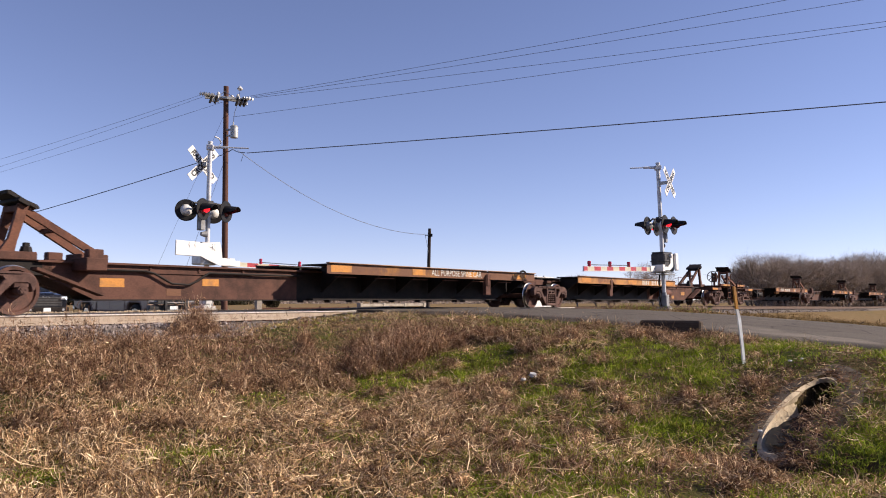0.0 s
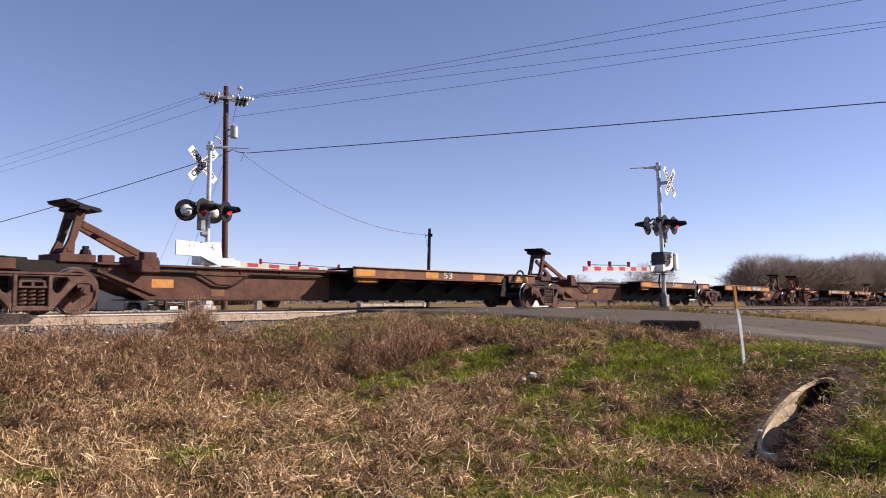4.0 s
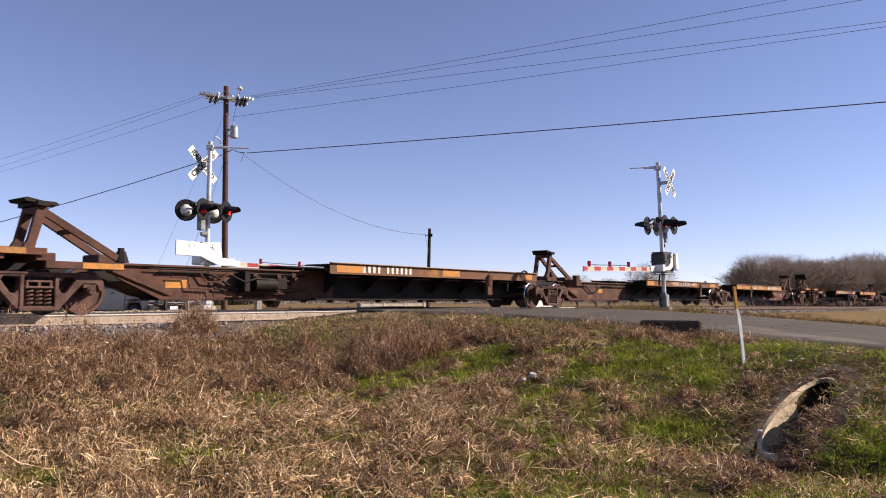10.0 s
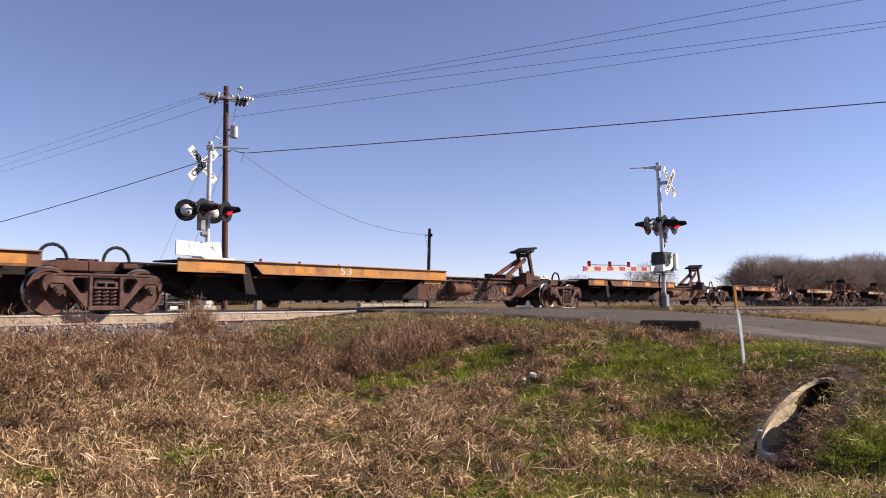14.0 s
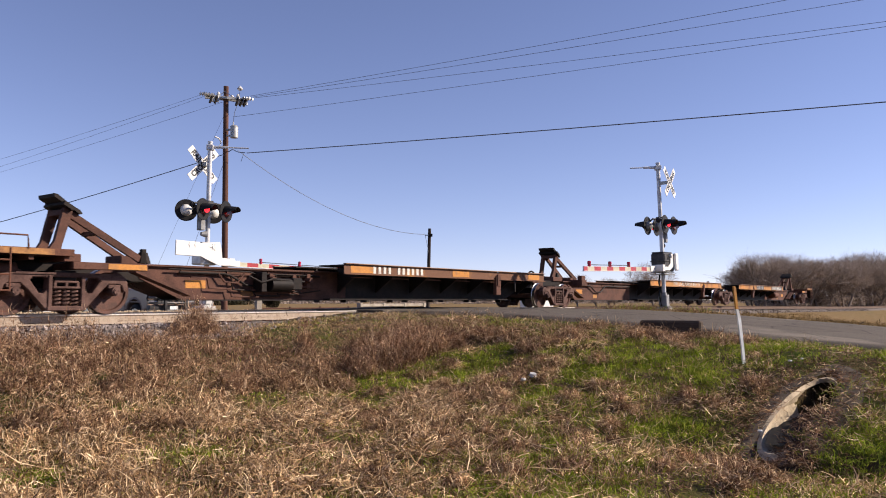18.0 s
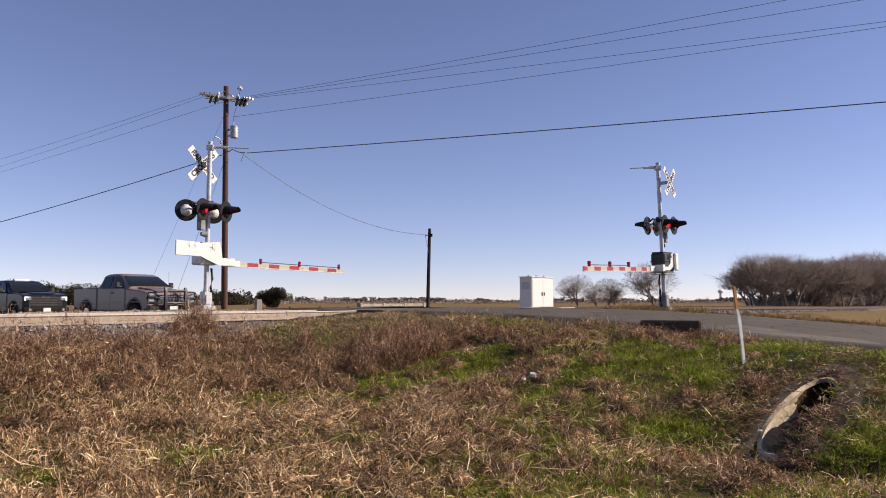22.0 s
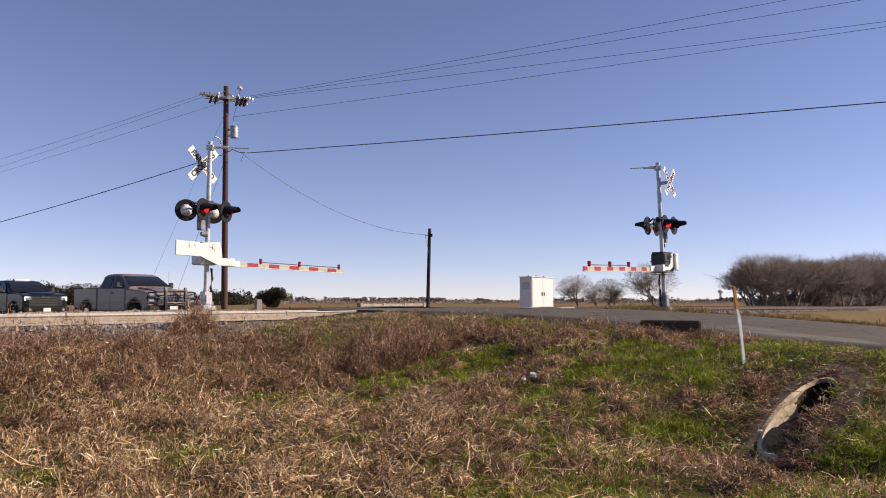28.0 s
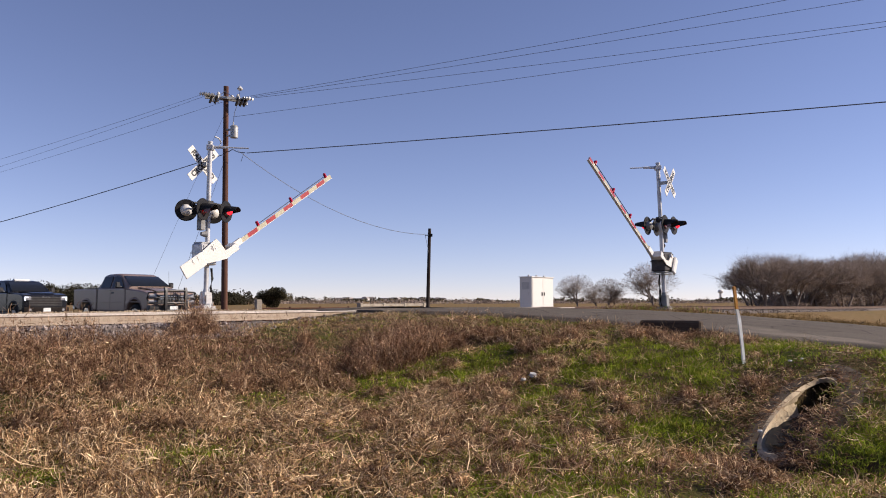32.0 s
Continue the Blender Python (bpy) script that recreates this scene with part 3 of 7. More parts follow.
def spine_unit(style, kind, paint, spine_mat, hitch_mat, patches, label, seed, m=None, wheels=(), tilt=-15):
    """One platform of an articulated spine car. Its left joint is at x = 0, the near side is y < 0."""
    rng = random.Random(seed)
    U = SPAN[style, kind]
    turned = kind in ("mid_turned", "trail")   # hitch near the right end
    end = kind in ("lead", "trail")
    X = (lambda x: U - x) if turned else (lambda x: x)

    def bx(bm, x0, x1, y0, y1, z0, z1, bevel=0.0):
        a, b = sorted((X(x0), X(x1)))
        return box(bm, a, b, y0, y1, z0, z1, bevel)

    def pr(bm, pts, y0, y1):
        return prism(bm, [(X(x), z) for x, z in pts], y0, y1)

    car = thing("spine_car", m or pose(0, 0, 0), label, "railcar", "spine cars of the train")
    dk = 1.08 if style == "A" else 1.15       # top of the side platforms
    # --- central spine
    bm = B()
    s0 = 1.75 if end else 1.55
    split = 7.6
    pr(bm, [(s0, 0.94), (s0 + 0.05, 0.70), (s0 + 1.05, 0.25), (split, 0.25), (split, 0.94)], -0.36, 0.36)
    bx(bm, s0 - 0.1, U - 1.2, -0.44, 0.44, 0.94, 0.985, 0.008)
    bx(bm, s0 + 0.9, 6.2, -0.39, -0.36, 0.80, 0.825)
    spine = part("spine", bm, spine_mat, car, "deep box spine of the car")
    # brown middle of the spine, darkened to hold the platforms' shade
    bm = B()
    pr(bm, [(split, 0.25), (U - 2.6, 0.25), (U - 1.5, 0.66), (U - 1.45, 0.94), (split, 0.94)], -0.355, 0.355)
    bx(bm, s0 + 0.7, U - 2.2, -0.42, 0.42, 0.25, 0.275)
    part("spine_centre", bm, DARK_SHADED_STEEL, car, "brown middle of the spine, darkened for the shade under the platforms")
    # ends of the spine over the bogies
    bm = B()
    if end:
        bx(bm, -1.55, s0 + 0.2, -0.34, 0.34, 0.62, 0.97, 0.012)
    else:
        bx(bm, -0.1, s0 + 0.2, -0.36, 0.36, 0.70, 0.985, 0.012)
        rod(bm, (X(0.0), 0, 0.72), (X(0.0), 0, 1.03), 0.34, seg=18)
    part("draft_sill", bm, DARK_SHADED_STEEL, car)
    bm = B()
    bx(bm, U - 1.6, U - 0.25, -0.34, 0.34, 0.70, 0.965, 0.012)
    part("joint_sill", bm, DARK_SHADED_STEEL, car)
    bm = B()
    bx(bm, U - 0.62, U + 0.0, -0.42, 0.42, 0.80, 1.0, 0.02)
    bx(bm, U - 0.95, U - 0.62, -0.55, 0.55, 0.86, 0.97, 0.02)
    rod(bm, (X(U - 0.2), 0, 0.98), (X(U - 0.2), 0, 1.05), 0.2, seg=14)
    part("joint_casting", bm, RUST, car)
    # --- body bolster with its outriggers over the bogie
    for s in (-1, 1):
        bm = B()
        if end:
            bx(bm, -0.02, 1.40, s * 1.27 - 0.05, s * 1.27 + 0.05, 0.80, 0.93, 0.01)
            bx(bm, 0.1, 0.25, min(s * 0.3, s * 1.25), max(s * 0.3, s * 1.25), 0.80, 0.92)
            bx(bm, 1.1, 1.25, min(s * 0.3, s * 1.25), max(s * 0.3, s * 1.25), 0.80, 0.92)
        else:
            bx(bm, 2.1, 2.5, min(s * 0.3, s * 0.9), max(s * 0.3, s * 0.9), 0.80, 1.04, 0.015)
            bx(bm, 2.15, 2.45, s * 0.78 - 0.09, s * 0.78 + 0.09, 0.98, 1.2, 0.02)
        out = part("outrigger", bm, spine_mat if not end else RUST, car)
        if not end or s > 0:
            continue
        bm = B()
        bx(bm, 0.62, 1.38, -1.327, -1.322, 0.815, 0.915)
        part("reflective_panel", bm, PATCH, out)
    # struts from the spine end down beside the bogie
    bm = B()
    for s in (-1, 1):
        a, b = Vector((X(s0 + 1.0), s * 0.62, 0.36)), Vector((X(s0 - 0.25), s * 0.62, 0.82))
        beam(bm, a, b, 0.26, 0.05)
    part("brace", bm, spine_mat, car)
    # --- trailer hitch
    hx = 0.33 if end else 1.2
    hz = 1.02
    bm = B()
    bx(bm, hx - 0.45, hx + 0.25, -0.42, 0.42, 0.965, hz + 0.1, 0.015)
    bx(bm, hx + 1.1, hx + 1.65, -0.3, 0.3, 0.965, hz + 0.12, 0.02)
    hitch = part("hitch", bm, RUST, car, "trailer hitch on a braced stand")
    bm = B()
    if style == "A":
        for s in (-1, 1):
            pr(bm, [(hx - 0.34, hz + 0.08), (hx - 0.10, hz + 0.08), (hx - 0.09, 1.35), (hx + 0.12, 1.96), (hx - 0.05, 1.96), (hx - 0.20, 1.4)], s * 0.22 - 0.045, s * 0.22 + 0.045)
        bx(bm, hx - 0.07, hx + 0.10, -0.24, 0.24, 1.80, 1.93, 0.01)
        bx(bm, hx - 0.24, hx - 0.12, -0.28, 0.28, 1.16, 1.24, 0.01)
    else:
        for s in (-1, 1):
            pr(bm, [(hx - 0.36, hz + 0.08), (hx - 0.10, hz + 0.08), (hx - 0.06, 1.3), (hx + 0.13, 1.98), (hx - 0.05, 1.98), (hx - 0.2, 1.35)], s * 0.26 - 0.05, s * 0.26 + 0.05)
        bx(bm, hx - 0.08, hx + 0.10, -0.28, 0.28, 1.84, 1.95, 0.01)
    part("stand", bm, RUST if style == "A" else hitch_mat, hitch)
    bm = B()
    if style == "A":
        for s in (-1, 1):
            beam(bm, (X(hx + 0.1), s * 0.13, 1.72), (X(hx + 1.45), s * 0.24, hz + 0.08), 0.08, 0.12)
        beam(bm, (X(hx + 0.5), -0.2, 1.53), (X(hx + 0.5), 0.2, 1.53), 0.08, 0.1)
    else:
        for s in (-1, 1):
            beam(bm, (X(hx + 0.1), s * 0.2, 1.88), (X(hx + 1.5), s * 0.28, hz + 0.06), 0.09, 0.13)
        beam(bm, (X(hx + 0.62), -0.25, 1.55), (X(hx + 0.62), 0.25, 1.55), 0.1, 0.08)
    part("strut", bm, hitch_mat, hitch)
    bm = B()
    reach = 0.84 if style == "A" else 0.72
    sg = -1 if turned else 1
    pts = [(-0.46, 0.05), (-0.4, 0.0), (-0.1, 0.0), (0.0, -0.04), (0.1, 0.0), (0.38, -0.01), (0.43, 0.03), (0.33, 0.065), (0.02, 0.05), (-0.38, 0.075)]
    hm = Matrix.Translation((X(hx + 0.02), 0, 2.02)) @ pose(0, 0, 0, 0, -tilt * sg if turned else -tilt, 0)
    prism(bm, [(x * sg * reach, z) for x, z in pts], -0.44 * reach, 0.44 * reach)
    box(bm, -0.12, 0.1, -0.4, 0.4, -0.06, 0.03, 0.01)
    bmesh.ops.transform(bm, matrix=hm, verts=bm.verts[:])
    part("fifth_wheel", bm, DARK_SHADED_STEEL, hitch)
    # lugs on the spine
    bm = B()
    lx = hx + 1.6 if end else hx + 0.12
    rod(bm, (X(lx), -0.25, hz - 0.02), (X(lx), -0.25, hz + 0.2), 0.16, 0.09, seg=8)
    bx(bm, lx - 0.05, lx + 0.05, -0.3, -0.2, hz + 0.18, hz + 0.27, 0.01)
    part("container_lug", bm, DARK_SHADED_STEEL, car)
    # --- side platforms
    if style == "A":
        p0, notch, p1 = (7.5, 14.4, 16.13) if not end else (6.65, 13.36, 15.3)
    else:
        p0, notch, p1 = (7.7, 14.43, 17.19) if not end else (6.6, 13.33, 16.14)
    for s in (-1, 1):
        # deck and brackets are near-black, the under-deck shade put into their colour
        bm = B()
        y_out, y_in = s * 1.30, s * 0.42
        ya, yb = min(y_out, y_in), max(y_out, y_in)
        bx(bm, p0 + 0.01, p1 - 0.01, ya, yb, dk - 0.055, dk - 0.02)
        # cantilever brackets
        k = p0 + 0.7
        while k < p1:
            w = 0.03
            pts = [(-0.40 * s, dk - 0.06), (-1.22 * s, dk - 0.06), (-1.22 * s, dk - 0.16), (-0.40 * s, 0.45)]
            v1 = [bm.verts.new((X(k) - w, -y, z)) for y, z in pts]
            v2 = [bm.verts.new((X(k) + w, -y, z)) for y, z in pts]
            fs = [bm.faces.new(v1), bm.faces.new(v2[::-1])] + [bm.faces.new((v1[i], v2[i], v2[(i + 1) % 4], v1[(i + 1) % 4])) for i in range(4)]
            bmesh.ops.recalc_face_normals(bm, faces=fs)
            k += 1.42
        plat = part("side_platform", bm, DARK_SHADED_STEEL, car)
        gap = 0.12 if style == "A" else 0.05
        for f0, f1, cut in ((p0, notch - gap, 0.22), (notch + gap, p1, 0.0)):
            bm = B()
            pr(bm, [(f0, dk - 0.25), (f1 - cut, dk - 0.25), (f1, dk - 0.06), (f1, dk - 0.005), (f0, dk - 0.005)], s * 1.30 - 0.012, s * 1.30 + 0.012)
            bx(bm, f0, f1 - cut, s * 1.30 - 0.07, s * 1.30 + 0.03, dk - 0.262, dk - 0.25)
            part("fascia", bm, paint, plat)
        # lower flanges of the deck brackets, in a lighter rust that carries their sunlight
        k = p0 + 0.7
        while k < p1 - 0.4:
            bm = B()
            bx(bm, k - 0.30, k + 0.36, s * 1.2 - 0.05, s * 1.2 + 0.05, dk - 0.335, dk - 0.318)
            part("deck_flange", bm, RUST_RED, plat)
            k += 1.42
        # top rail in a paler rust that holds its sunlight
        bm = B()
        bx(bm, p0, p1, s * 1.32 - 0.06, s * 1.32 + 0.045, dk - 0.006, dk + 0.012)
        part("top_rail", bm, SUNLIT_EDGE, plat)
        # deep bracket at the notch
        bm = B()
        nz = 0.42 if style == "T" else 0.62
        if style == "T":
            bx(bm, notch - 0.10, notch + 0.16, s * 1.25 - 0.06, s * 1.25 + 0.06, nz, dk - 0.03, 0.012)
        else:
            pr(bm, [(notch - 0.02, dk - 0.06), (notch + 0.12, dk - 0.06), (notch + 0.10, dk - 0.26), (notch + 0.02, 0.40), (notch - 0.24, 0.40), (notch - 0.10, dk - 0.26)], s * 1.2 - 0.03, s * 1.2 + 0.03)
        if style == "T":
            bx(bm, notch - 0.06, notch + 0.12, s * 1.31 - 0.03, s * 1.31 + 0.05, dk - 0.45, dk - 0.1, 0.01)
        else:
            bx(bm, notch - 0.25, notch + 0.02, s * 1.22 - 0.05, s * 1.22 + 0.05, 0.385, 0.402)
        part("bracket", bm, RUST if style == "T" else DARK_SHADED_STEEL, plat)
        # box at the start of the platform
        if style == "A":
            bm = B()
            bx(bm, p0 + 0.18, p0 + 0.92, s * 1.22 - 0.05, s * 1.22 + 0.07, 0.70, dk - 0.265, 0.012)
            bx(bm, p0 + 0.55, p0 + 0.57, s * 1.22 - 0.06, s * 1.22 + 0.075, 0.695, dk - 0.262)
            part("lock_box", bm, paint, plat)
        if s < 0:
            for q, (c, w, tone) in enumerate(patches):
                bm = B()
                cx = p0 + c * (p1 - p0)
                bx(bm, cx - w / 2, cx + w / 2, -1.3175, -1.3125, dk - 0.215, dk - 0.045)
                part("painted_panel", bm, tone, plat)
    # lower sill along the spine bottom under the platform, its shade in the colour
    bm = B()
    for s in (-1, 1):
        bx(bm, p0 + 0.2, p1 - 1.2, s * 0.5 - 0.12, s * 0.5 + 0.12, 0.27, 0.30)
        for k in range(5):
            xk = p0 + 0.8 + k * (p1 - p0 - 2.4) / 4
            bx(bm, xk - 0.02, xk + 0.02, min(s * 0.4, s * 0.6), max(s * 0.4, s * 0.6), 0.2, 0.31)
    part("lower_sill", bm, DARK_SHADED_STEEL, car)
    # --- brake gear
    if kind == "lead" or kind.startswith("mid"):
        bm = B()
        y = -0.44
        tube(bm, [(X(s0 + 0.9), y, 0.84), (X(s0 + 2.0), y, 0.84), (X(s0 + 2.2), y, 0.80), (X(s0 + 2.6), y, 0.60), (X(s0 + 3.0), y, 0.58), (X(s0 + 3.2), y, 0.66), (X(s0 + 3.5), y, 0.84), (X(p0), y, 0.84)], 0.025, 6)
        if kind == "lead":
            tube(bm, [(X(s0 + 2.2), y, 0.78), (X(s0 + 2.25), y, 0.50), (X(s0 + 2.8), y, 0.47), (X(s0 + 2.9), y, 0.36), (X(s0 + 3.6), y, 0.36)], 0.02, 6)
            tube(bm, [(X(s0 + 3.1), y, 0.80), (X(s0 + 3.2), y - 0.03, 0.46), (X(s0 + 4.2), y - 0.03, 0.46)], 0.02, 6)
        part("brake_pipe", bm, DARK_SHADED_STEEL, car)
    # stencil panels and faded paint on the bare spine
    for c, w, h, z, tone in ((s0 + 1.35, 0.5, 0.17, 0.60, PATCH if rng.random() < 0.6 else paint), (s0 + 2.7, 0.34, 0.14, 0.42, paint), (s0 + 3.6, 0.42, 0.15, 0.64, PATCH if rng.random() < 0.4 else spine_mat)):
        bm = B()
        bx(bm, c - w / 2, c + w / 2, -0.3655, -0.3605, z - h / 2, z + h / 2)
        part("stencil_panel", bm, tone, car)
    for k in range(4):
        bm = B()
        xk = s0 + 1.0 + k * 1.15
        bx(bm, xk - 0.02, xk + 0.02, -0.385, -0.36, 0.83, 0.94)
        part("gusset", bm, spine_mat, car)
    if kind == "lead":
        for pts, r in (([(2.4, 0.90), (4.4, 0.90), (4.6, 0.86), (6.4, 0.86)], 0.016), ([(2.9, 0.74), (3.3, 0.74), (3.35, 0.52), (3.9, 0.50), (3.95, 0.34), (4.7, 0.33)], 0.018), ([(5.2, 0.86), (5.25, 0.40), (5.6, 0.38), (6.6, 0.50)], 0.016), ([(3.6, 0.84), (3.75, 0.66), (4.1, 0.64), (4.3, 0.86)], 0.02), ([(5.9, 0.84), (6.0, 0.58), (6.5, 0.56)], 0.022), ([(4.5, 0.5), (4.9, 0.44), (5.6, 0.46), (6.1, 0.36)], 0.02)):
            bm = B()
            tube(bm, [(X(px), -0.47, pz) for px, pz in pts], r, 6)
            part("air_pipe", bm, RUST if r > 0.017 else DARK_SHADED_STEEL, car)
        for px, pz, r in ((5.05, 0.72, 0.11), (5.75, 0.70, 0.09), (6.2, 0.74, 0.08)):
            bm = B()
            rod(bm, (X(px), -0.38, pz), (X(px), -0.6, pz), r, r * 0.8, seg=12)
            box(bm, X(px) - 0.06, X(px) + 0.06, -0.5, -0.36, pz - 0.2, pz + 0.16, 0.01)
            part("valve_body", bm, RUST, car)
        bm = B()
        rod(bm, (X(4.9), -0.6, 0.62), (X(5.5), -0.6, 0.62), 0.15, seg=14)
        bx(bm, 5.5, 5.8, -0.72, -0.45, 0.5, 0.78, 0.02)
        bx(bm, 4.6, 4.75, -0.7, -0.4, 0.45, 0.9, 0.01)
        tube(bm, [(X(4.3), -0.62, 0.8), (X(4.6), -0.7, 0.66), (X(4.9), -0.72, 0.74), (X(5.9), -0.66, 0.7)], 0.025, 6)
        part("brake_valve", bm, DARK_SHADED_STEEL, car, "brake valve with its pipes")
    if kind == "trail" or (kind == "mid_turned"):
        bm = B()
        tx = 6.05 if kind == "trail" else 6.4
        if style == "T":
            tx += 0.55
        rod(bm, (X(tx), -0.66, 0.6), (X(tx - 0.85), -0.66, 0.6), 0.17, seg=18)
        for e in (tx, tx - 0.85):
            d = 0.05 if (e > tx - 0.4) else -0.05
            rod(bm, (X(e), -0.66, 0.6), (X(e + d), -0.66, 0.6), 0.17, 0.11, seg=18)
        bx(bm, tx - 0.7, tx - 0.6, -0.7, -0.36, 0.42, 0.8, 0.01)
        bx(bm, tx - 0.25, tx - 0.15, -0.7, -0.36, 0.42, 0.8, 0.01)
        tube(bm, [(X(tx - 0.9), -0.66, 0.6), (X(tx - 1.5), -0.6, 0.62)], 0.02, 6)
        part("air_tank", bm, RUST_RED, car, "rusty brake air reservoir")
    # hoses over the joint
    if not end or kind == "lead":
        bm = B()
        tube(bm, [(X(U - 0.62) + 0.27 * math.cos(radians(k)) * (1 if not turned else -1), -0.3, 1.0 + 0.29 * math.sin(radians(k))) for k in range(-10, 191, 20)], 0.032, 8)
        part("air_hose", bm, RUBBER, car)
    # --- outer end: platform, ladder, handwheel, coupler
    if end:
        bm = B()
        bx(bm, -1.55, 0.05, -1.3, 1.3, 1.03, 1.06)
        bx(bm, -1.55, 0.0, -1.32, -1.26, 1.02, 1.14, 0.006)
        bx(bm, -1.55, 0.0, 1.26, 1.32, 1.02, 1.14, 0.006)
        for xx in (-1.3, -0.7, -0.1):
            bx(bm, xx - 0.04, xx + 0.04, -1.25, 1.25, 0.94, 1.03)
        plat = part("end_platform", bm, RUST_RED, car)
        bm = B()
        bx(bm, -1.54, -0.35, -1.327, -1.321, 1.03, 1.13)
        part("painted_panel", bm, YELLOW, plat)
        bm = B()
        ya = -1.33
        for xx in (-1.54, -1.06):
            tube(bm, [(X(xx), ya, 0.4), (X(xx), ya, 1.12)], 0.017, 6)
        for zz in (0.42, 0.68, 0.92):
            tube(bm, [(X(-1.54), ya, zz), (X(-1.06), ya, zz)], 0.015, 6)
        part("ladder", bm, RUST_RED, car)
        bm = B()
        if kind == "trail":
            tube(bm, [(X(-1.54), ya, 1.12), (X(-1.52), ya, 1.68), (X(-1.1), ya, 1.68), (X(-1.08), ya, 1.12)], 0.017, 6)
            tube(bm, [(X(-1.53), ya, 1.34), (X(-1.09), ya, 1.34)], 0.015, 6)
        else:
            tube(bm, [(X(-1.45), ya, 1.12), (X(-1.43), ya, 1.34), (X(-0.8), ya, 1.34), (X(-0.78), ya, 1.12)], 0.017, 6)
        part("grab_rail", bm, RUST_RED, car)
        # full-width end plate; the shade on this face is in its dark colour
        bm = B()
        bx(bm, -1.57, -1.52, -1.24, 1.24, 0.42, 1.03, 0.01)
        for yy in (-1.1, 0.0, 1.1):
            bx(bm, -1.62, -1.57, yy - 0.05, yy + 0.05, 0.45, 1.0, 0.006)
        part("end_plate", bm, DARK_SHADED_STEEL, car)
        # handwheel on its gear case
        for wy in wheels:
            bm = B()
            bx(bm, -1.44, -1.30, wy - 0.15, wy + 0.13, 1.28, 1.76, 0.03)
            bx(bm, -1.42, -1.34, wy - 0.05, wy + 0.05, 1.06, 1.3, 0.01)
            for e in (-0.2, 0.16):
                bx(bm, -1.49, -1.45, wy + e - 0.02, wy + e + 0.02, 1.06, 1.86)
            bx(bm, -1.49, -1.45, wy - 0.2, wy + 0.18, 1.82, 1.86)
            stand = part("handbrake_case", bm, RUST_RED, car)
            bm = B()
            wx = -1.60 if wy < -1 else -1.08
            ring(bm, (X(wx), wy, 1.56), (1, 0, 0), 0.28, 0.022, 24, 6)
            rod(bm, (X(wx), wy, 1.56), (X(-1.35), wy, 1.56), 0.05, seg=10)
            for k in range(6):
                t = k * 2 * math.pi / 6 + 0.3
                beam(bm, (X(wx), wy, 1.56), (X(wx), wy + 0.28 * math.cos(t), 1.56 + 0.28 * math.sin(t)), 0.03, 0.02, (1, 0, 0))
            part("handwheel", bm, BLACK_PAINT, stand)
        if kind == "trail" and len(wheels) < 2:
            bm = B()
            tube(bm, [(X(-1.5), 1.28, 1.06), (X(-1.5), 1.28, 1.55), (X(-0.7), 1.28, 1.55), (X(-0.7), 1.28, 1.06)], 0.017, 6)
            part("far_grab_rail", bm, RUST_RED, car)
        # brake cylinder and rigging hung under the end platform
        bm = B()
        rod(bm, (X(-0.75), -0.75, 0.78), (X(-1.15), -0.75, 0.78), 0.13, seg=14)
        rod(bm, (X(-1.15), -0.75, 0.78), (X(-1.22), -0.75, 0.78), 0.13, 0.07, seg=14)
        bx(bm, -1.3, -1.2, -0.95, -0.5, 0.66, 0.9, 0.02)
        tube(bm, [(X(-1.25), -0.9, 0.8), (X(-1.0), -1.05, 0.62), (X(-0.7), -1.0, 0.6)], 0.025, 6)
        part("brake_cylinder", bm, RUST, car)
        bm = B()
        bx(bm, -1.75, -1.5, -0.2, 0.2, 0.68, 1.0, 0.02)
        bx(bm, -2.0, -1.7, -0.1, 0.1, 0.76, 0.94, 0.015)
        rod(bm, (X(-2.02), -0.05, 0.72), (X(-2.02), -0.05, 0.98), 0.11, seg=10)
        tube(bm, [(X(-1.7), -0.45, 0.78), (X(-1.85), -0.45, 0.55), (X(-2.05), -0.4, 0.5)], 0.03, 6)
        part("coupler", bm, DARK_SHADED_STEEL, car)
    # --- bogies
    if kind == "lead":
        add_bogie(car, 0.0)
        add_bogie(car, U)
    elif kind.startswith("mid"):
        add_bogie(car, U)
    else:
        add_bogie(car, U)
    return car


SPEED = 18.4
TRAIN = []           # (car, place of its left joint along the track at the start)


def bars(parent, x, z, count, w, h, gap, mat, y=-1.3195):
    """Unreadable or private lettering as a row of plain bars."""
    for i in range(count):
        bm = B()
        box(bm, -w / 2, w / 2, -0.002, 0.002, -h / 2, h / 2)
        o = part("mark", bm, mat, parent, m=pose(x + i * (w + gap), y, z))


def face_text(words, size, parent, x, z, mat=None, stretch=1.0, y=-1.3213):
    lettering(words, size, mat or LETTER_WHITE, parent, pose(x, y, z, 90, 0, 0), stretch=stretch)


def sub(car, name, nth=0):
    found = [o for o in car.children if o.name.split(".")[0] == name]
    return found[nth]


def black_plate(parent, x0, x1, z0, z1, y=-1.3187):
    bm = B()
    box(bm, x0, x1, y - 0.001, y + 0.001, z0, z1)
    part("number_panel", bm, BLACK_PAINT, parent)


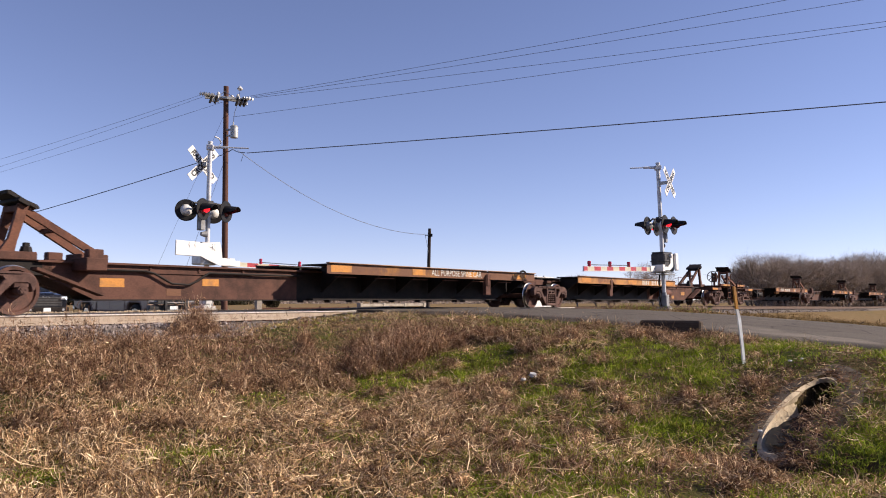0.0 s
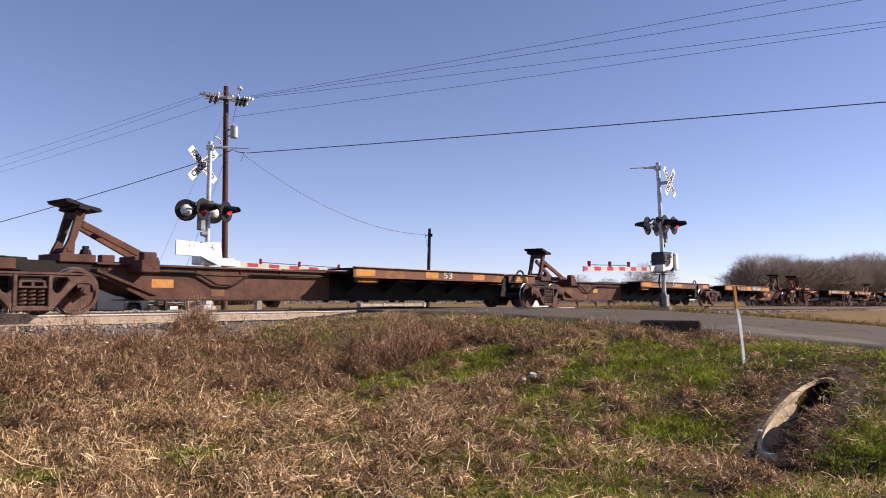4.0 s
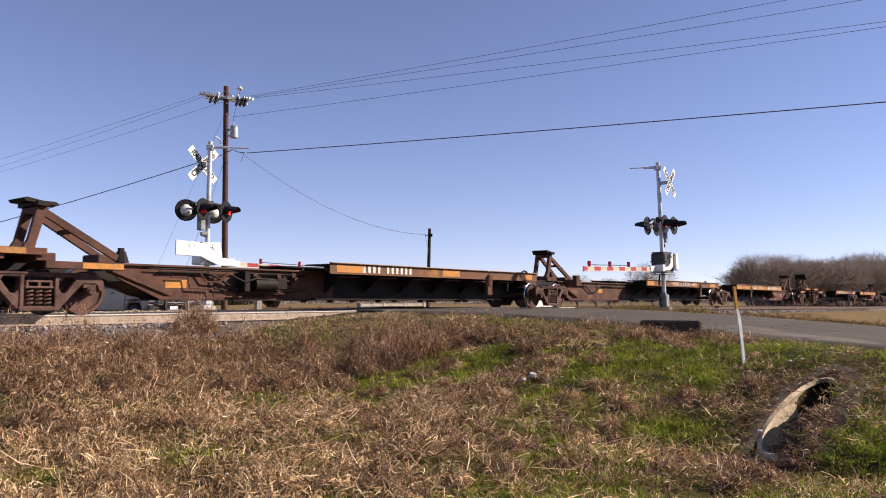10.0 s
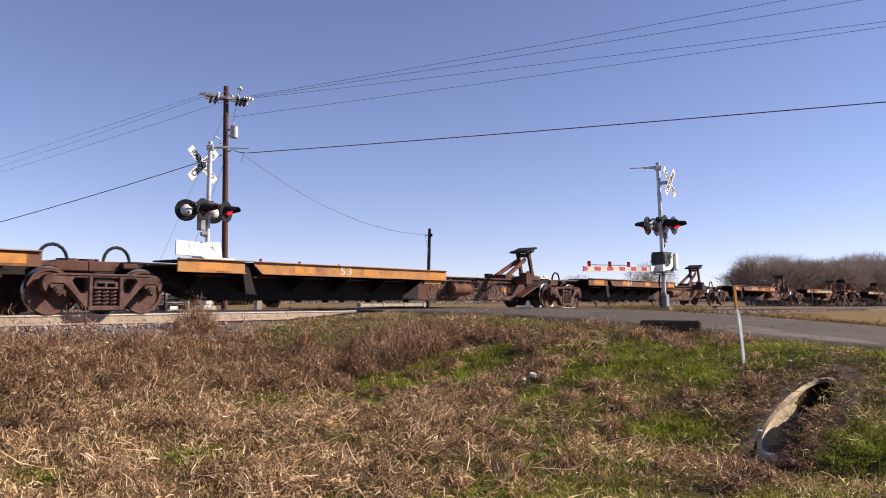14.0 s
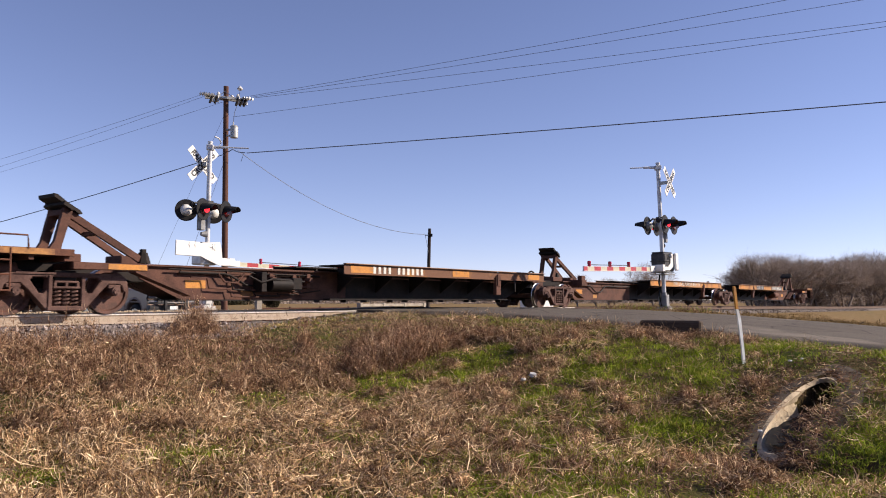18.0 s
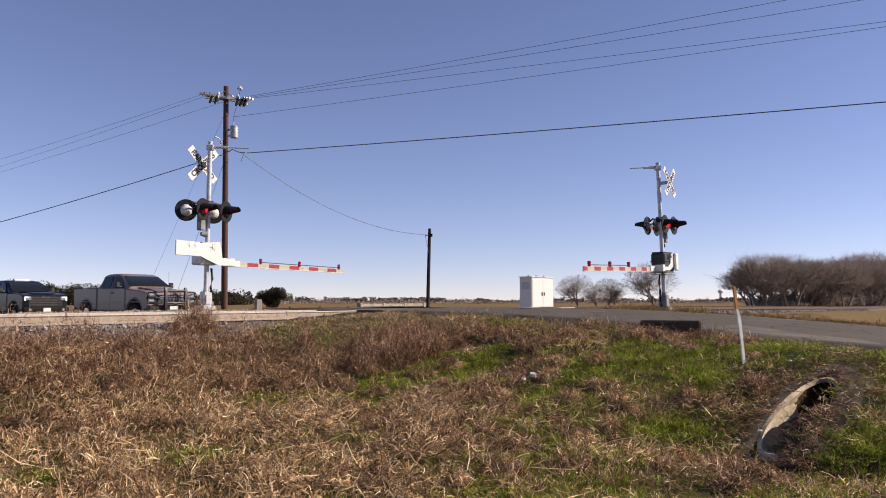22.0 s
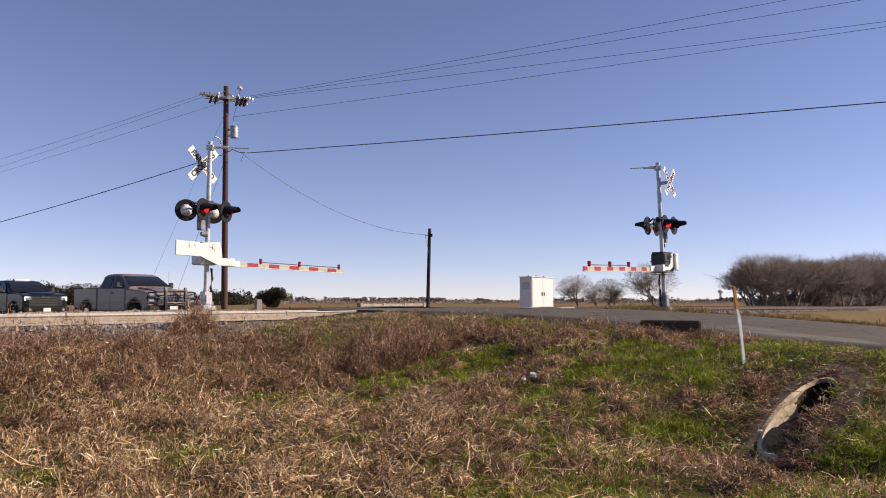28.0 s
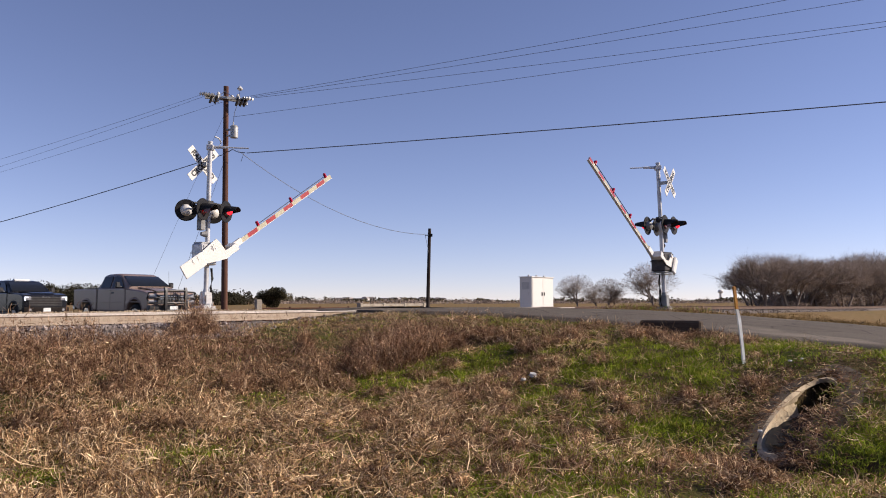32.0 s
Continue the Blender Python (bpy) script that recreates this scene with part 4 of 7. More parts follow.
def build_train():
    Y3 = [(0.07, 0.9, PATCH), (0.5, 0.8, PATCH), (0.93, 0.7, PATCH)]
    Y5 = [(0.05, 0.7, PATCH), (0.36, 0.55, PATCH), (0.62, 0.6, PATCH), (0.9, 0.8, PATCH)]
    rows = [
        # start, style, kind, paint, spine, hitch, panels, tilt of the hitch head
        (-12.62, "T", "lead", YELLOW_RUST, RUST, RUST_RED, Y3, -28),
        (4.98, "T", "mid", YELLOW_RUST, RUST, RUST_RED, Y5, -24),
        (23.7, "T", "trail", YELLOW, RUST, RUST, Y3, -26),
        (45.65, "A", "lead", YELLOW_RUST, RUST, RUST_RED, [(0.04, 0.5, PATCH), (0.55, 0.45, PATCH), (0.94, 0.55, PATCH)], -22),
        (62.22, "A", "mid", YELLOW_RUST, RUST, RUST_RED, Y5, -12),
        (79.67, "A", "mid", YELLOW_RUST, RUST, RUST_RED, Y5, -12),
        (97.0, "A", "mid", YELLOW_RUST, RUST, RUST_RED, Y3, -12),
        (114.38, "A", "trail", YELLOW, RUST, RUST_RED, Y3, -3),
        (135.22, "A", "lead", ORANGE, ORANGE, SALMON, Y5, -5),
        (151.79, "A", "mid_turned", ORANGE, RUST, SALMON, Y3, -8),
        (169.24, "A", "trail", ORANGE, ORANGE, SALMON, Y5, -4),
        (190.18, "T", "lead", YELLOW_RUST, RUST, RUST, Y3, -4),
        (207.82, "T", "mid", YELLOW_RUST, RUST, RUST, Y5, -4),
        (226.54, "T", "trail", YELLOW, RUST, RUST_RED, Y3, -3),
        (248.4, "A", "lead", YELLOW_RUST, RUST, RUST, Y3, -33),
        (264.97, "A", "mid_turned", YELLOW, RUST, RUST_RED, Y5, -14),
        (282.38, "A", "mid_turned", YELLOW_RUST, RUST, RUST_RED, Y5, -14),
        (299.75, "A", "mid_turned", YELLOW_RUST, RUST, RUST_RED, Y3, -14),
        (317.12, "A", "trail", YELLOW_RUST, RUST, RUST_RED, Y3, -14),
        (337.85, "T", "lead", YELLOW_RUST, RUST, RUST, Y3, -30),
        (355.45, "T", "mid", YELLOW, RUST, RUST, Y5, -30),
        (374.17, "T", "trail", YELLOW, RUST, RUST, Y3, -30),
    ]
    for i, (s, style, kind, paint, spine_mat, hitch_mat, panels, tilt) in enumerate(rows):
        tone = "orange" if paint is ORANGE else ("yellow" if paint is YELLOW else "rusty yellow")
        what = {"lead": "leading platform", "mid": "middle platform", "mid_turned": "middle platform", "trail": "trailing platform"}[kind]
        car = spine_unit(style, kind, paint, spine_mat, hitch_mat, panels, "empty %s spine car %s with trailer hitch" % (tone, what), 40 + i, wheels={2: (-0.5,), 7: (-1.12,), 10: (-0.5, -1.12), 13: (-0.5,), 18: (-0.5, -1.12)}.get(i, ()), tilt=tilt)
        TRAIN.append((car, s))
    # lettering on the near side
    def sill(i):
        return sub(TRAIN[i][0], "side_platform")
    A = 1.08 - 0.13
    T = 1.15 - 0.13
    def number(i, x0, x1, z, size=0.2, n1=4, n2=6, plate=False):
        """Reporting mark and number as bars between x0 and x1."""
        step = (x1 - x0) / (n1 + n2 + 0.9)
        w = step * 0.5
        if plate:
            black_plate(sill(i), x0 - 0.2, x1 + 0.15, z - 0.115, z + 0.11)
        bars(sill(i), x0 + step / 2, z, n1, w, size * 0.8, step - w, LETTER_WHITE)
        bars(sill(i), x0 + (n1 + 1.4) * step, z, n2, w, size * 0.8, step - w, LETTER_WHITE)

    def words(i, text, x0, x1, z, size=0.25, plate=False):
        """Readable lettering fitted between x0 and x1."""
        me = text_mesh(text, size)
        xs = [v.co.x for v in me.vertices]
        if plate:
            black_plate(sill(i), x0 - 0.13, x1 + 0.13, z - 0.115, z + 0.11)
        face_text(text, size, sill(i), (x0 + x1) / 2, z, stretch=(x1 - x0) / (max(xs) - min(xs)))
        bpy.data.meshes.remove(me)

    words(1, "ALL PURPOSE SPINE CAR", 11.66, 14.07, T)
    number(2, 7.31, 9.5, T, 0.24)
    number(3, 7.76, 10.17, A, 0.22)
    words(3, "53", 11.39, 11.79, A)
    for i in (4, 5, 6):
        words(i, "53", 11.13, 11.53, A)
    words(7, "53", 4.08, 4.43, A, plate=True)
    number(7, 6.31, 8.12, A, 0.23, plate=True)
    number(8, 7.79, 9.94, A, 0.24, plate=True)
    words(8, "53", 11.61, 11.99, A, plate=True)
    words(9, "ALL PURPOSE SPINE CAR", 3.58, 5.27, A, 0.2, True)
    words(9, "53", 6.98, 7.32, A, plate=True)
    words(10, "53", 4.32, 4.67, A)
    number(10, 6.43, 8.56, A, 0.24, plate=True)
    number(11, 7.68, 9.64, T, 0.2)
    words(12, "TWIN 28' ALL PURPOSE SPINE", 10.48, 13.6, T)
    words(13, "2-28 / 1-57", 4.73, 6.25, T, 0.23)
    number(13, 7.86, 9.92, T, 0.2)
    number(14, 7.74, 10.25, A, 0.25)
    words(14, "53", 11.39, 11.77, A)
    words(15, "53", 5.74, 6.13, A)
    words(16, "53", 4.8, 5.17, A)
    words(17, "53", 4.8, 5.17, A)
    words(18, "53", 4.6, 4.97, A)
    number(18, 6.3, 8.75, A, 0.22)
    number(19, 7.58, 9.66, T, 0.22)
    words(20, "TWIN 28'-ALL PURPOSE SPINE CAR", 10.31, 13.92, T)
    words(21, "2-28 / 1-57", 5.11, 6.39, T, 0.25, True)
    number(21, 8.42, 10.59, T, 0.25, plate=True)
    # sprayed scrawl on one spine, as plain strokes
    rng = random.Random(5)
    spine = sub(TRAIN[15][0], "spine")
    bm = B()
    x = 10.5
    while x < 14.9:
        w, h = rng.uniform(0.17, 0.26), rng.uniform(0.22, 0.31)
        for k in (1.0, 0.42):
            loop = []
            for q in range(15):
                t = q / 14 * 2 * math.pi * rng.choice((0.93, 1.0))
                loop.append(Vector((x + w * k * math.copysign(abs(math.cos(t)) ** 0.7, math.cos(t)) + rng.uniform(-0.03, 0.03), -0.366, 0.585 + h * k * math.copysign(abs(math.sin(t)) ** 0.7, math.sin(t)) + rng.uniform(-0.03, 0.03))))
            for p, q in zip(loop, loop[1:]):
                if (q - p).length > 0.02 and rng.random() < 0.9:
                    beam(bm, p, q, 0.006, rng.uniform(0.025, 0.05), (0, 1, 0))
        x += w * 2 + rng.uniform(0.0, 0.08)
    part("scrawl", bm, CHALK, spine, "faded white spray-painted strokes")["kind"] = "stuff"


build_train()


# ---- crossing signals ----
GATES, FLASHERS = [], []
SHADE_BLACK = worn("lamp_hood_black", (0.014, 0.013, 0.014), (0.03, 0.028, 0.028), 8.0, 0.55)
CAST_GREY = worn("cast_grey_housing", (0.32, 0.32, 0.32), (0.2, 0.19, 0.18), 5.0, 0.55, 0.2)
DARK_CASE = worn("dark_gate_case", (0.05, 0.048, 0.05), (0.1, 0.09, 0.085), 4.0, 0.6)


def flasher(mast, x, y, face, phase, yaw=0.0, name="flasher_lamp"):
    """A lamp unit: round backing, housing, hood, lens and an added disc that turns to flash."""
    bm = B()
    rod(bm, (0, -0.012, 0), (0, 0.012, 0), 0.30, seg=28)
    ring(bm, (0, 0, 0), (0, 1, 0), 0.295, 0.014, 28, 6)
    m = pose(x, y, 2.71, 0, 0, (0 if face < 0 else 180) + yaw)
    lamp = part(name, bm, SHADE_BLACK, mast, "black round flasher lamp", m)
    bm = B()
    rod(bm, (0, 0.01, 0), (0, 0.12, 0), 0.165, 0.13, seg=20)
    rod(bm, (0, 0.12, 0), (0, 0.17, 0), 0.13, 0.05, seg=20)
    part("housing", bm, WHITE_PAINT if face > 0 else CAST_GREY, lamp)
    # hood: an open half tunnel, longest at the top
    bm = B()
    rows = []
    for r in (0.175, 0.165):
        a, b = [], []
        for k in range(19):
            t = radians(-15 + 210 * k / 18)
            cx, cz = r * math.cos(t), r * math.sin(t)
            reach = 0.05 + 0.33 * smooth(-0.35, 0.45, math.sin(t))
            a.append(bm.verts.new((cx, -0.012, cz)))
            b.append(bm.verts.new((cx * 0.96, -0.012 - reach, cz - reach * 0.12)))
        rows.append((a, b))
    for a, b in rows:
        for k in range(18):
            bm.faces.new((a[k], a[k + 1], b[k + 1], b[k]))
    for k in range(18):
        bm.faces.new((rows[0][1][k], rows[0][1][k + 1], rows[1][1][k + 1], rows[1][1][k]))
    part("hood", bm, SHADE_BLACK, lamp)
    bm = B()
    bmesh.ops.create_uvsphere(bm, u_segments=18, v_segments=8, radius=0.155, matrix=Matrix.Diagonal((1, 0.15, 1, 1)))
    part("lens", bm, LENS, lamp, m=pose(0, -0.012, 0))
    # an added disc turns about its upright axis to flash: bright face, dark back
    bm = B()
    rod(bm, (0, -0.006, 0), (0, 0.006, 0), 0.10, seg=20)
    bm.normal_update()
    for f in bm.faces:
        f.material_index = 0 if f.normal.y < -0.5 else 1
    turn_disc = part("reflector", bm, [LAMP_LIT, LENS], lamp, "red lit disc added to flash the lamp", pose(0, -0.115, 0))
    FLASHERS.append((turn_disc, phase))
    return lamp


def crossbuck(mast, y, z, back):
    """Two crossed boards with their words on both faces."""
    for k, (ang, words) in enumerate(((-45, "RAILROAD"), (45, "CROSSING"))):
        bm = B()
        box(bm, -0.61, 0.61, -0.006, 0.006, -0.114, 0.114, 0.003)
        yy = y + 0.02 * (1 - k)
        board = part("crossbuck_board", bm, WHITE_PAINT, mast, "white crossbuck board with black letters", pose(0.0 if back else -0.06, yy, z, 0, -ang, 0))
        for s in (-1, 1):
            # face towards -y or +y; on the +y face the boards cross the other way
            word = words
            if s > 0:
                word = "CROSSING" if words == "RAILROAD" else "RAILROAD"
            lettering(word, 0.215, LETTER_BLACK, board, pose(0, s * 0.0105, 0, 90, 0, 0 if s < 0 else 180), stretch=0.95, bold=0.009)
    bm = B()
    box(bm, -0.05 if back else -0.11, 0.05, min(0, y), max(0, y), z - 0.05, z + 0.05)
    part("sign_bracket", bm, GREY_METAL, mast)


def crossing_signal(m, lamps_out, arm_len, tip_lamps, label, top_bar, case_mat):
    mast = thing("crossing_signal", m, label, "crossing signal", "the two crossing signals")
    bm = B()
    top = 4.78 if lamps_out else 4.66
    rod(bm, (0, 0, 0.25), (0, 0, top), 0.066, seg=18)
    rod(bm, (0, 0, top), (0, 0, top + 0.04), 0.074, seg=18)
    part("mast_pole", bm, ALU, mast, "silver painted steel mast")
    bm = B()
    box(bm, -0.24, 0.24, -0.24, 0.24, -0.7, -0.02, 0.02)
    part("footing", bm, CONCRETE, mast)
    bm = B()
    box(bm, -0.2, 0.2, -0.2, 0.2, -0.02, 0.03, 0.008)
    box(bm, -0.13, 0.13, -0.12, 0.12, 0.03, 0.42, 0.02)
    rod(bm, (0, 0, 0.4), (0, 0, 0.5), 0.09, 0.075, seg=14)
    box(bm, -0.1, 0.1, -0.165, -0.14, 0.1, 0.36, 0.008)
    part("junction_base", bm, case_mat if case_mat is not DARK_CASE else CAST_GREY, mast)
    bm = B()
    tube(bm, [(0.16, -0.05, 0.05), (0.2, -0.06, 0.3), (0.08, -0.1, 0.55), (0.13, -0.1, 0.8), (0.1, -0.08, 1.1)], 0.035, 8)
    part("cable_hose", bm, RUBBER, mast)
    # bracket bar at the top
    bm = B()
    box(bm, -0.09, 0.1, -0.09, 0.09, top - 0.21, top - 0.06, 0.01)
    rod(bm, (0.08, 0, top - 0.12), (0.5, 0, top - 0.12), 0.045, 0.035, seg=10)
    rod(bm, (0.45, 0, top - 0.12), (top_bar, 0, top - 0.13), 0.02, seg=8)
    part("top_bar", bm, ALU, mast, m=pose(0, 0, 0, 0, 0, -48))
    if not lamps_out:
        bm = B()
        tube(bm, [(0.06, 0.05, top - 0.1), (0.34, 0.05, top - 0.04), (0.4, 0.05, top + 0.1), (0.32, 0.05, top + 0.19), (0.18, 0.05, top + 0.22)], 0.022, 6)
        part("conduit", bm, ALU, mast)
    crossbuck(mast, 0.37 if lamps_out else 0.22, 4.12 if lamps_out else 4.05, lamps_out)
    # lamp cross arms
    bm = B()
    for s in (-1, 1):
        rod(bm, (-0.42, s * 0.1, 2.92), (0.42, s * 0.1, 2.92), 0.028, seg=10)
        for x in (-0.38, 0.38):
            rod(bm, (x, s * 0.1, 2.92), (x, s * 0.22, 2.85), 0.025, seg=8)
            rod(bm, (x, s * 0.22, 2.94), (x, s * 0.22, 2.74), 0.025, seg=8)
    box(bm, -0.1, 0.1, -0.12, 0.12, 2.82, 3.0, 0.015)
    part("cross_arm", bm, BLACK_PAINT, mast)
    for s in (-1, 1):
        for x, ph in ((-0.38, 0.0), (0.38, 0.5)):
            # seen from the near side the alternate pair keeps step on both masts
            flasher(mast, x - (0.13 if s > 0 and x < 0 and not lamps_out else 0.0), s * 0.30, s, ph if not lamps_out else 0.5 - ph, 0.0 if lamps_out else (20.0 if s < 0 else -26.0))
    # bell and small junction box under the lamps
    bm = B()
    box(bm, -0.3, -0.14, -0.1, 0.1, 2.15, 2.6, 0.015)
    part("junction_box", bm, CAST_GREY, mast)
    bm = B()
    rod(bm, (-0.05, 0, 2.05), (-0.22, 0, 2.05), 0.1, 0.05, seg=12)
    part("bell", bm, CAST_GREY, mast)
    # gate mechanism
    bm = B()
    x1 = 0.5 if lamps_out else 0.2
    box(bm, -0.34, x1, -0.2, 0.26, 1.18, 1.78, 0.04)
    box(bm, -0.36, x1 + 0.02, -0.22, 0.28, 1.5, 1.53, 0.008)
    box(bm, -0.28, 0.12, -0.235, -0.2, 1.25, 1.46, 0.012)
    part("gate_mechanism", bm, case_mat, mast)
    if lamps_out:
        bm = B()
        for zz in (1.08, 1.15):
            box(bm, -0.42, 0.46, -0.24, 0.24, zz, zz + 0.025, 0.006)
        part("service_step", bm, GREY_METAL, mast)
    bm = B()
    for k in range(5):
        box(bm, -0.24 + 0.12 * k - 0.02, -0.24 + 0.12 * k + 0.02, 0.255 if lamps_out else -0.215, 0.275 if lamps_out else -0.195, 1.56, 1.74, 0.004)
    box(bm, -0.3, x1 - 0.02, -0.17, 0.22, 1.78, 1.82, 0.012)
    part("case_lid", bm, BLACK_PAINT if lamps_out else GREY_METAL, mast)
    # the gate: counterweight, bracket and striped arm turn about the pivot
    pivot = pose(0, 0, 1.68)
    bm = B()
    near = 1 if lamps_out else -1
    for s in (near,):
        y = s * 0.29
        prism(bm, [(-0.32, -0.24), (-0.32, 0.08), (0.02, 0.08), (0.1, -0.24), (0.28, -0.35), (0.7, -0.35), (0.7, -0.46), (0.2, -0.47), (-0.1, -0.36)] if lamps_out else [(-0.34 if lamps_out else -0.6, -0.2), (-0.34 if lamps_out else -0.6, 0.06), (-0.3, 0.1), (0.2, 0.16), (0.26, -0.02), (0.3, -0.28), (0.7, -0.30), (0.7, -0.48), (0.2, -0.50), (-0.2, -0.36)], y - 0.012, y + 0.012)
    rod(bm, (0, -0.33, 0), (0, 0.33, 0), 0.05, seg=12)
    for k in range(6):
        t = k * math.pi / 3
        rod(bm, (0.08 * math.cos(t), -0.32, 0.08 * math.sin(t)), (0.08 * math.cos(t), -0.302, 0.08 * math.sin(t)), 0.016, seg=6)
    box(bm, 0.56, 0.74, -0.30 if near < 0 else -0.06, 0.06 if near < 0 else 0.30, -0.5, -0.28, 0.01)
    gate = part("gate", bm, WHITE_PAINT, mast, "white gate bracket with striped arm", pivot)
    for s in (near,):
        bm = B()
        if lamps_out:
            box(bm, -0.42, -0.17, s * 0.345 - 0.04, s * 0.345 + 0.04, -0.48, 0.1, 0.03)
        else:
            box(bm, -1.22, -0.46, s * 0.325 - 0.02, s * 0.325 + 0.02, -0.29, 0.11, 0.012)
        for x in ((-0.24, -0.34) if lamps_out else (-0.62, -0.8)):
            rod(bm, (x, s * 0.325 - 0.035, 0.02), (x, s * 0.325 + 0.035, 0.02), 0.03, seg=6)
            box(bm, x - 0.008, x + 0.008, s * 0.349 - 0.004, s * 0.349 + 0.004, -0.06, 0.1)
        part("counterweight", bm, WHITE_PAINT, gate)
    bm = B()
    box(bm, 0.62, 1.12, -0.05, 0.05, -0.50, -0.32, 0.01)
    box(bm, 1.1, arm_len, -0.012, 0.012, -0.482, -0.352)
    box(bm, 0.9, arm_len + 0.02, -0.04, 0.04, -0.49, -0.476)
    part("arm", bm, WHITE_PAINT, gate)
    x, red = 0.99, False
    while x < arm_len - 0.05:
        w = min(0.405, arm_len - x)
        for s in (-1, 1):
            bm = B()
            box(bm, x, x + w, s * 0.016 - 0.004, s * 0.016 + 0.004, -0.472, -0.355)
            part("stripe", bm, RED_TAPE if red else WHITE_TAPE, gate)
        x += w
        red = not red
    for x in tip_lamps:
        bm = B()
        rod(bm, (x, 0, -0.352), (x, 0, -0.30), 0.05, seg=10)
        box(bm, x - 0.035, x + 0.035, -0.05, 0.05, -0.30, -0.20, 0.02)
        part("gate_lamp", bm, RED_LENS, gate, "red gate lamp")
    bm = B()
    tube(bm, [(tip_lamps[0], 0.02, -0.31), (tip_lamps[1], 0.02, -0.31), (tip_lamps[2], 0.02, -0.31)], 0.012, 5)
    part("lamp_cable", bm, BLACK_PAINT, gate)
    GATES.append((gate, pivot))
    return mast


def leaned(m, deg):
    return Matrix.Translation(m.translation) @ Matrix.Rotation(radians(deg), 4, "Y") @ m.to_3x3().to_4x4()


crossing_signal(leaned(plan_pose(13.0, 18.43, 0.06), 0.55), False, 5.38, (1.9, 3.44, 5.17), "white crossing signal with flashers and a lowered striped gate", 1.08, ALU)
crossing_signal(leaned(plan_pose(24.53, 9.69, 0.02, 180), -1.75), True, 5.66, (2.7, 4.0, 5.3), "silver crossing signal with flashers and a lowered striped gate", 0.95, DARK_CASE)


# ---- poles and wires ----
def wooden_pole(m, height, r0, r1, label, group=""):
    pole = thing("utility_pole", m, label, "pole", group)
    bm = B()
    seg, rows = 14, []
    for i in range(13):
        t = i / 12
        r = r0 + (r1 - r0) * t
        rows.append([bm.verts.new(((r * (1 + 0.03 * noise.noise(Vector((k, i * 0.6, 1))))) * math.cos(2 * math.pi * k / seg), r * math.sin(2 * math.pi * k / seg), -1.2 + (height + 1.2) * t)) for k in range(seg)])
    for a, b in zip(rows, rows[1:]):
        for k in range(seg):
            bm.faces.new((a[k], a[(k + 1) % seg], b[(k + 1) % seg], b[k]))
    bm.faces.new(rows[-1])
    part("shaft", bm, POLE_WOOD, pole)
    return pole


def insulator(bm, x, y, z, r=0.07):
    rod(bm, (x, y, z), (x, y, z + 0.06), r * 0.6, r, seg=10)
    rod(bm, (x, y, z + 0.06), (x, y, z + 0.13), r, r * 0.75, seg=10)
    rod(bm, (x, y, z + 0.13), (x, y, z + 0.19), r * 0.75, r * 0.4, seg=10)


MAIN = Vector((-10.8, 38.0, -0.3))
main_pole = wooden_pole(Matrix.Translation(MAIN) @ pose(0, 0, 0, 0, -0.6, 0), 11.3, 0.165, 0.125, "tall brown wooden utility pole with a double crossarm", "utility poles")
ARM_TURN = 24.0
bm = B()
for s in (-1, 1):
    box(bm, -1.0, 1.0, s * 0.17 - 0.05, s * 0.17 + 0.05, 10.62, 10.75, 0.01, pose(0, 0, 10.7, 0, 1.0, ARM_TURN) @ pose(0, 0, -10.7))
part("crossarm", bm, GREY_METAL, main_pole, "weathered grey double crossarm")
bm = B()
for s in (-1, 1):
    beam(bm, (-0.55 * s, -0.2, 10.6), (0, -0.2, 11.0), 0.03, 0.02, (0, 1, 0))
part("arm_brace", bm, GREY_METAL, main_pole)
ARM = pose(0, 0, 10.7, 0, 1.0, ARM_TURN) @ pose(0, 0, -10.7)
for x, y in ((-0.66, 0.17), (-0.4, -0.17), (0.32, 0.17), (0.56, -0.17)):
    bm = B()
    insulator(bm, x, y, 10.75, 0.1)
    bmesh.ops.transform(bm, matrix=ARM, verts=bm.verts[:])
    part("insulator", bm, GLASSY, main_pole)
# dead-end strings of bells that hold the wires off the arm
for x, y, way in ((-0.96, -0.2, -1), (-0.8, -0.3, -1), (-0.55, -0.25, -1), (0.96, -0.2, 1), (0.78, -0.3, 1)):
    bm = B()
    for k in range(3):
        o = 0.08 + 0.11 * k
        rod(bm, (x + way * o, y - 0.3 * o, 10.72), (x + way * (o + 0.05), y - 0.3 * (o + 0.05), 10.72), 0.1, 0.05, seg=10)
    rod(bm, (x, y, 10.72), (x + way * 0.36, y - 0.11, 10.72), 0.018, seg=6)
    bmesh.ops.transform(bm, matrix=ARM, verts=bm.verts[:])
    part("bell_insulator", bm, GLASSY, main_pole)
for x in (-0.76, -0.52, 0.5, 0.7, 0.88):
    bm = B()
    rod(bm, (x - 0.06, -0.30, 10.30), (x + 0.05, -0.30, 10.66), 0.06, 0.06, seg=10)
    cut = part("fuse_cutout", bm, DARK_SHADED_STEEL, main_pole)
    cut.data.transform(ARM)
    bm = B()
    rod(bm, (x + 0.08, -0.24, 10.4), (x + 0.1, -0.24, 10.78), 0.07, 0.05, seg=10)
    sleeve = part("fuse_body", bm, GREY_METAL, main_pole)
    sleeve.data.transform(ARM)
bm = B()
insulator(bm, 0.78, -0.3, 11.02, 0.15)
part("arrester", bm, GLASSY, main_pole)
bm = B()
rod(bm, (0.5, -0.28, 8.62), (0.5, -0.28, 9.18), 0.19, seg=18)
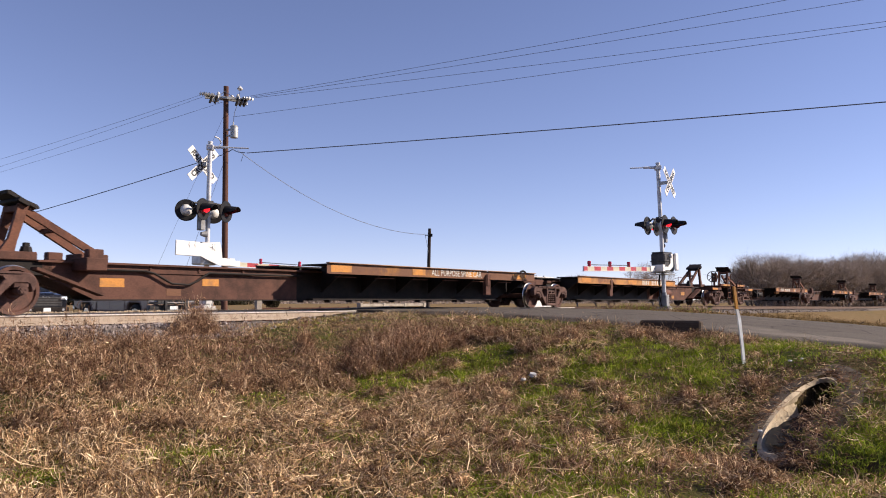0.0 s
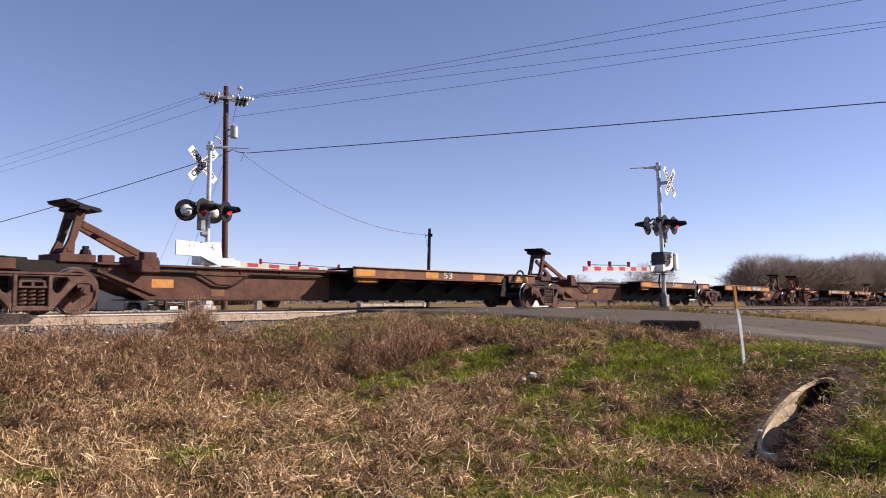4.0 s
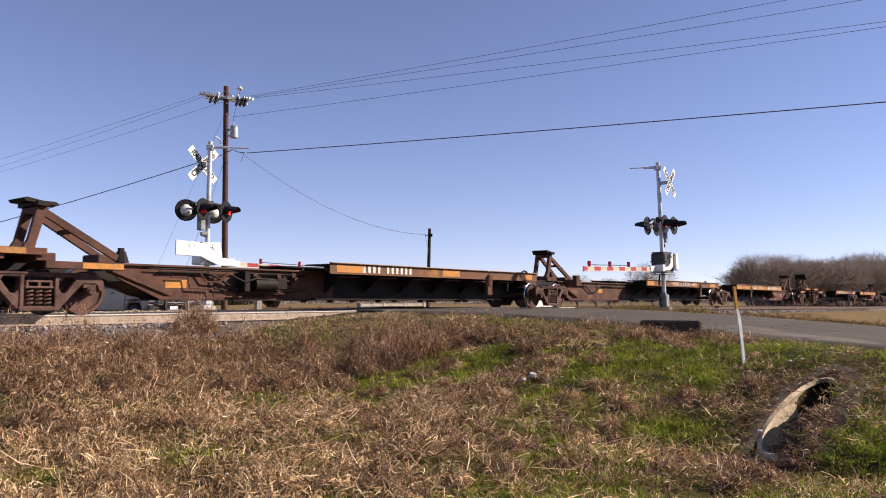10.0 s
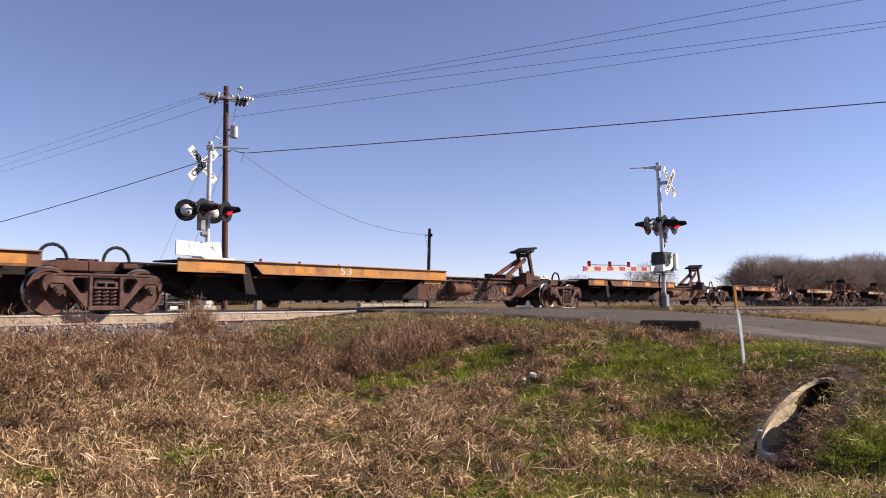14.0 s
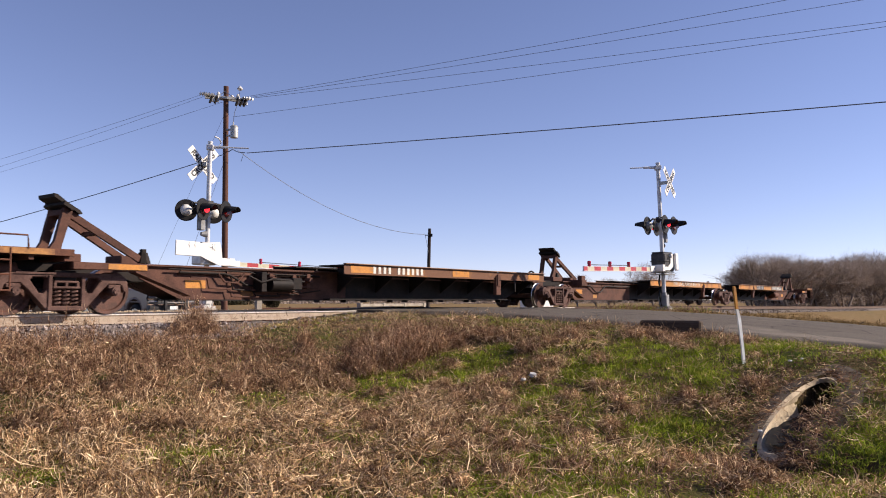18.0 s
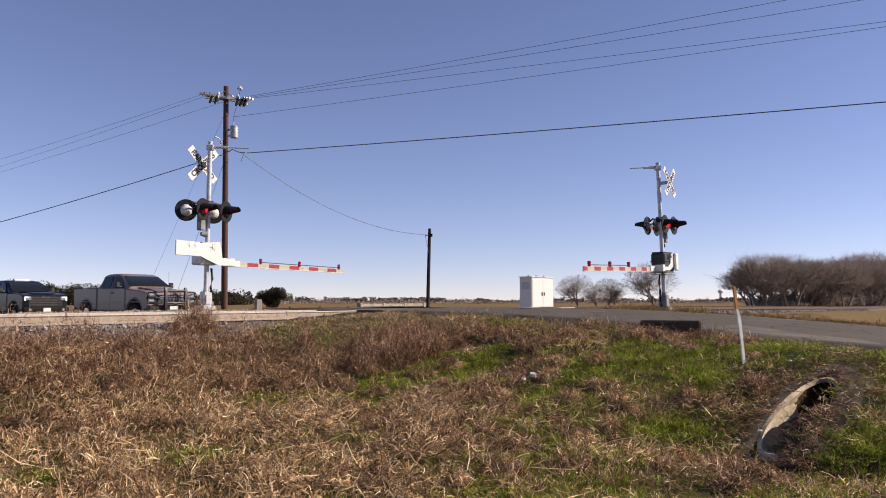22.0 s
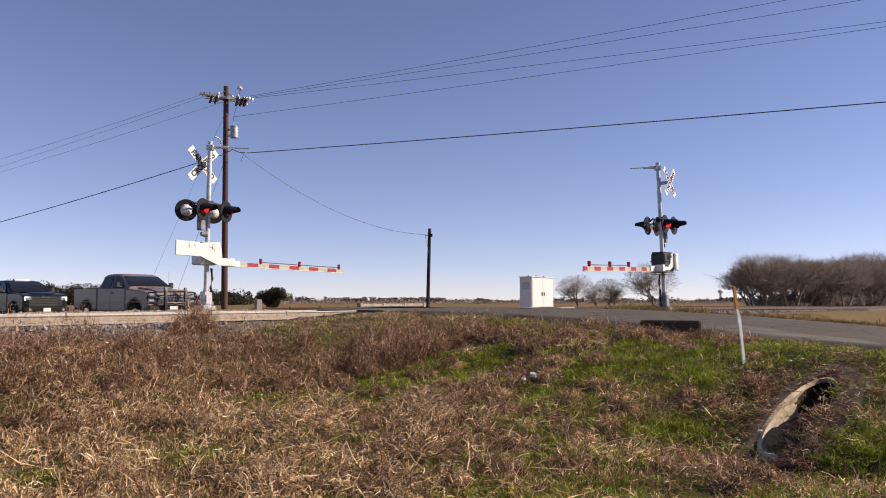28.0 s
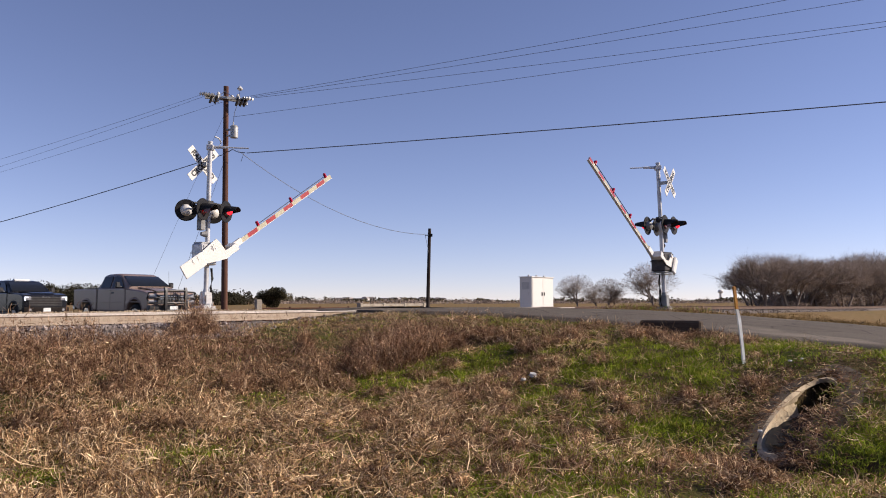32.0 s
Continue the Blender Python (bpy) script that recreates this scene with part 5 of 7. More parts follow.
rod(bm, (0.5, -0.28, 9.18), (0.5, -0.28, 9.24), 0.2, 0.14, seg=18)
box(bm, 0.1, 0.34, -0.3, -0.2, 8.7, 8.78)
box(bm, 0.1, 0.34, -0.3, -0.2, 9.0, 9.08)
rod(bm, (0.46, -0.3, 9.24), (0.46, -0.3, 9.42), 0.04, 0.03, seg=8)
part("transformer", bm, GREY_METAL, main_pole, "grey can transformer")
bm = B()
tube(bm, [(0.46, -0.3, 9.42), (0.52, -0.32, 9.9), (0.7, -0.3, 10.4), (0.78, -0.3, 11.02)], 0.012, 5)
part("drop_lead", bm, WIRE, main_pole)
bm = B()
tube(bm, [(0.0, 0, 8.0), (0.25, -0.2, 7.96), (0.42, -0.3, 8.04), (0.7, -0.3, 7.9), (1.05, -0.3, 7.86)], 0.02, 6)
tube(bm, [(1.0, -0.3, 7.86), (0.85, -0.3, 7.4)], 0.01, 5)
part("service_bracket", bm, DARK_SHADED_STEEL, main_pole)

mid_pole = wooden_pole(Matrix.Translation((-1.0, 50.0, -0.6)) @ pose(0, 0, 0, 0, 1.3, 0), 5.55, 0.125, 0.1, "short dark wooden service pole", "utility poles")
mid_pole.children[0].data.materials[0] = worn("dark_pole_wood", (0.03, 0.023, 0.02), (0.055, 0.04, 0.034), 1.6, 0.85, grain=18, stretch=(6, 6, 0.5))
bm = B()
rod(bm, (0.1, -0.1, 5.1), (-0.3, -0.1, 5.1), 0.03, seg=8)
box(bm, -0.05, 0.2, -0.16, -0.08, 5.0, 5.2)
part("wire_hook", bm, DARK_SHADED_STEEL, mid_pole)


def wire(p0, p1, sag, r, label, steps=20):
    p0, p1 = Vector(p0), Vector(p1)
    bm = B()
    tube(bm, [p0.lerp(p1, i / steps) - Vector((0, 0, 4 * sag * (i / steps) * (1 - i / steps))) for i in range(steps + 1)], r, 5)
    return solo("overhead_wire", bm, WIRE, pose(0, 0, 0), label, "wire", "overhead wires")


def on_arm(x, z=10.8):
    v = ARM @ Vector((x, -0.17, z)) + MAIN
    return v


def beyond(p, q, k):
    p, q = Vector(p), Vector(q)
    return p + (q - p) * k


for x, q in ((0.7, (11.02, 27, 11.05)), (0.9, (13.57, 27, 11.05)), (1.1, (15.96, 27, 10.52))):
    a = on_arm(x)
    wire(a, beyond(a, q, 2.2), 0.25, 0.009, "thin bare overhead power wire")
for x, lft in ((-1.05, (-28.0, 48, 9.35)), (-0.8, (-28.0, 48, 8.87)), (0.5, (-28.0, 48, 8.51))):
    a = on_arm(x)
    wire(a, beyond(a, lft, 2.0), 0.2, 0.0075, "thin bare overhead power wire")
a = MAIN + Vector((0.3, -0.2, 9.7))
wire(a, beyond(a, (15.94, 27, 10.28), 2.2), 0.2, 0.009, "thin bare overhead power wire")
a = MAIN + Vector((1.05, -0.3, 7.86))
wire(a, beyond(a, (15.83, 27, 7.58), 2.2), 0.25, 0.022, "thick black overhead cable")
a = MAIN + Vector((0.0, 0.0, 7.9))
wire(a, beyond(a, (-24.37, 42, 4.85), 2.0), 0.3, 0.022, "thick black overhead cable")
wire(MAIN + Vector((0.6, -0.3, 8.0)), (-1.25, 49.9, 4.55), 0.95, 0.014, "sagging service drop cable", 28)
wire((-1.2, 49.9, 4.6), (-0.95, 49.85, 3.4), -0.1, 0.012, "looped service cable at a pole")
# guy wires of the tall pole
wire(MAIN + Vector((0, -0.1, 10.2)), (-15.6, 39.0, -0.6), 0.0, 0.006, "thin steel guy wire of the pole")
wire(MAIN + Vector((0, -0.1, 7.8)), (-14.0, 39.2, -0.6), 0.0, 0.008, "thin steel guy wire of the pole")

# ---- signal case beside the line ----
case = thing("relay_case", plan_pose(41.4, 24.93, -0.24), "white metal signal relay case on a footing", "relay case")
CASE_W, CASE_D, CASE_H = 2.7, 0.88, 1.95
bm = B()
box(bm, 0, CASE_W, 0, CASE_D, 0.02, CASE_H, 0.012)
part("body", bm, WHITE_PAINT, case)
bm = B()
box(bm, -0.05, CASE_W + 0.05, -0.06, CASE_D + 0.05, CASE_H, CASE_H + 0.05, 0.01)
part("roof", bm, WHITE_PAINT, case)
bm = B()
box(bm, -0.03, CASE_W + 0.03, -0.03, CASE_D + 0.03, -0.9, 0.02)
part("footing", bm, CONCRETE, case)
for k in range(2):
    bm = B()
    x0 = 0.06 + k * (CASE_W / 2 - 0.045)
    box(bm, x0, x0 + CASE_W / 2 - 0.075, -0.022, -0.002, 0.1, CASE_H - 0.08, 0.006)
    door = part("door", bm, WHITE_PAINT, case)
    hx = CASE_W / 2 + (-0.14 if k == 0 else 0.14)
    bm = B()
    box(bm, hx - 0.05, hx + 0.05, -0.05, -0.022, 0.78, 1.02, 0.01)
    rod(bm, (hx, -0.06, 0.82), (hx, -0.06, 0.99), 0.018, seg=8)
    part("handle", bm, BLACK_PAINT, door)
for k in range(3):
    bm = B()
    rod(bm, (0.3 + k * 0.95, 0.4, CASE_H + 0.05), (0.3 + k * 0.95, 0.4, CASE_H + 0.16), 0.07, 0.05, seg=10)
    part("vent_cap", bm, GREY_METAL, case)
bm = B()
for k in range(9):
    box(bm, -0.012, 0.0, 0.16, CASE_D - 0.16, 1.2 + k * 0.05, 1.225 + k * 0.05)
part("louvre", bm, GREY_METAL, case)

# ---- marker post, kerb stone, litter ----
marker = thing("marker_post", leaned(pose(4.43, 11.42, -0.79), 0.0) @ pose(0, 0, 0, 0, -4.0, 20), "thin white marker post with an orange top", "marker post")
POST_WHITE = worn("marker_white", (0.75, 0.75, 0.73), (0.5, 0.47, 0.42), 5.0, 0.5, fine=0.08)
POST_ORANGE = worn("marker_orange", (0.55, 0.24, 0.02), (0.4, 0.16, 0.02), 5.0, 0.5)
bm = B()
prism(bm, [(-0.0, -0.3), (0.055, -0.3), (0.045, 0.35), (0.03, 0.78), (-0.005, 0.92), (-0.045, 0.92), (-0.025, 0.78), (0.0, 0.35)], -0.012, 0.012)
part("stem", bm, POST_WHITE, marker)
bm = B()
prism(bm, [(-0.046, 0.92), (-0.002, 0.92), (-0.018, 1.24), (-0.03, 1.26), (-0.062, 1.255)], -0.014, 0.014)
part("top", bm, POST_ORANGE, marker)

slab = B()
box(slab, -0.56, 0.56, -0.14, 0.14, -0.2, 0.13, 0.03)
solo("timber_block", slab, worn("weathered_timber", (0.06, 0.042, 0.03), (0.1, 0.075, 0.055), 5, 0.9, stretch=(0.5, 6, 6)), plan_pose(14.12, 5.46, -0.25, 98), "dark weathered timber lying at the road edge", "timber")

PAPER = worn("crumpled_paper", (0.7, 0.68, 0.64), (0.5, 0.47, 0.42), 14.0, 0.8)


def litter(x, y, z, size, seed):
    rng = random.Random(seed)
    bm = B()
    bmesh.ops.create_icosphere(bm, subdivisions=2, radius=size)
    for v in bm.verts:
        v.co *= 0.7 + 0.5 * rng.random()
        v.co.z *= 0.55
    solo("litter", bm, PAPER, pose(x, y, z, 0, 0, seed * 40), "crumpled white paper litter in the grass", "litter", "litter")


# ---- culvert ----
def culvert():
    CM = worn("culvert_concrete", (0.56, 0.45, 0.31), (0.3, 0.23, 0.15), 3.0, 0.85, grain=50)
    SILT = worn("grey_silt", (0.115, 0.088, 0.065), (0.055, 0.04, 0.029), 4.0, 0.95, grain=60)
    root = thing("culvert_pipe", plan_pose(PIPE[0], PIPE[1], PIPE[2], PIPE[3]), "mitred concrete culvert pipe under the road bank", "culvert")
    bm = B()
    seg, n = 56, 14
    rng = random.Random(8)
    outer, inner = [], []
    for k in range(seg):
        t = 2 * math.pi * k / seg
        cy, cz = math.cos(t), math.sin(t)
        x0 = (cz + 1) * 0.5 * MITRE     # slanted mouth
        chip = 0.012 * rng.random()
        outer.append([bm.verts.new((x0 - 0.05 + (9.0 - x0) * (i / n) ** 1.5, (PIPE_R + PIPE_WALL) * cy, (PIPE_R + PIPE_WALL) * cz - (chip if i == 0 else 0))) for i in range(n + 1)])
        inner.append([bm.verts.new((x0 + (9.0 - x0) * (i / n) ** 1.5, (PIPE_R + chip) * cy, PIPE_R * cz)) for i in range(n + 1)])
    for k in range(seg):
        j = (k + 1) % seg
        for i in range(n):
            bm.faces.new((outer[k][i], outer[j][i], outer[j][i + 1], outer[k][i + 1]))
            bm.faces.new((inner[k][i], inner[k][i + 1], inner[j][i + 1], inner[j][i]))
        bm.faces.new((outer[k][0], inner[k][0], inner[j][0], outer[j][0]))
    bmesh.ops.recalc_face_normals(bm, faces=bm.faces[:])
    part("barrel", bm, CM, root)
    # dark disc added to close the far end of the barrel
    bm = B()
    rod(bm, (8.6, 0, 0), (8.7, 0, 0), PIPE_R + 0.02, seg=20)
    part("silt_plug", bm, worn("dark_cap", (0.03, 0.024, 0.018), (0.02, 0.016, 0.012), 6), root)
    # silt settled in the bottom of the barrel, near-black to hold the pipe's shade
    verts, faces = [], []
    for i in range(24):
        for j in range(9):
            x, y = 0.12 + 8.4 * (i / 23) ** 1.4, -1 + j / 4
            h = 0.08 + 0.05 * smooth(0.1, 0.8, x) + 0.02 * noise.noise(Vector((x * 3, y, 2)))
            w = math.sqrt(max(0.0, PIPE_R ** 2 - (PIPE_R - h) ** 2)) * min(1.0, 0.45 + i * 0.12)
            verts.append((x, y * w, -PIPE_R + h))
    faces = [(i * 9 + j, (i + 1) * 9 + j, (i + 1) * 9 + j + 1, i * 9 + j + 1) for i in range(23) for j in range(8)]
    bed = sheet("silt_bed", verts, faces, worn("shaded_silt", (0.016, 0.012, 0.009), (0.009, 0.007, 0.005), 5, 0.9))
    bed.parent = root
    # drift of dark soil and dead leaves that has slid over the near foot of the mouth
    # heaped into a ridge so that it throws shade into the barrel
    verts, n1, n2 = [], 26, 16
    for i in range(n1):
        for j in range(n2):
            u, v = -1 + 2 * i / (n1 - 1), -1 + 2 * j / (n2 - 1)
            lx, ly = 0.6 + 1.0 * u, -0.31 + 0.2 * v + 0.03 * noise.noise(Vector((u * 3, 0, 6)))
            lift = max(0.0, 1 - u * u) * max(0.0, 1 - v * v)
            z = (PIPE_R + PIPE_WALL) * (-1 + 2 * max(lx, -0.2) / MITRE) + 0.16 * lift ** 0.7 - 0.10 * (1 - lift) ** 3 + 0.045 * noise.noise(Vector((lx * 8, ly * 10, 3)))
            verts.append((lx, ly, z))
    faces = [(i * n2 + j, (i + 1) * n2 + j, (i + 1) * n2 + j + 1, i * n2 + j + 1) for i in range(n1 - 1) for j in range(n2 - 1)]
    drift = sheet("soil_drift", verts, faces, worn("dark_leaf_soil", (0.05, 0.034, 0.024), (0.022, 0.015, 0.011), 5.0, 0.95, grain=45, relief=0.9))
    drift.parent = root
    # apron of grey silt round the mouth
    verts, faces = [], []
    rings, seg = 9, 72
    for r in range(rings):
        for k in range(seg):
            t = 2 * math.pi * k / seg
            wob = 1 + 0.35 * noise.noise(Vector((math.cos(t) * 1.7, math.sin(t) * 1.7, 4.0)))
            f = r / (rings - 1)
            lx = MITRE / 2 + (MITRE / 2 + 0.14 + 0.5 * f * wob) * math.cos(t)
            ly = (PIPE_R + 0.055 + (0.45 if math.sin(t) < 0 else 0.24) * f * wob) * math.sin(t)
            q = plan_pose(PIPE[0], PIPE[1], PIPE[2], PIPE[3]) @ Vector((lx, ly, 0))
            a, c = to_plan(q.x, q.y)
            z = surface_z(a, c) + 0.016 * (1 - f ** 4) - 0.05 * f ** 6 + 0.012 * noise.noise(Vector((q.x * 5, q.y * 5, 0)))
            verts.append((q.x, q.y, z))
    for r in range(rings - 1):
        for k in range(seg):
            j = (k + 1) % seg
            faces.append((r * seg + k, (r + 1) * seg + k, (r + 1) * seg + j, r * seg + j))
    tagged(sheet("silt_apron", verts, faces, SILT), "grey washed-out silt round the culvert mouth", "soil", kind="structure")


culvert()


# ---- vehicles waiting on the far side ----
CAR_GLASS, _n, _l, _b = material("car_glass")
_b.inputs["Base Color"].default_value = (0.012, 0.013, 0.014, 1)
_b.inputs["Roughness"].default_value = 0.06
_b.inputs["Specular IOR Level"].default_value = 0.25
CHROME = worn("chrome", (0.6, 0.6, 0.6), (0.45, 0.45, 0.45), 10, 0.15, 1.0, fine=0.05)
HEADLAMP = worn("headlamp", (0.34, 0.34, 0.36), (0.2, 0.2, 0.21), 12, 0.1, fine=0.05)
PLATE_WHITE = worn("plate_white", (0.75, 0.75, 0.74), (0.6, 0.6, 0.6), 12, 0.5, fine=0.05)


def car_paint(name, c):
    m, n, l, b = material(name)
    v = coords(n, l)
    dust = noise_node(n, l, v, 3.0, 6, 0.6)
    l.new(mix(n, l, ramp(n, l, dust, [(0.45, (0, 0, 0)), (0.8, (0.5, 0.5, 0.5))]), c, tuple(0.7 * x + 0.05 for x in c)), b.inputs["Base Color"])
    b.inputs["Metallic"].default_value, b.inputs["Roughness"].default_value = 0.0, 0.2
    b.inputs["Specular IOR Level"].default_value = 0.42
    return m


def loft(bm, sections):
    """A body through rings of equal point count."""
    rings = [[bm.verts.new(p) for p in s] for s in sections]
    n = len(rings[0])
    for a, b in zip(rings, rings[1:]):
        for k in range(n):
            bm.faces.new((a[k], a[(k + 1) % n], b[(k + 1) % n], b[k]))
    bm.faces.new(rings[0][::-1])
    bm.faces.new(rings[-1])
    bmesh.ops.recalc_face_normals(bm, faces=bm.faces[:])
    return bm


def car_wheel(parent, x, y, r, mat_rim):
    bm = B()
    ring(bm, (0, 0, 0), (0, 1, 0), r - 0.12, 0.12, 28, 8)
    tyre = part("wheel", bm, RUBBER, parent, "black tyre on a metal rim", pose(x, y, r))
    bm = B()
    rod(bm, (0, -0.09, 0), (0, 0.09, 0), r - 0.14, seg=20)
    for k in range(6):
        t = k * math.pi / 3
        rod(bm, (0.5 * r * math.cos(t), -0.1, 0.5 * r * math.sin(t)), (0.5 * r * math.cos(t), 0.1, 0.5 * r * math.sin(t)), 0.05, seg=8)
    part("rim", bm, mat_rim, tyre)


def arc(cx, cz, r, a0, a1, n):
    return [(cx + r * math.cos(radians(a0 + (a1 - a0) * k / n)), cz + r * math.sin(radians(a0 + (a1 - a0) * k / n))) for k in range(n + 1)]


def slab(bm, outline, half, bevel=0.05):
    """A body shell cut to a side outline, with rounded shoulders along both flanks."""
    prism(bm, outline, -half, half)
    rim = [e for e in bm.edges if abs(e.verts[0].co.y - e.verts[1].co.y) < 1e-5]
    bmesh.ops.bevel(bm, geom=rim, offset=bevel, segments=2, affect="EDGES", profile=0.5)
    bmesh.ops.triangulate(bm, faces=[f for f in bm.faces if len(f.verts) > 4])
    return bm


def pickup_truck(m, paint, label, guard, length=5.6):
    """A pickup heading along +x; x = 0 is its front bumper."""
    car = thing("pickup_truck", m, label, "pickup truck", "waiting pickup trucks")
    cab_end, tail, axle = -3.72, -length, -length + 1.05
    nose = 1.17 if guard else 1.24
    # hood and front wings with the wheel openings cut through
    bm = B()
    slab(bm, [(-0.16, 0.62), (-0.10, 0.75), (-0.10, nose - 0.06), (-0.17, nose + 0.06), (-0.5, nose + 0.13), (-1.66, 1.41), (-1.66, 0.56)] + arc(-1.0, 0.47, 0.53, 172, 8, 12), 0.985, 0.06)
    part("hood", bm, paint, car).data.shade_flat()
    bm = B()
    prism(bm, [(-0.35, nose + 0.13), (-0.7, nose + 0.2), (-1.5, 1.45), (-1.6, 1.42)], -0.52, 0.52)
    part("hood_bulge", bm, paint, car)
    bm = B()
    slab(bm, [(-1.67, 0.52), (-1.67, 1.41), (cab_end, 1.41), (cab_end, 0.52)], 0.985, 0.05)
    part("cab_lower", bm, paint, car).data.shade_flat()
    bm = B()
    slab(bm, [(cab_end - 0.04, 0.56), (cab_end - 0.04, 1.40), (tail + 0.04, 1.38), (tail, 1.34), (tail + 0.03, 0.7), (tail + 0.3, 0.6)] + arc(axle, 0.47, 0.5, 172, 8, 12), 0.975, 0.05)
    part("cargo_bed", bm, paint, car).data.shade_flat()
    # flat black sheet on the closed bed stands in for its shaded hollow
    bm = B()
    box(bm, tail + 0.15, cab_end - 0.12, -0.8, 0.8, 1.385, 1.392)
    part("bed_opening", bm, BLACK_PAINT, car)
    # black chassis block, added to stop light passing through the wheel arches
    bm = B()
    box(bm, tail + 0.2, -0.3, -0.62, 0.62, 0.36, 0.75, 0.03)
    part("chassis", bm, RUBBER, car)
    # cab with its roof and pillars
    bm = B()

    def roof_ring(x, wb, wt, zt):
        return [(x, wb, 1.39), (x, wb * 0.4 + wt * 0.6, 1.39 + (zt - 1.39) * 0.6), (x, wt, zt - 0.07), (x, wt - 0.06, zt - 0.02), (x, wt - 0.2, zt), (x, -wt + 0.2, zt), (x, -wt + 0.06, zt - 0.02), (x, -wt, zt - 0.07), (x, -wb * 0.4 - wt * 0.6, 1.39 + (zt - 1.39) * 0.6), (x, -wb, 1.39)]
    loft(bm, [roof_ring(-1.5, 0.92, 0.9, 1.46), roof_ring(-2.22, 0.93, 0.77, 1.90), roof_ring(-2.4, 0.94, 0.765, 1.96), roof_ring(-2.75, 0.945, 0.765, 1.985), roof_ring(-3.3, 0.945, 0.765, 1.975), roof_ring(-3.5, 0.94, 0.775, 1.93), roof_ring(cab_end + 0.04, 0.93, 0.89, 1.47)])
    cab = part("cab_roof", bm, paint, car)
    for s in (-1, 1):
        for pts in (((-1.80, 1.43), (-2.66, 1.43), (-2.66, 1.87), (-2.36, 1.87), (-2.2, 1.80)), ((-2.78, 1.43), (-3.5, 1.43), (-3.42, 1.84), (-3.3, 1.87), (-2.78, 1.87))):
            bm = B()
            flank = [Vector((x, s * (0.948 - (z - 1.40) * 0.29 + 0.004), z)) for x, z in pts]
            inner = [bm.verts.new(p) for p in flank]
            outer = [bm.verts.new(p + Vector((0, s * 0.012, 0))) for p in flank]
            bm.faces.new(inner), bm.faces.new(outer[::-1])
            for k in range(len(pts)):
                j = (k + 1) % len(pts)
                bm.faces.new((inner[k], outer[k], outer[j], inner[j]))
            bmesh.ops.recalc_face_normals(bm, faces=bm.faces[:])
            part("side_window", bm, CAR_GLASS, cab)
        bm = B()
        box(bm, -1.98, -1.86, s * 1.14 - 0.09, s * 1.14 + 0.09, 1.42, 1.64, 0.03)
        rod(bm, (-1.91, s * 0.95, 1.44), (-1.91, s * 1.08, 1.48), 0.025, seg=8)
        part("mirror", bm, BLACK_PAINT, car)
    for x0, z0, x1, z1, push, name in ((-1.54, 1.485, -2.2, 1.885, 0.03, "windscreen"), (cab_end + 0.06, 1.49, -3.53, 1.90, -0.03, "rear_window")):
        bm = B()
        vs = [bm.verts.new(p) for p in ((x0, 0.83, z0), (x0, -0.83, z0), (x1, -0.70, z1), (x1, 0.70, z1))]
        f = bm.faces.new(vs)
        ex = bmesh.ops.extrude_face_region(bm, geom=[f])
        for v in ex["geom"]:
            if isinstance(v, bmesh.types.BMVert):
                v.co.x += push
        bmesh.ops.recalc_face_normals(bm, faces=bm.faces[:])
        part(name, bm, CAR_GLASS, cab)
    # front: bumper, grille, lamps
    bm = B()
    slab(bm, [(-0.2, 0.48), (0.03, 0.5), (0.06, 0.6), (0.05, 0.76), (-0.2, 0.76)], 0.98, 0.03)
    part("bumper", bm, BLACK_PAINT if guard else DARK_SHADED_STEEL, car)
    bm = B()
    box(bm, tail - 0.1, tail + 0.04, -0.95, 0.95, 0.56, 0.74, 0.03)
    part("bumper", bm, CHROME, car)
    bm = B()
    box(bm, -0.16, -0.085, -0.62 if guard else -0.74, 0.62 if guard else 0.74, 0.78, nose - 0.02, 0.02)
    grille = part("grille", bm, BLACK_PAINT, car)
    for k in range(2 if guard else 5):
        bm = B()
        zz = 0.97 + 0.1 * k if guard else 0.84 + 0.075 * k
        box(bm, -0.09, -0.07, -0.6 if guard else -0.7, 0.6 if guard else 0.7, zz, zz + (0.04 if guard else 0.02), 0.004)
        part("grille_bar", bm, CHROME if guard else DARK_SHADED_STEEL, grille)
    for s in (-1, 1):
        bm = B()
        box(bm, -0.36, -0.07, s * 0.79 - 0.16, s * 0.79 + 0.185, nose - 0.19, nose - 0.01, 0.04)
        lamp = part("headlight", bm, HEADLAMP, car)
        bm = B()
        if guard:
            box(bm, -0.3, -0.08, s * 0.8 - 0.15, s * 0.8 + 0.17, nose - 0.32, nose - 0.22, 0.02)
            part("indicator", bm, HEADLAMP, car)
        else:
            box(bm, -0.075, -0.062, s * 0.9 - 0.02, s * 0.9 + 0.02, nose - 0.2, nose - 0.02, 0.004)
            box(bm, -0.075, -0.062, s * 0.82 - 0.1, s * 0.82 + 0.06, nose - 0.06, nose - 0.03, 0.004)
            part("running_light", bm, RUN_LIGHT, lamp, "white lit running light")
            bm = B()
            rod(bm, (-0.02, s * 0.72, 0.64), (0.065, s * 0.72, 0.64), 0.06, seg=12)
            part("fog_light", bm, HEADLAMP, car)
        for x in (-1.0, axle):
            car_wheel(car, x, s * 0.86, 0.41, CHROME if guard else GREY_METAL)
            bm = B()
            tube(bm, [(px, s * 0.975, pz) for px, pz in arc(x, 0.47, 0.53 if x == -1.0 else 0.5, 8, 172, 14)], 0.025, 6)
            part("arch_lip", bm, paint if guard else BLACK_PAINT, car)
        bm = B()
        box(bm, cab_end + 0.1, -1.6, s * 0.96 - 0.03, s * 0.96 + 0.05, 0.44, 0.54, 0.02)
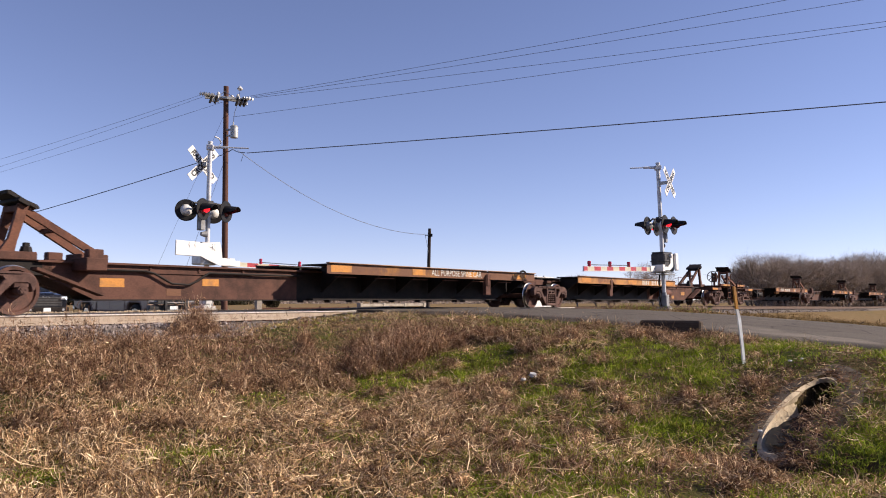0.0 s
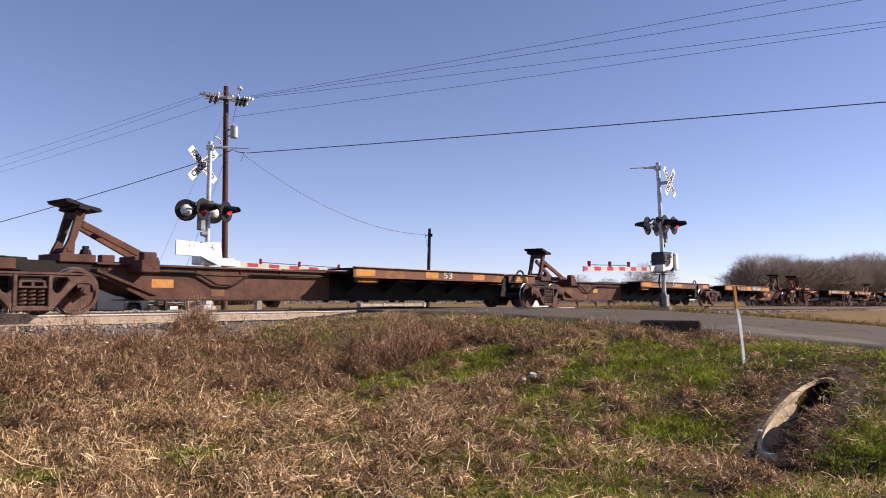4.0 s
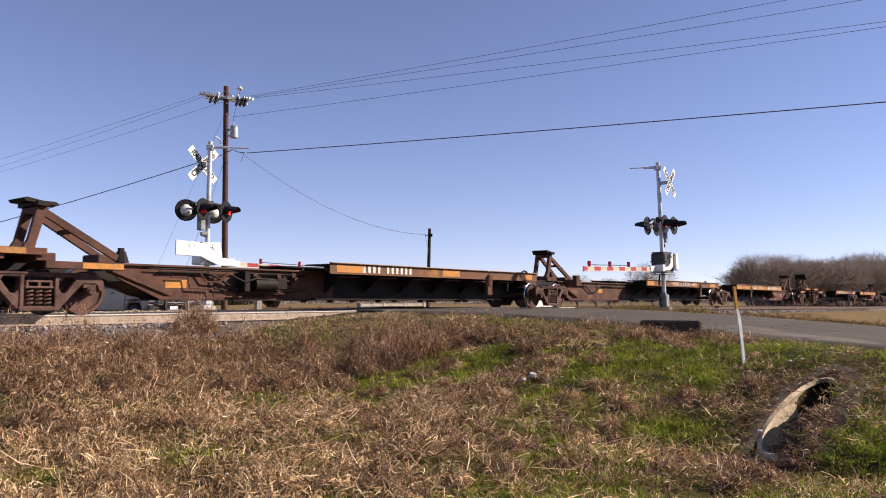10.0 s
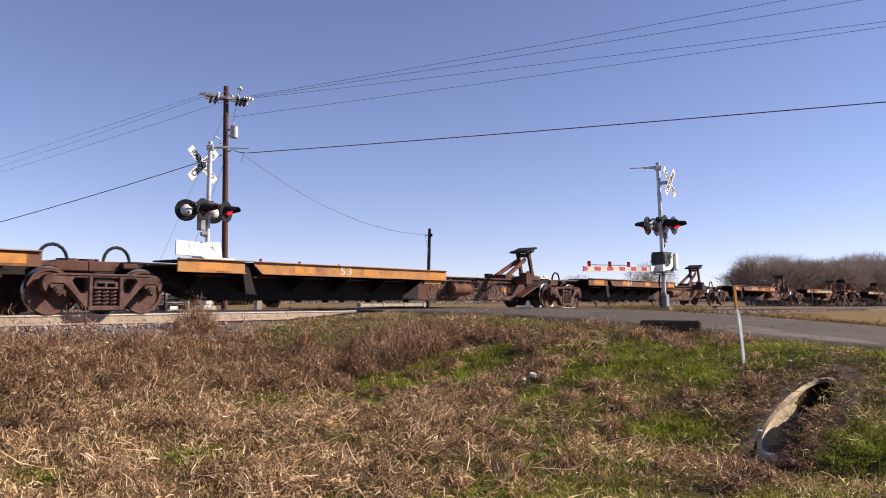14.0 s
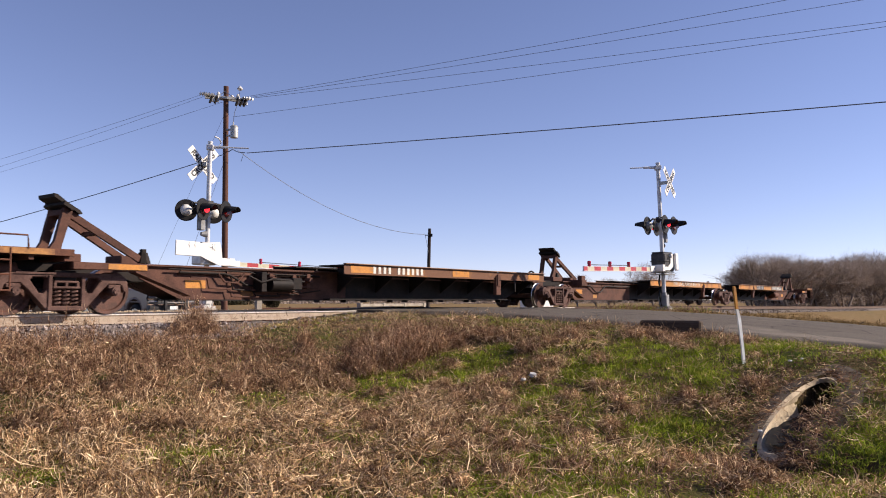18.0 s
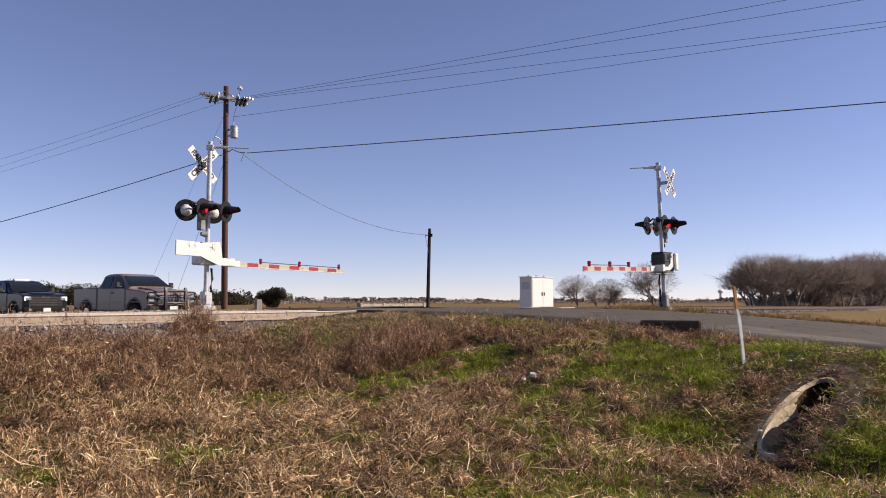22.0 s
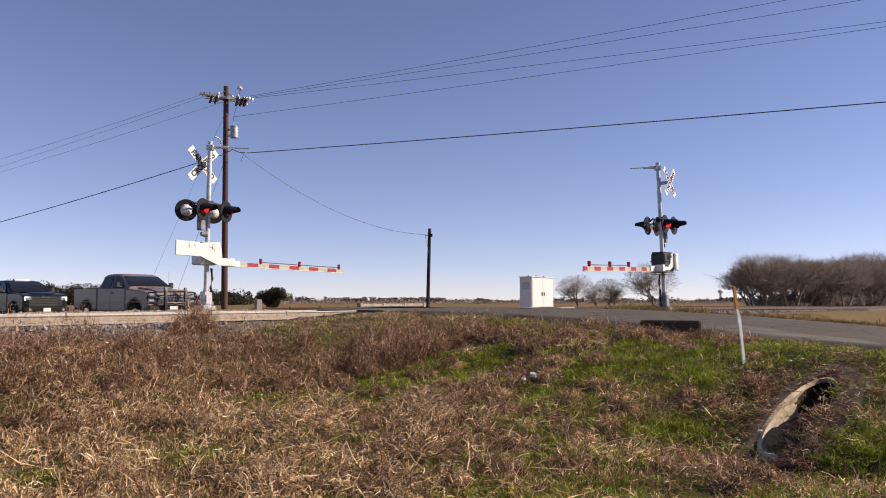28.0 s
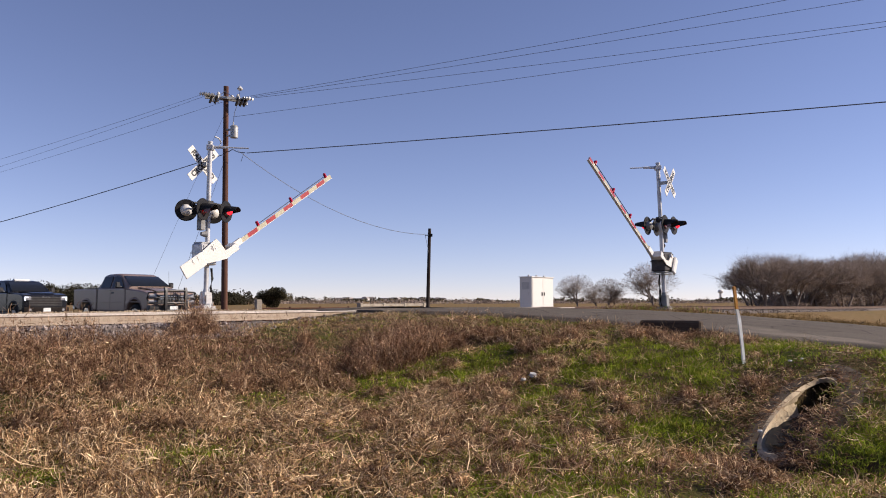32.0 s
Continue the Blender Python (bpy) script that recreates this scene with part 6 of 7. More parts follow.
        part("running_board", bm, BLACK_PAINT, car)
        bm = B()
        box(bm, tail + 0.1, -0.5, s * 0.985 - 0.004, s * 0.985 + 0.012, 0.86, 0.9, 0.004)
        part("rubbing_strip", bm, paint, car)
        for x in (-2.72, -3.66):
            bm = B()
            box(bm, x - 0.007, x + 0.007, s * 0.985 - 0.004, s * 0.985 + 0.003, 0.6, 1.36)
            part("door_seam", bm, BLACK_PAINT, car)
        bm = B()
        box(bm, -2.64, -2.44, s * 0.985 - 0.01, s * 0.985 + 0.03, 1.2, 1.26, 0.01)
        part("door_handle", bm, BLACK_PAINT, car)
    bm = B()
    box(bm, 0.062, 0.072, -0.16, 0.16, 0.56, 0.72)
    part("number_plate", bm, PLATE_WHITE, car)
    if guard:
        bm = B()
        for zz in (0.56, 0.84, 1.30):
            tube(bm, [(0.17, -0.42, zz), (0.17, 0.42, zz)], 0.04, 8)
        for k in range(5):
            tube(bm, [(0.16, -0.26 + 0.13 * k, 0.86), (0.16, -0.26 + 0.13 * k + 0.04 * (2 - k), 1.28)], 0.014, 6)
        for s in (-1, 1):
            tube(bm, [(0.17, s * 0.42, 1.26), (0.14, s * 0.8, 1.24), (-0.05, s * 0.99, 1.22), (-0.12, s * 1.0, 1.0), (-0.05, s * 0.99, 0.84), (0.12, s * 0.8, 0.82), (0.17, s * 0.42, 0.82)], 0.032, 6)
            tube(bm, [(0.17, s * 0.42, 1.04), (0.13, s * 0.8, 1.03), (-0.08, s * 0.99, 1.02)], 0.028, 6)
        frame_part = part("grille_guard", bm, BLACK_PAINT, car, "black tubular grille guard")
        for s in (-1, 1):
            bm = B()
            prism(bm, [(0.06, 0.42), (0.16, 0.42), (0.23, 0.6), (0.23, 1.30), (0.18, 1.42), (0.1, 1.42), (0.13, 1.2), (0.12, 0.6)], s * 0.42 - 0.045, s * 0.42 + 0.045)
            part("upright", bm, BLACK_PAINT, frame_part)
        bm = B()
        tube(bm, [(-1.62, 0.85, 1.42), (-1.72, 0.9, 2.1)], 0.006, 5)
        part("aerial", bm, BLACK_PAINT, car)
    else:
        bm = B()
        slab(bm, [(-2.7, 1.975), (-2.66, 2.05), (-2.5, 2.05), (-2.44, 1.975)], 0.34, 0.015)
        part("roof_light_bar", bm, PLATE_WHITE, car)
        for k in (-1, 0, 1):
            bm = B()
            box(bm, -0.1, -0.06, k * 0.13 - 0.035, k * 0.13 + 0.035, nose - 0.05, nose - 0.02, 0.004)
            part("marker_light", bm, HEADLAMP, grille)
    return car


RUN_LIGHT = glow_material("running_light_white", (0.85, 0.88, 1.0), 1.6)
GREY_PAINT = car_paint("grey_car_paint", (0.235, 0.165, 0.134))
NAVY_PAINT = car_paint("dark_car_paint", (0.0045, 0.0045, 0.007))
pickup_truck(plan_pose(16.7, 25.7, -0.68, -90), GREY_PAINT, "dusty grey pickup truck with a black grille guard", True)
pickup_truck(plan_pose(16.35, 34.9, -0.80, -90), NAVY_PAINT, "dark blue pickup truck waiting on the road", False)


# ---- vegetation ----
def unit(v):
    return v / np.maximum(np.linalg.norm(v, axis=1, keepdims=True), 1e-6)


def tangle(name, rng, clumps, mat):
    """Kinked stalks and blades as one mesh. Each clump: x, y, z, radius, height, count, rise, spread, shortest, longest, half width, droop."""
    r = np.repeat(np.array(clumps)[:, [0, 1, 2, 3, 4, 6, 7, 8, 9, 10, 11]], np.array(clumps)[:, 5].astype(int), axis=0)
    n = len(r)
    q, t = np.sqrt(rng.rand(n)), rng.rand(n) * 6.283
    lift = r[:, 4] * (1 - 0.75 * q ** 2) * rng.rand(n) ** 1.15
    p0 = np.stack([r[:, 0] + r[:, 3] * q * np.cos(t), r[:, 1] + r[:, 3] * q * np.sin(t), r[:, 2] + lift], axis=1)
    az = np.where(rng.rand(n) < 0.5, t, rng.rand(n) * 6.283) + rng.randn(n) * 0.5
    el = r[:, 5] + r[:, 6] * rng.randn(n)
    d1 = np.stack([np.cos(az) * np.cos(el), np.sin(az) * np.cos(el), np.sin(el)], axis=1)
    d2 = unit(d1 + 0.55 * rng.randn(n, 3) + np.stack([0 * el, 0 * el, -r[:, 10] * np.abs(rng.randn(n))], axis=1))
    d3 = unit(d2 + 0.35 * rng.randn(n, 3) + np.stack([0 * el, 0 * el, -0.6 * r[:, 10] * np.abs(rng.randn(n))], axis=1))
    long = (r[:, 7] + (r[:, 8] - r[:, 7]) * rng.rand(n) ** 1.6)[:, None]
    side = unit(np.cross(d1, rng.randn(n, 3))) * (r[:, 9] * (0.55 + 0.9 * rng.rand(n)))[:, None]
    p1 = p0 + d1 * long * 0.4
    p2 = p1 + d2 * long * 0.35
    p3 = p2 + d3 * long * 0.25
    out = np.stack([p0 + side * 0.8, p0 - side * 0.8, p1 - side, p1 + side, p2 - side * 0.7, p2 + side * 0.7, p3], axis=1)
    me = bpy.data.meshes.new(name)
    me.vertices.add(n * 7)
    me.vertices.foreach_set("co", out.ravel())
    idx = np.arange(n)[:, None] * 7
    loops = (idx + np.array([[0, 1, 2, 3, 3, 2, 4, 5, 5, 4, 6]])).ravel()
    me.loops.add(n * 11)
    me.loops.foreach_set("vertex_index", loops)
    me.polygons.add(n * 3)
    me.polygons.foreach_set("loop_start", (np.arange(n)[:, None] * 11 + np.array([[0, 4, 8]])).ravel())
    me.update(calc_edges=True)
    me.validate()
    me.materials.append(mat)
    return new(name, me)


def blade_material(name, stops, rough=0.7, through=0.25):
    m, n, l, b = material(name)
    g = n.new("ShaderNodeNewGeometry")
    col = ramp(n, l, g.outputs["Random Per Island"], stops)
    v = coords(n, l)
    patch = noise_node(n, l, v, 1.1, 5, 0.6)
    col = mix(n, l, 0.8, col, ramp(n, l, patch, [(0.3, (0.6, 0.57, 0.54)), (0.62, (1.2, 1.18, 1.15))]), "MULTIPLY")
    # noise paints shadowed gaps and bright tufts into the blade colour
    clump = noise_node(n, l, v, 5.5, 3, 0.6)
    col = mix(n, l, 0.9, col, ramp(n, l, clump, [(0.34, (0.32, 0.26, 0.22)), (0.48, (0.95, 0.92, 0.88)), (0.66, (1.55, 1.5, 1.42))]), "MULTIPLY")
    l.new(col, b.inputs["Base Color"])
    b.inputs["Roughness"].default_value = rough
    b.inputs["Specular IOR Level"].default_value = 0.12
    tr = n.new("ShaderNodeBsdfTranslucent")
    l.new(col, tr.inputs["Color"])
    ms = n.new("ShaderNodeMixShader")
    ms.inputs[0].default_value = through
    l.new(b.outputs[0], ms.inputs[1])
    l.new(tr.outputs[0], ms.inputs[2])
    l.new(ms.outputs[0], n["Material Output"].inputs["Surface"])
    return m


STRAW = blade_material("bleached_straw", [(0.0, (0.085, 0.046, 0.024)), (0.35, (0.3, 0.182, 0.092)), (0.7, (0.59, 0.415, 0.24)), (1.0, (0.93, 0.75, 0.5))], 0.6, 0.14)
WEED = blade_material("brown_weed", [(0.0, (0.08, 0.04, 0.026)), (0.5, (0.23, 0.128, 0.074)), (0.85, (0.42, 0.268, 0.168)), (1.0, (0.76, 0.58, 0.4))], 0.6, 0.12)
GREEN = blade_material("green_grass", [(0.0, (0.07, 0.1, 0.008)), (0.45, (0.18, 0.255, 0.018)), (0.8, (0.32, 0.4, 0.035)), (1.0, (0.48, 0.45, 0.1))], through=0.3)
FAR_GRASS = blade_material("tan_verge_grass", [(0.0, (0.09, 0.06, 0.024)), (0.5, (0.23, 0.15, 0.066)), (1.0, (0.38, 0.27, 0.13))])


LUSH = ((-1.31, 12.46, 0.45), (-0.88, 12.80, 0.50), (-0.42, 13.09, 0.55), (0.06, 13.58, 0.50), (0.65, 13.38, 0.50), (0.33, 12.71, 0.45), (-2.47, 10.80, 0.40), (1.17, 13.79, 0.35), (1.11, 15.75, 0.50), (1.34, 11.08, 0.50), (-3.61, 6.90, 0.50), (-2.55, 7.74, 0.35), (2.41, 11.94, 0.70), (2.95, 12.39, 0.70), (3.37, 12.94, 0.70), (3.91, 12.01, 0.60), (3.59, 10.78, 0.60), (5.47, 11.06, 0.90), (5.80, 10.64, 0.90), (5.25, 11.66, 0.60), (4.07, 7.84, 0.60), (3.59, 7.57, 0.60), (3.17, 8.81, 0.50), (2.67, 9.26, 0.50))


def lush(x, y):
    """Patches where only fresh green grass grows, 0 to 1."""
    return max(1 - smooth(0.55 * r, 1.25 * r, math.hypot(x - px, (y - py) * 0.8)) for px, py, r in LUSH)


def greenness(x, y, a, c):
    """How green the sward is, 0 to 1: dry on the side of the line, greener towards the road and the culvert."""
    k = x / max(y, 1.0)
    g = 0.08 + 0.5 * smooth(-0.25, 0.25, k)
    g += 0.5 * smooth(0.36, 0.5, k) * smooth(8.5, 10.5, y)
    g += 0.85 * noise.noise(Vector((x * 0.45, y * 0.45, 5.0)))
    g += 0.5 * noise.noise(Vector((x * 1.3, y * 1.3, 9.0)))
    g += 0.75 * lush(x, y)
    g -= 0.5 * smooth(8.6, 10.5, c)
    g += 0.42 * (1 - smooth(5.2, 7.6, y)) + 0.16 * smooth(-0.05, 0.12, k)
    return min(1.0, max(0.0, g))


def near_pipe(a, c, grow):
    x, y, rim = pipe_place(a, c)
    return rim < 1.0 + grow


def scatter():
    rng = np.random.RandomState(11)
    straw, weed, green = [], [], []
    made = 0
    while made < 20000:
        y = 3.6 + 17.5 * rng.rand() ** 1.25
        x = (rng.rand() * 2 - 1) * (0.64 * y + 0.8)
        a, c = to_plan(x, y)
        if a > ROAD_A0 - 0.25 - 0.3 * rng.rand() or c > 12.45 - 0.5 * rng.rand():
            continue
        qx, qy, rim = pipe_place(a, c)
        if rim < 1.35 or (rim < 3.0 and rng.rand() < 0.85):
            continue
        made += 1
        z = surface_z(a, c) - 0.015
        if 9.1 < a < 14.0 and c > 9.9 + 0.25 * math.sin(a * 3.0) and rng.rand() < 0.93:
            short = rng.rand()
            (green if short < 0.22 else straw).append((x, y, z, 0.2, 0.02, rng.randint(14, 24), 0.7, 0.45, 0.03, 0.09, 0.003, 0.4))
            continue
        g = greenness(x, y, a, c)
        bank = smooth(7.6, 10.8, c) * (1 - smooth(9.5, 13.0, a))
        tuft = smooth(0.3, 0.78, 0.5 + 0.75 * noise.noise(Vector((x * 1.5, y * 1.5, 2.0))) + 0.25 * noise.noise(Vector((x * 3.7, y * 3.7, 7.0))))
        if rng.rand() < 0.15 + 0.85 * g:
            green.append((x, y, z, 0.20, 0.02, rng.randint(14, 26) + int(18 * lush(x, y)), 0.95, 0.4, 0.035, 0.10 + 0.07 * tuft * g, 0.0029, 0.5))
        if rng.rand() > max(g * (0.72 if tuft < 0.6 else 0.45), 0.9 * lush(x, y)):
            if rng.rand() < 0.22 + 0.62 * bank:
                weed.append((x, y, z, 0.12 + 0.1 * rng.rand(), 0.02 + (0.12 + 0.42 * bank) * (0.12 + 1.1 * tuft), rng.randint(12, 28), 0.45 + 0.35 * bank, 0.6, 0.04, 0.14 + 0.09 * bank, 0.0031, 0.4))
            else:
                straw.append((x, y, z, 0.12 + 0.13 * rng.rand(), 0.015 + 0.30 * tuft ** 1.3 * (1 - 0.6 * g), rng.randint(10, 24), 0.32 + 0.35 * smooth(-0.1, -0.35, x / y), 0.48, 0.05, 0.17 + 0.12 * tuft, 0.0034, 0.55))
    for q in range(420):
        a, c = 9.0 + 5.3 * rng.rand(), 12.1 + 0.75 * rng.rand()
        p = place(a, c)
        z = max(surface_z(a, c), -0.24 - 0.71 * max(0.0, TRACK_C - 1.75 - c)) - 0.015
        (green if rng.rand() < 0.2 else straw if rng.rand() < 0.7 else weed).append((p.x, p.y, z, 0.18, 0.03, 18, 0.7, 0.45, 0.03, 0.10, 0.003, 0.4))
    # low dead tufts all over the green sward
    tufts = []
    for q in range(105):
        y = 6.5 + 8.5 * rng.rand()
        tufts.append((y * (-0.12 + 0.56 * rng.rand()), y, 0.1 + 0.16 * rng.rand(), 0.07 + 0.12 * rng.rand()))
    # tall sprays along the ballast's foot and on the road's bank
    for (ca, cc, n, sp, h0, h1) in ((8.55, 12.45, 110, 0.42, 0.4, 1.0), (10.2, 10.0, 60, 0.25, 0.35, 0.7), (12.4, 8.6, 160, 1.0, 0.2, 0.45), (12.6, 7.2, 160, 0.9, 0.2, 0.45), (10.3, 9.7, 220, 0.8, 0.25, 0.55), (5.2, 11.6, 240, 1.0, 0.3, 0.55), (2.0, 11.4, 220, 1.2, 0.3, 0.55), (7.0, 11.5, 200, 0.9, 0.3, 0.55), (13.2, 6.0, 120, 0.7, 0.15, 0.35), (9.1, 3.9, 60, 0.35, 0.15, 0.35), (6.4, 2.9, 60, 0.4, 0.12, 0.35), (12.2, 9.2, 90, 0.5, 0.3, 0.55)):
        for q in range(int(n * 0.4)):
            a, c = ca + rng.randn() * sp * 0.55, cc + rng.randn() * sp * 0.45
            if a > ROAD_A0 - 0.3:
                continue
            p = place(a, c)
            h = h0 + (h1 - h0) * rng.rand() ** 1.6
            z = surface_z(a, c) - 0.02
            weed.append((p.x, p.y, z, 0.03, 0.02, 3, 1.25, 0.2, h * 0.7, h, 0.0022, 0.12))
            weed.append((p.x, p.y, z + h * 0.2, 0.07 + 0.06 * rng.rand(), h * 0.75, 16, 0.6, 0.6, 0.03, 0.12, 0.0021, 0.2))
    # single bunches of tall dead weeds: place, height, radius
    def bunches(rows, straw_share):
        for x, y, h, r in rows:
            for q in range(int(26 + 150 * r)):
                t, rr = rng.rand() * 6.283, r * math.sqrt(rng.rand())
                xx, yy = x + rr * math.cos(t), y + rr * math.sin(t)
                a, c = to_plan(xx, yy)
                if a > ROAD_A0 - 0.3 or near_pipe(a, c, 0.2):
                    continue
                z = surface_z(a, c) - 0.02
                hh = h * (0.55 + 0.5 * rng.rand()) * (1 - 0.35 * (rr / r) ** 2)
                weed.append((xx, yy, z, 0.03, 0.02, 3, 1.25, 0.22, hh * 0.75, hh * 1.08, 0.003, 0.15))
                (weed if rng.rand() > straw_share else straw).append((xx, yy, z + hh * 0.08, 0.09, hh * 0.9, 13, 0.35, 0.6, 0.05, 0.17, 0.0035, 0.45))

    bunches(((-1.52, 13.05, 0.61, 0.19), (-1.28, 12.87, 0.79, 0.24), (-1.10, 13.25, 0.91, 0.27), (-0.82, 13.41, 0.96, 0.28), (-0.59, 13.68, 0.91, 0.25), (-0.40, 13.94, 0.82, 0.26), (-0.20, 14.15, 0.73, 0.26), (0.04, 14.43, 0.63, 0.27), (-0.98, 14.25, 0.73, 0.31), (-1.28, 14.08, 0.52, 0.26), (-0.74, 14.75, 0.60, 0.38), (-0.37, 14.88, 0.54, 0.38), (0.33, 14.60, 0.54, 0.27), (-2.39, 13.66, 0.68, 0.14)), 0.15)
    bunches(((-2.08, 12.71, 0.61, 0.23), (-1.75, 12.08, 0.58, 0.22), (-2.19, 11.84, 0.54, 0.24), (-2.41, 11.66, 0.52, 0.24), (-2.84, 11.67, 0.56, 0.26), (-2.98, 11.21, 0.50, 0.25), (-1.54, 12.16, 0.36, 0.18), (-4.06, 10.11, 0.67, 0.26), (-4.25, 10.24, 0.64, 0.19), (-4.02, 10.42, 0.60, 0.19), (-4.89, 9.80, 0.56, 0.29), (-5.19, 9.58, 0.60, 0.28), (-5.02, 10.85, 0.48, 0.32), (-4.11, 11.63, 0.47, 0.34), (-5.87, 10.52, 0.39, 0.23), (-4.49, 8.53, 0.44, 0.25), (-3.89, 8.58, 0.44, 0.28), (-3.24, 9.02, 0.40, 0.27)), 0.5)
    bunches(((0.66, 14.78, 0.39, 0.22), (0.90, 14.62, 0.41, 0.22), (1.22, 14.40, 0.37, 0.23), (1.50, 13.57, 0.34, 0.25), (1.92, 13.74, 0.34, 0.25), (2.43, 14.04, 0.31, 0.26), (0.15, 13.19, 0.21, 0.21), (-0.36, 12.79, 0.24, 0.24), (0.06, 13.42, 0.15, 0.15), (0.64, 11.64, 0.23, 0.30), (0.30, 11.42, 0.25, 0.29), (1.10, 12.45, 0.20, 0.28), (-0.45, 11.44, 0.19, 0.25), (1.79, 12.52, 0.23, 0.28), (2.53, 12.55, 0.23, 0.23), (3.19, 10.15, 0.41, 0.10), (1.18, 7.22, 0.19, 0.21), (0.66, 7.90, 0.20, 0.23), (2.38, 11.01, 0.20, 0.24), (4.07, 10.22, 0.30, 0.17), (-1.03, 9.84, 0.22, 0.25), (-1.29, 7.94, 0.20, 0.23)), 0.4)
    bunches(((3.46, 13.86, 0.24, 0.25), (3.70, 13.82, 0.24, 0.25), (3.99, 13.76, 0.24, 0.25), (4.23, 13.74, 0.20, 0.25), (4.54, 13.74, 0.20, 0.25), (4.84, 13.74, 0.20, 0.25)), 0.3)
    bunches(((-4.65, 14.45, 1.05, 0.16), (-4.5, 14.6, 0.8, 0.22), (-4.8, 14.4, 0.7, 0.2), (-2.48, 13.8, 1.0, 0.12), (-4.62, 14.5, 1.1, 0.1)), 0.0)
    bunches([t for t in tufts if lush(t[0], t[1]) < 0.5], 0.65)
    # loose stalks lying about
    for q in range(420):
        y = 4.0 + 8.0 * rng.rand()
        x = (rng.rand() * 1.5 - 1) * 0.62 * y
        a, c = to_plan(x, y)
        if c > 12.0 or a > ROAD_A0 - 0.5 or near_pipe(a, c, 0.5):
            continue
        straw.append((x, y, surface_z(a, c) + 0.05, 0.1, 0.08, 2, 0.12, 0.25, 0.25, 0.7, 0.0034, 0.08))
    # dead stalks and leaves round the culvert
    for q in range(520):
        t = rng.rand() * 6.283
        rr = 1.5 + 2.2 * rng.rand() ** 1.5
        lx, ly = MITRE / 2 + (MITRE / 2) * rr * 0.75 * math.cos(t), PIPE_R * rr * math.sin(t)
        p = plan_pose(PIPE[0], PIPE[1], 0, PIPE[3]) @ Vector((lx, ly, 0))
        a, c = to_plan(p.x, p.y)
        if near_pipe(a, c, 0.02):
            continue
        (weed if rng.rand() < 0.75 else straw).append((p.x, p.y, surface_z(a, c) + 0.01, 0.12, 0.05, 12, 0.1, 0.3, 0.04, 0.2, 0.0028, 0.2))
    # stalks fallen over the foot of its mouth
    for q in range(260):
        lx, ly = -0.25 + 1.6 * rng.rand() ** 1.3, -0.52 + 0.5 * rng.rand()
        p = plan_pose(PIPE[0], PIPE[1], 0, PIPE[3]) @ Vector((lx, ly, 0))
        z = PIPE[2] + (PIPE_R + PIPE_WALL) * (-1 + 2 * max(lx, -0.2) / MITRE)
        (weed if rng.rand() < 0.8 else straw).append((p.x, p.y, z + 0.02 + 0.15 * max(0.0, 1 - ((ly + 0.31) / 0.2) ** 2) * max(0.0, 1 - (lx - 0.6) ** 2), 0.08, 0.05, 8, 0.25, 0.35, 0.04, 0.17, 0.0026, 0.2))
    # brown verge beyond the road
    verge = []
    for q in range(3200):
        a = ROAD_A1 + 0.3 + 30 * rng.rand() ** 1.5
        c = -2 + 13.5 * rng.rand()
        p = place(a, c)
        verge.append((p.x, p.y, ground_z(a, c) - 0.01, 0.35, 0.06, 12, 0.5, 0.4, 0.08, 0.26, 0.007, 0.3))
    for q in range(520):
        a = ROAD_A1 + 0.6 + 5.5 * rng.rand()
        c = 8.4 + 3.4 * rng.rand()
        p = place(a, c)
        (weed if rng.rand() < 0.7 else green).append((p.x, p.y, ground_z(a, c) - 0.01, 0.15, 0.2, 16, 0.8, 0.5, 0.06, 0.25, 0.004, 0.2))
    for name, rows, mat, label, cat in (("dry_grass", straw, STRAW, "bleached dry grass stalks, bent and tangled", "dry grass"), ("brown_weeds", weed, WEED, "tall dead brown weeds", "weeds"), ("green_grass", green, GREEN, "short fresh green grass", "grass"), ("verge_grass", verge, FAR_GRASS, "tan dry grass beyond the road", "dry grass")):
        tagged(tangle(name, rng, rows, mat), label, cat, kind="stuff")


scatter()


def stones(name, count, spot, size, mat, label, seed):
    """Loose angular stones on a bed, joined as one stuff object."""
    rng = random.Random(seed)
    shape = [Vector(v) for v in ((1, 0, 0), (-1, 0, 0), (0, 1, 0), (0, -1, 0), (0, 0, 1), (0, 0, -1))]
    tri = [(0, 2, 4), (2, 1, 4), (1, 3, 4), (3, 0, 4), (2, 0, 5), (1, 2, 5), (3, 1, 5), (0, 3, 5)]
    verts, faces = [], []
    for i in range(count):
        p = spot(rng)
        q = Euler((rng.random() * 6, rng.random() * 6, rng.random() * 6)).to_matrix()
        s = size * (0.5 + rng.random())
        b = len(verts)
        for v in shape:
            w = q @ Vector((v.x * s * rng.uniform(0.7, 1.3), v.y * s * rng.uniform(0.6, 1.1), v.z * s * rng.uniform(0.5, 1.0)))
            verts.append((p.x + w.x, p.y + w.y, p.z + w.z))
        faces += [(b + x, b + y, b + z) for x, y, z in tri]
    tagged(sheet(name, verts, faces, mat, False), label, "stones", kind="stuff")


BALLAST_PALE = stone_material("pale_ballast_stone", (0.12, 0.092, 0.08), (0.46, 0.39, 0.35))


def near_shoulder(rng):
    a = rng.uniform(-8, 9.6 if rng.random() < 0.93 else 14.2)
    c = rng.uniform(11.9, 13.5)
    z = -0.25 - 0.71 * max(0, (TRACK_C - 1.75 - c)) if c < TRACK_C - 1.75 else -0.22
    return place(a, c, max(z, surface_z(a, c)))


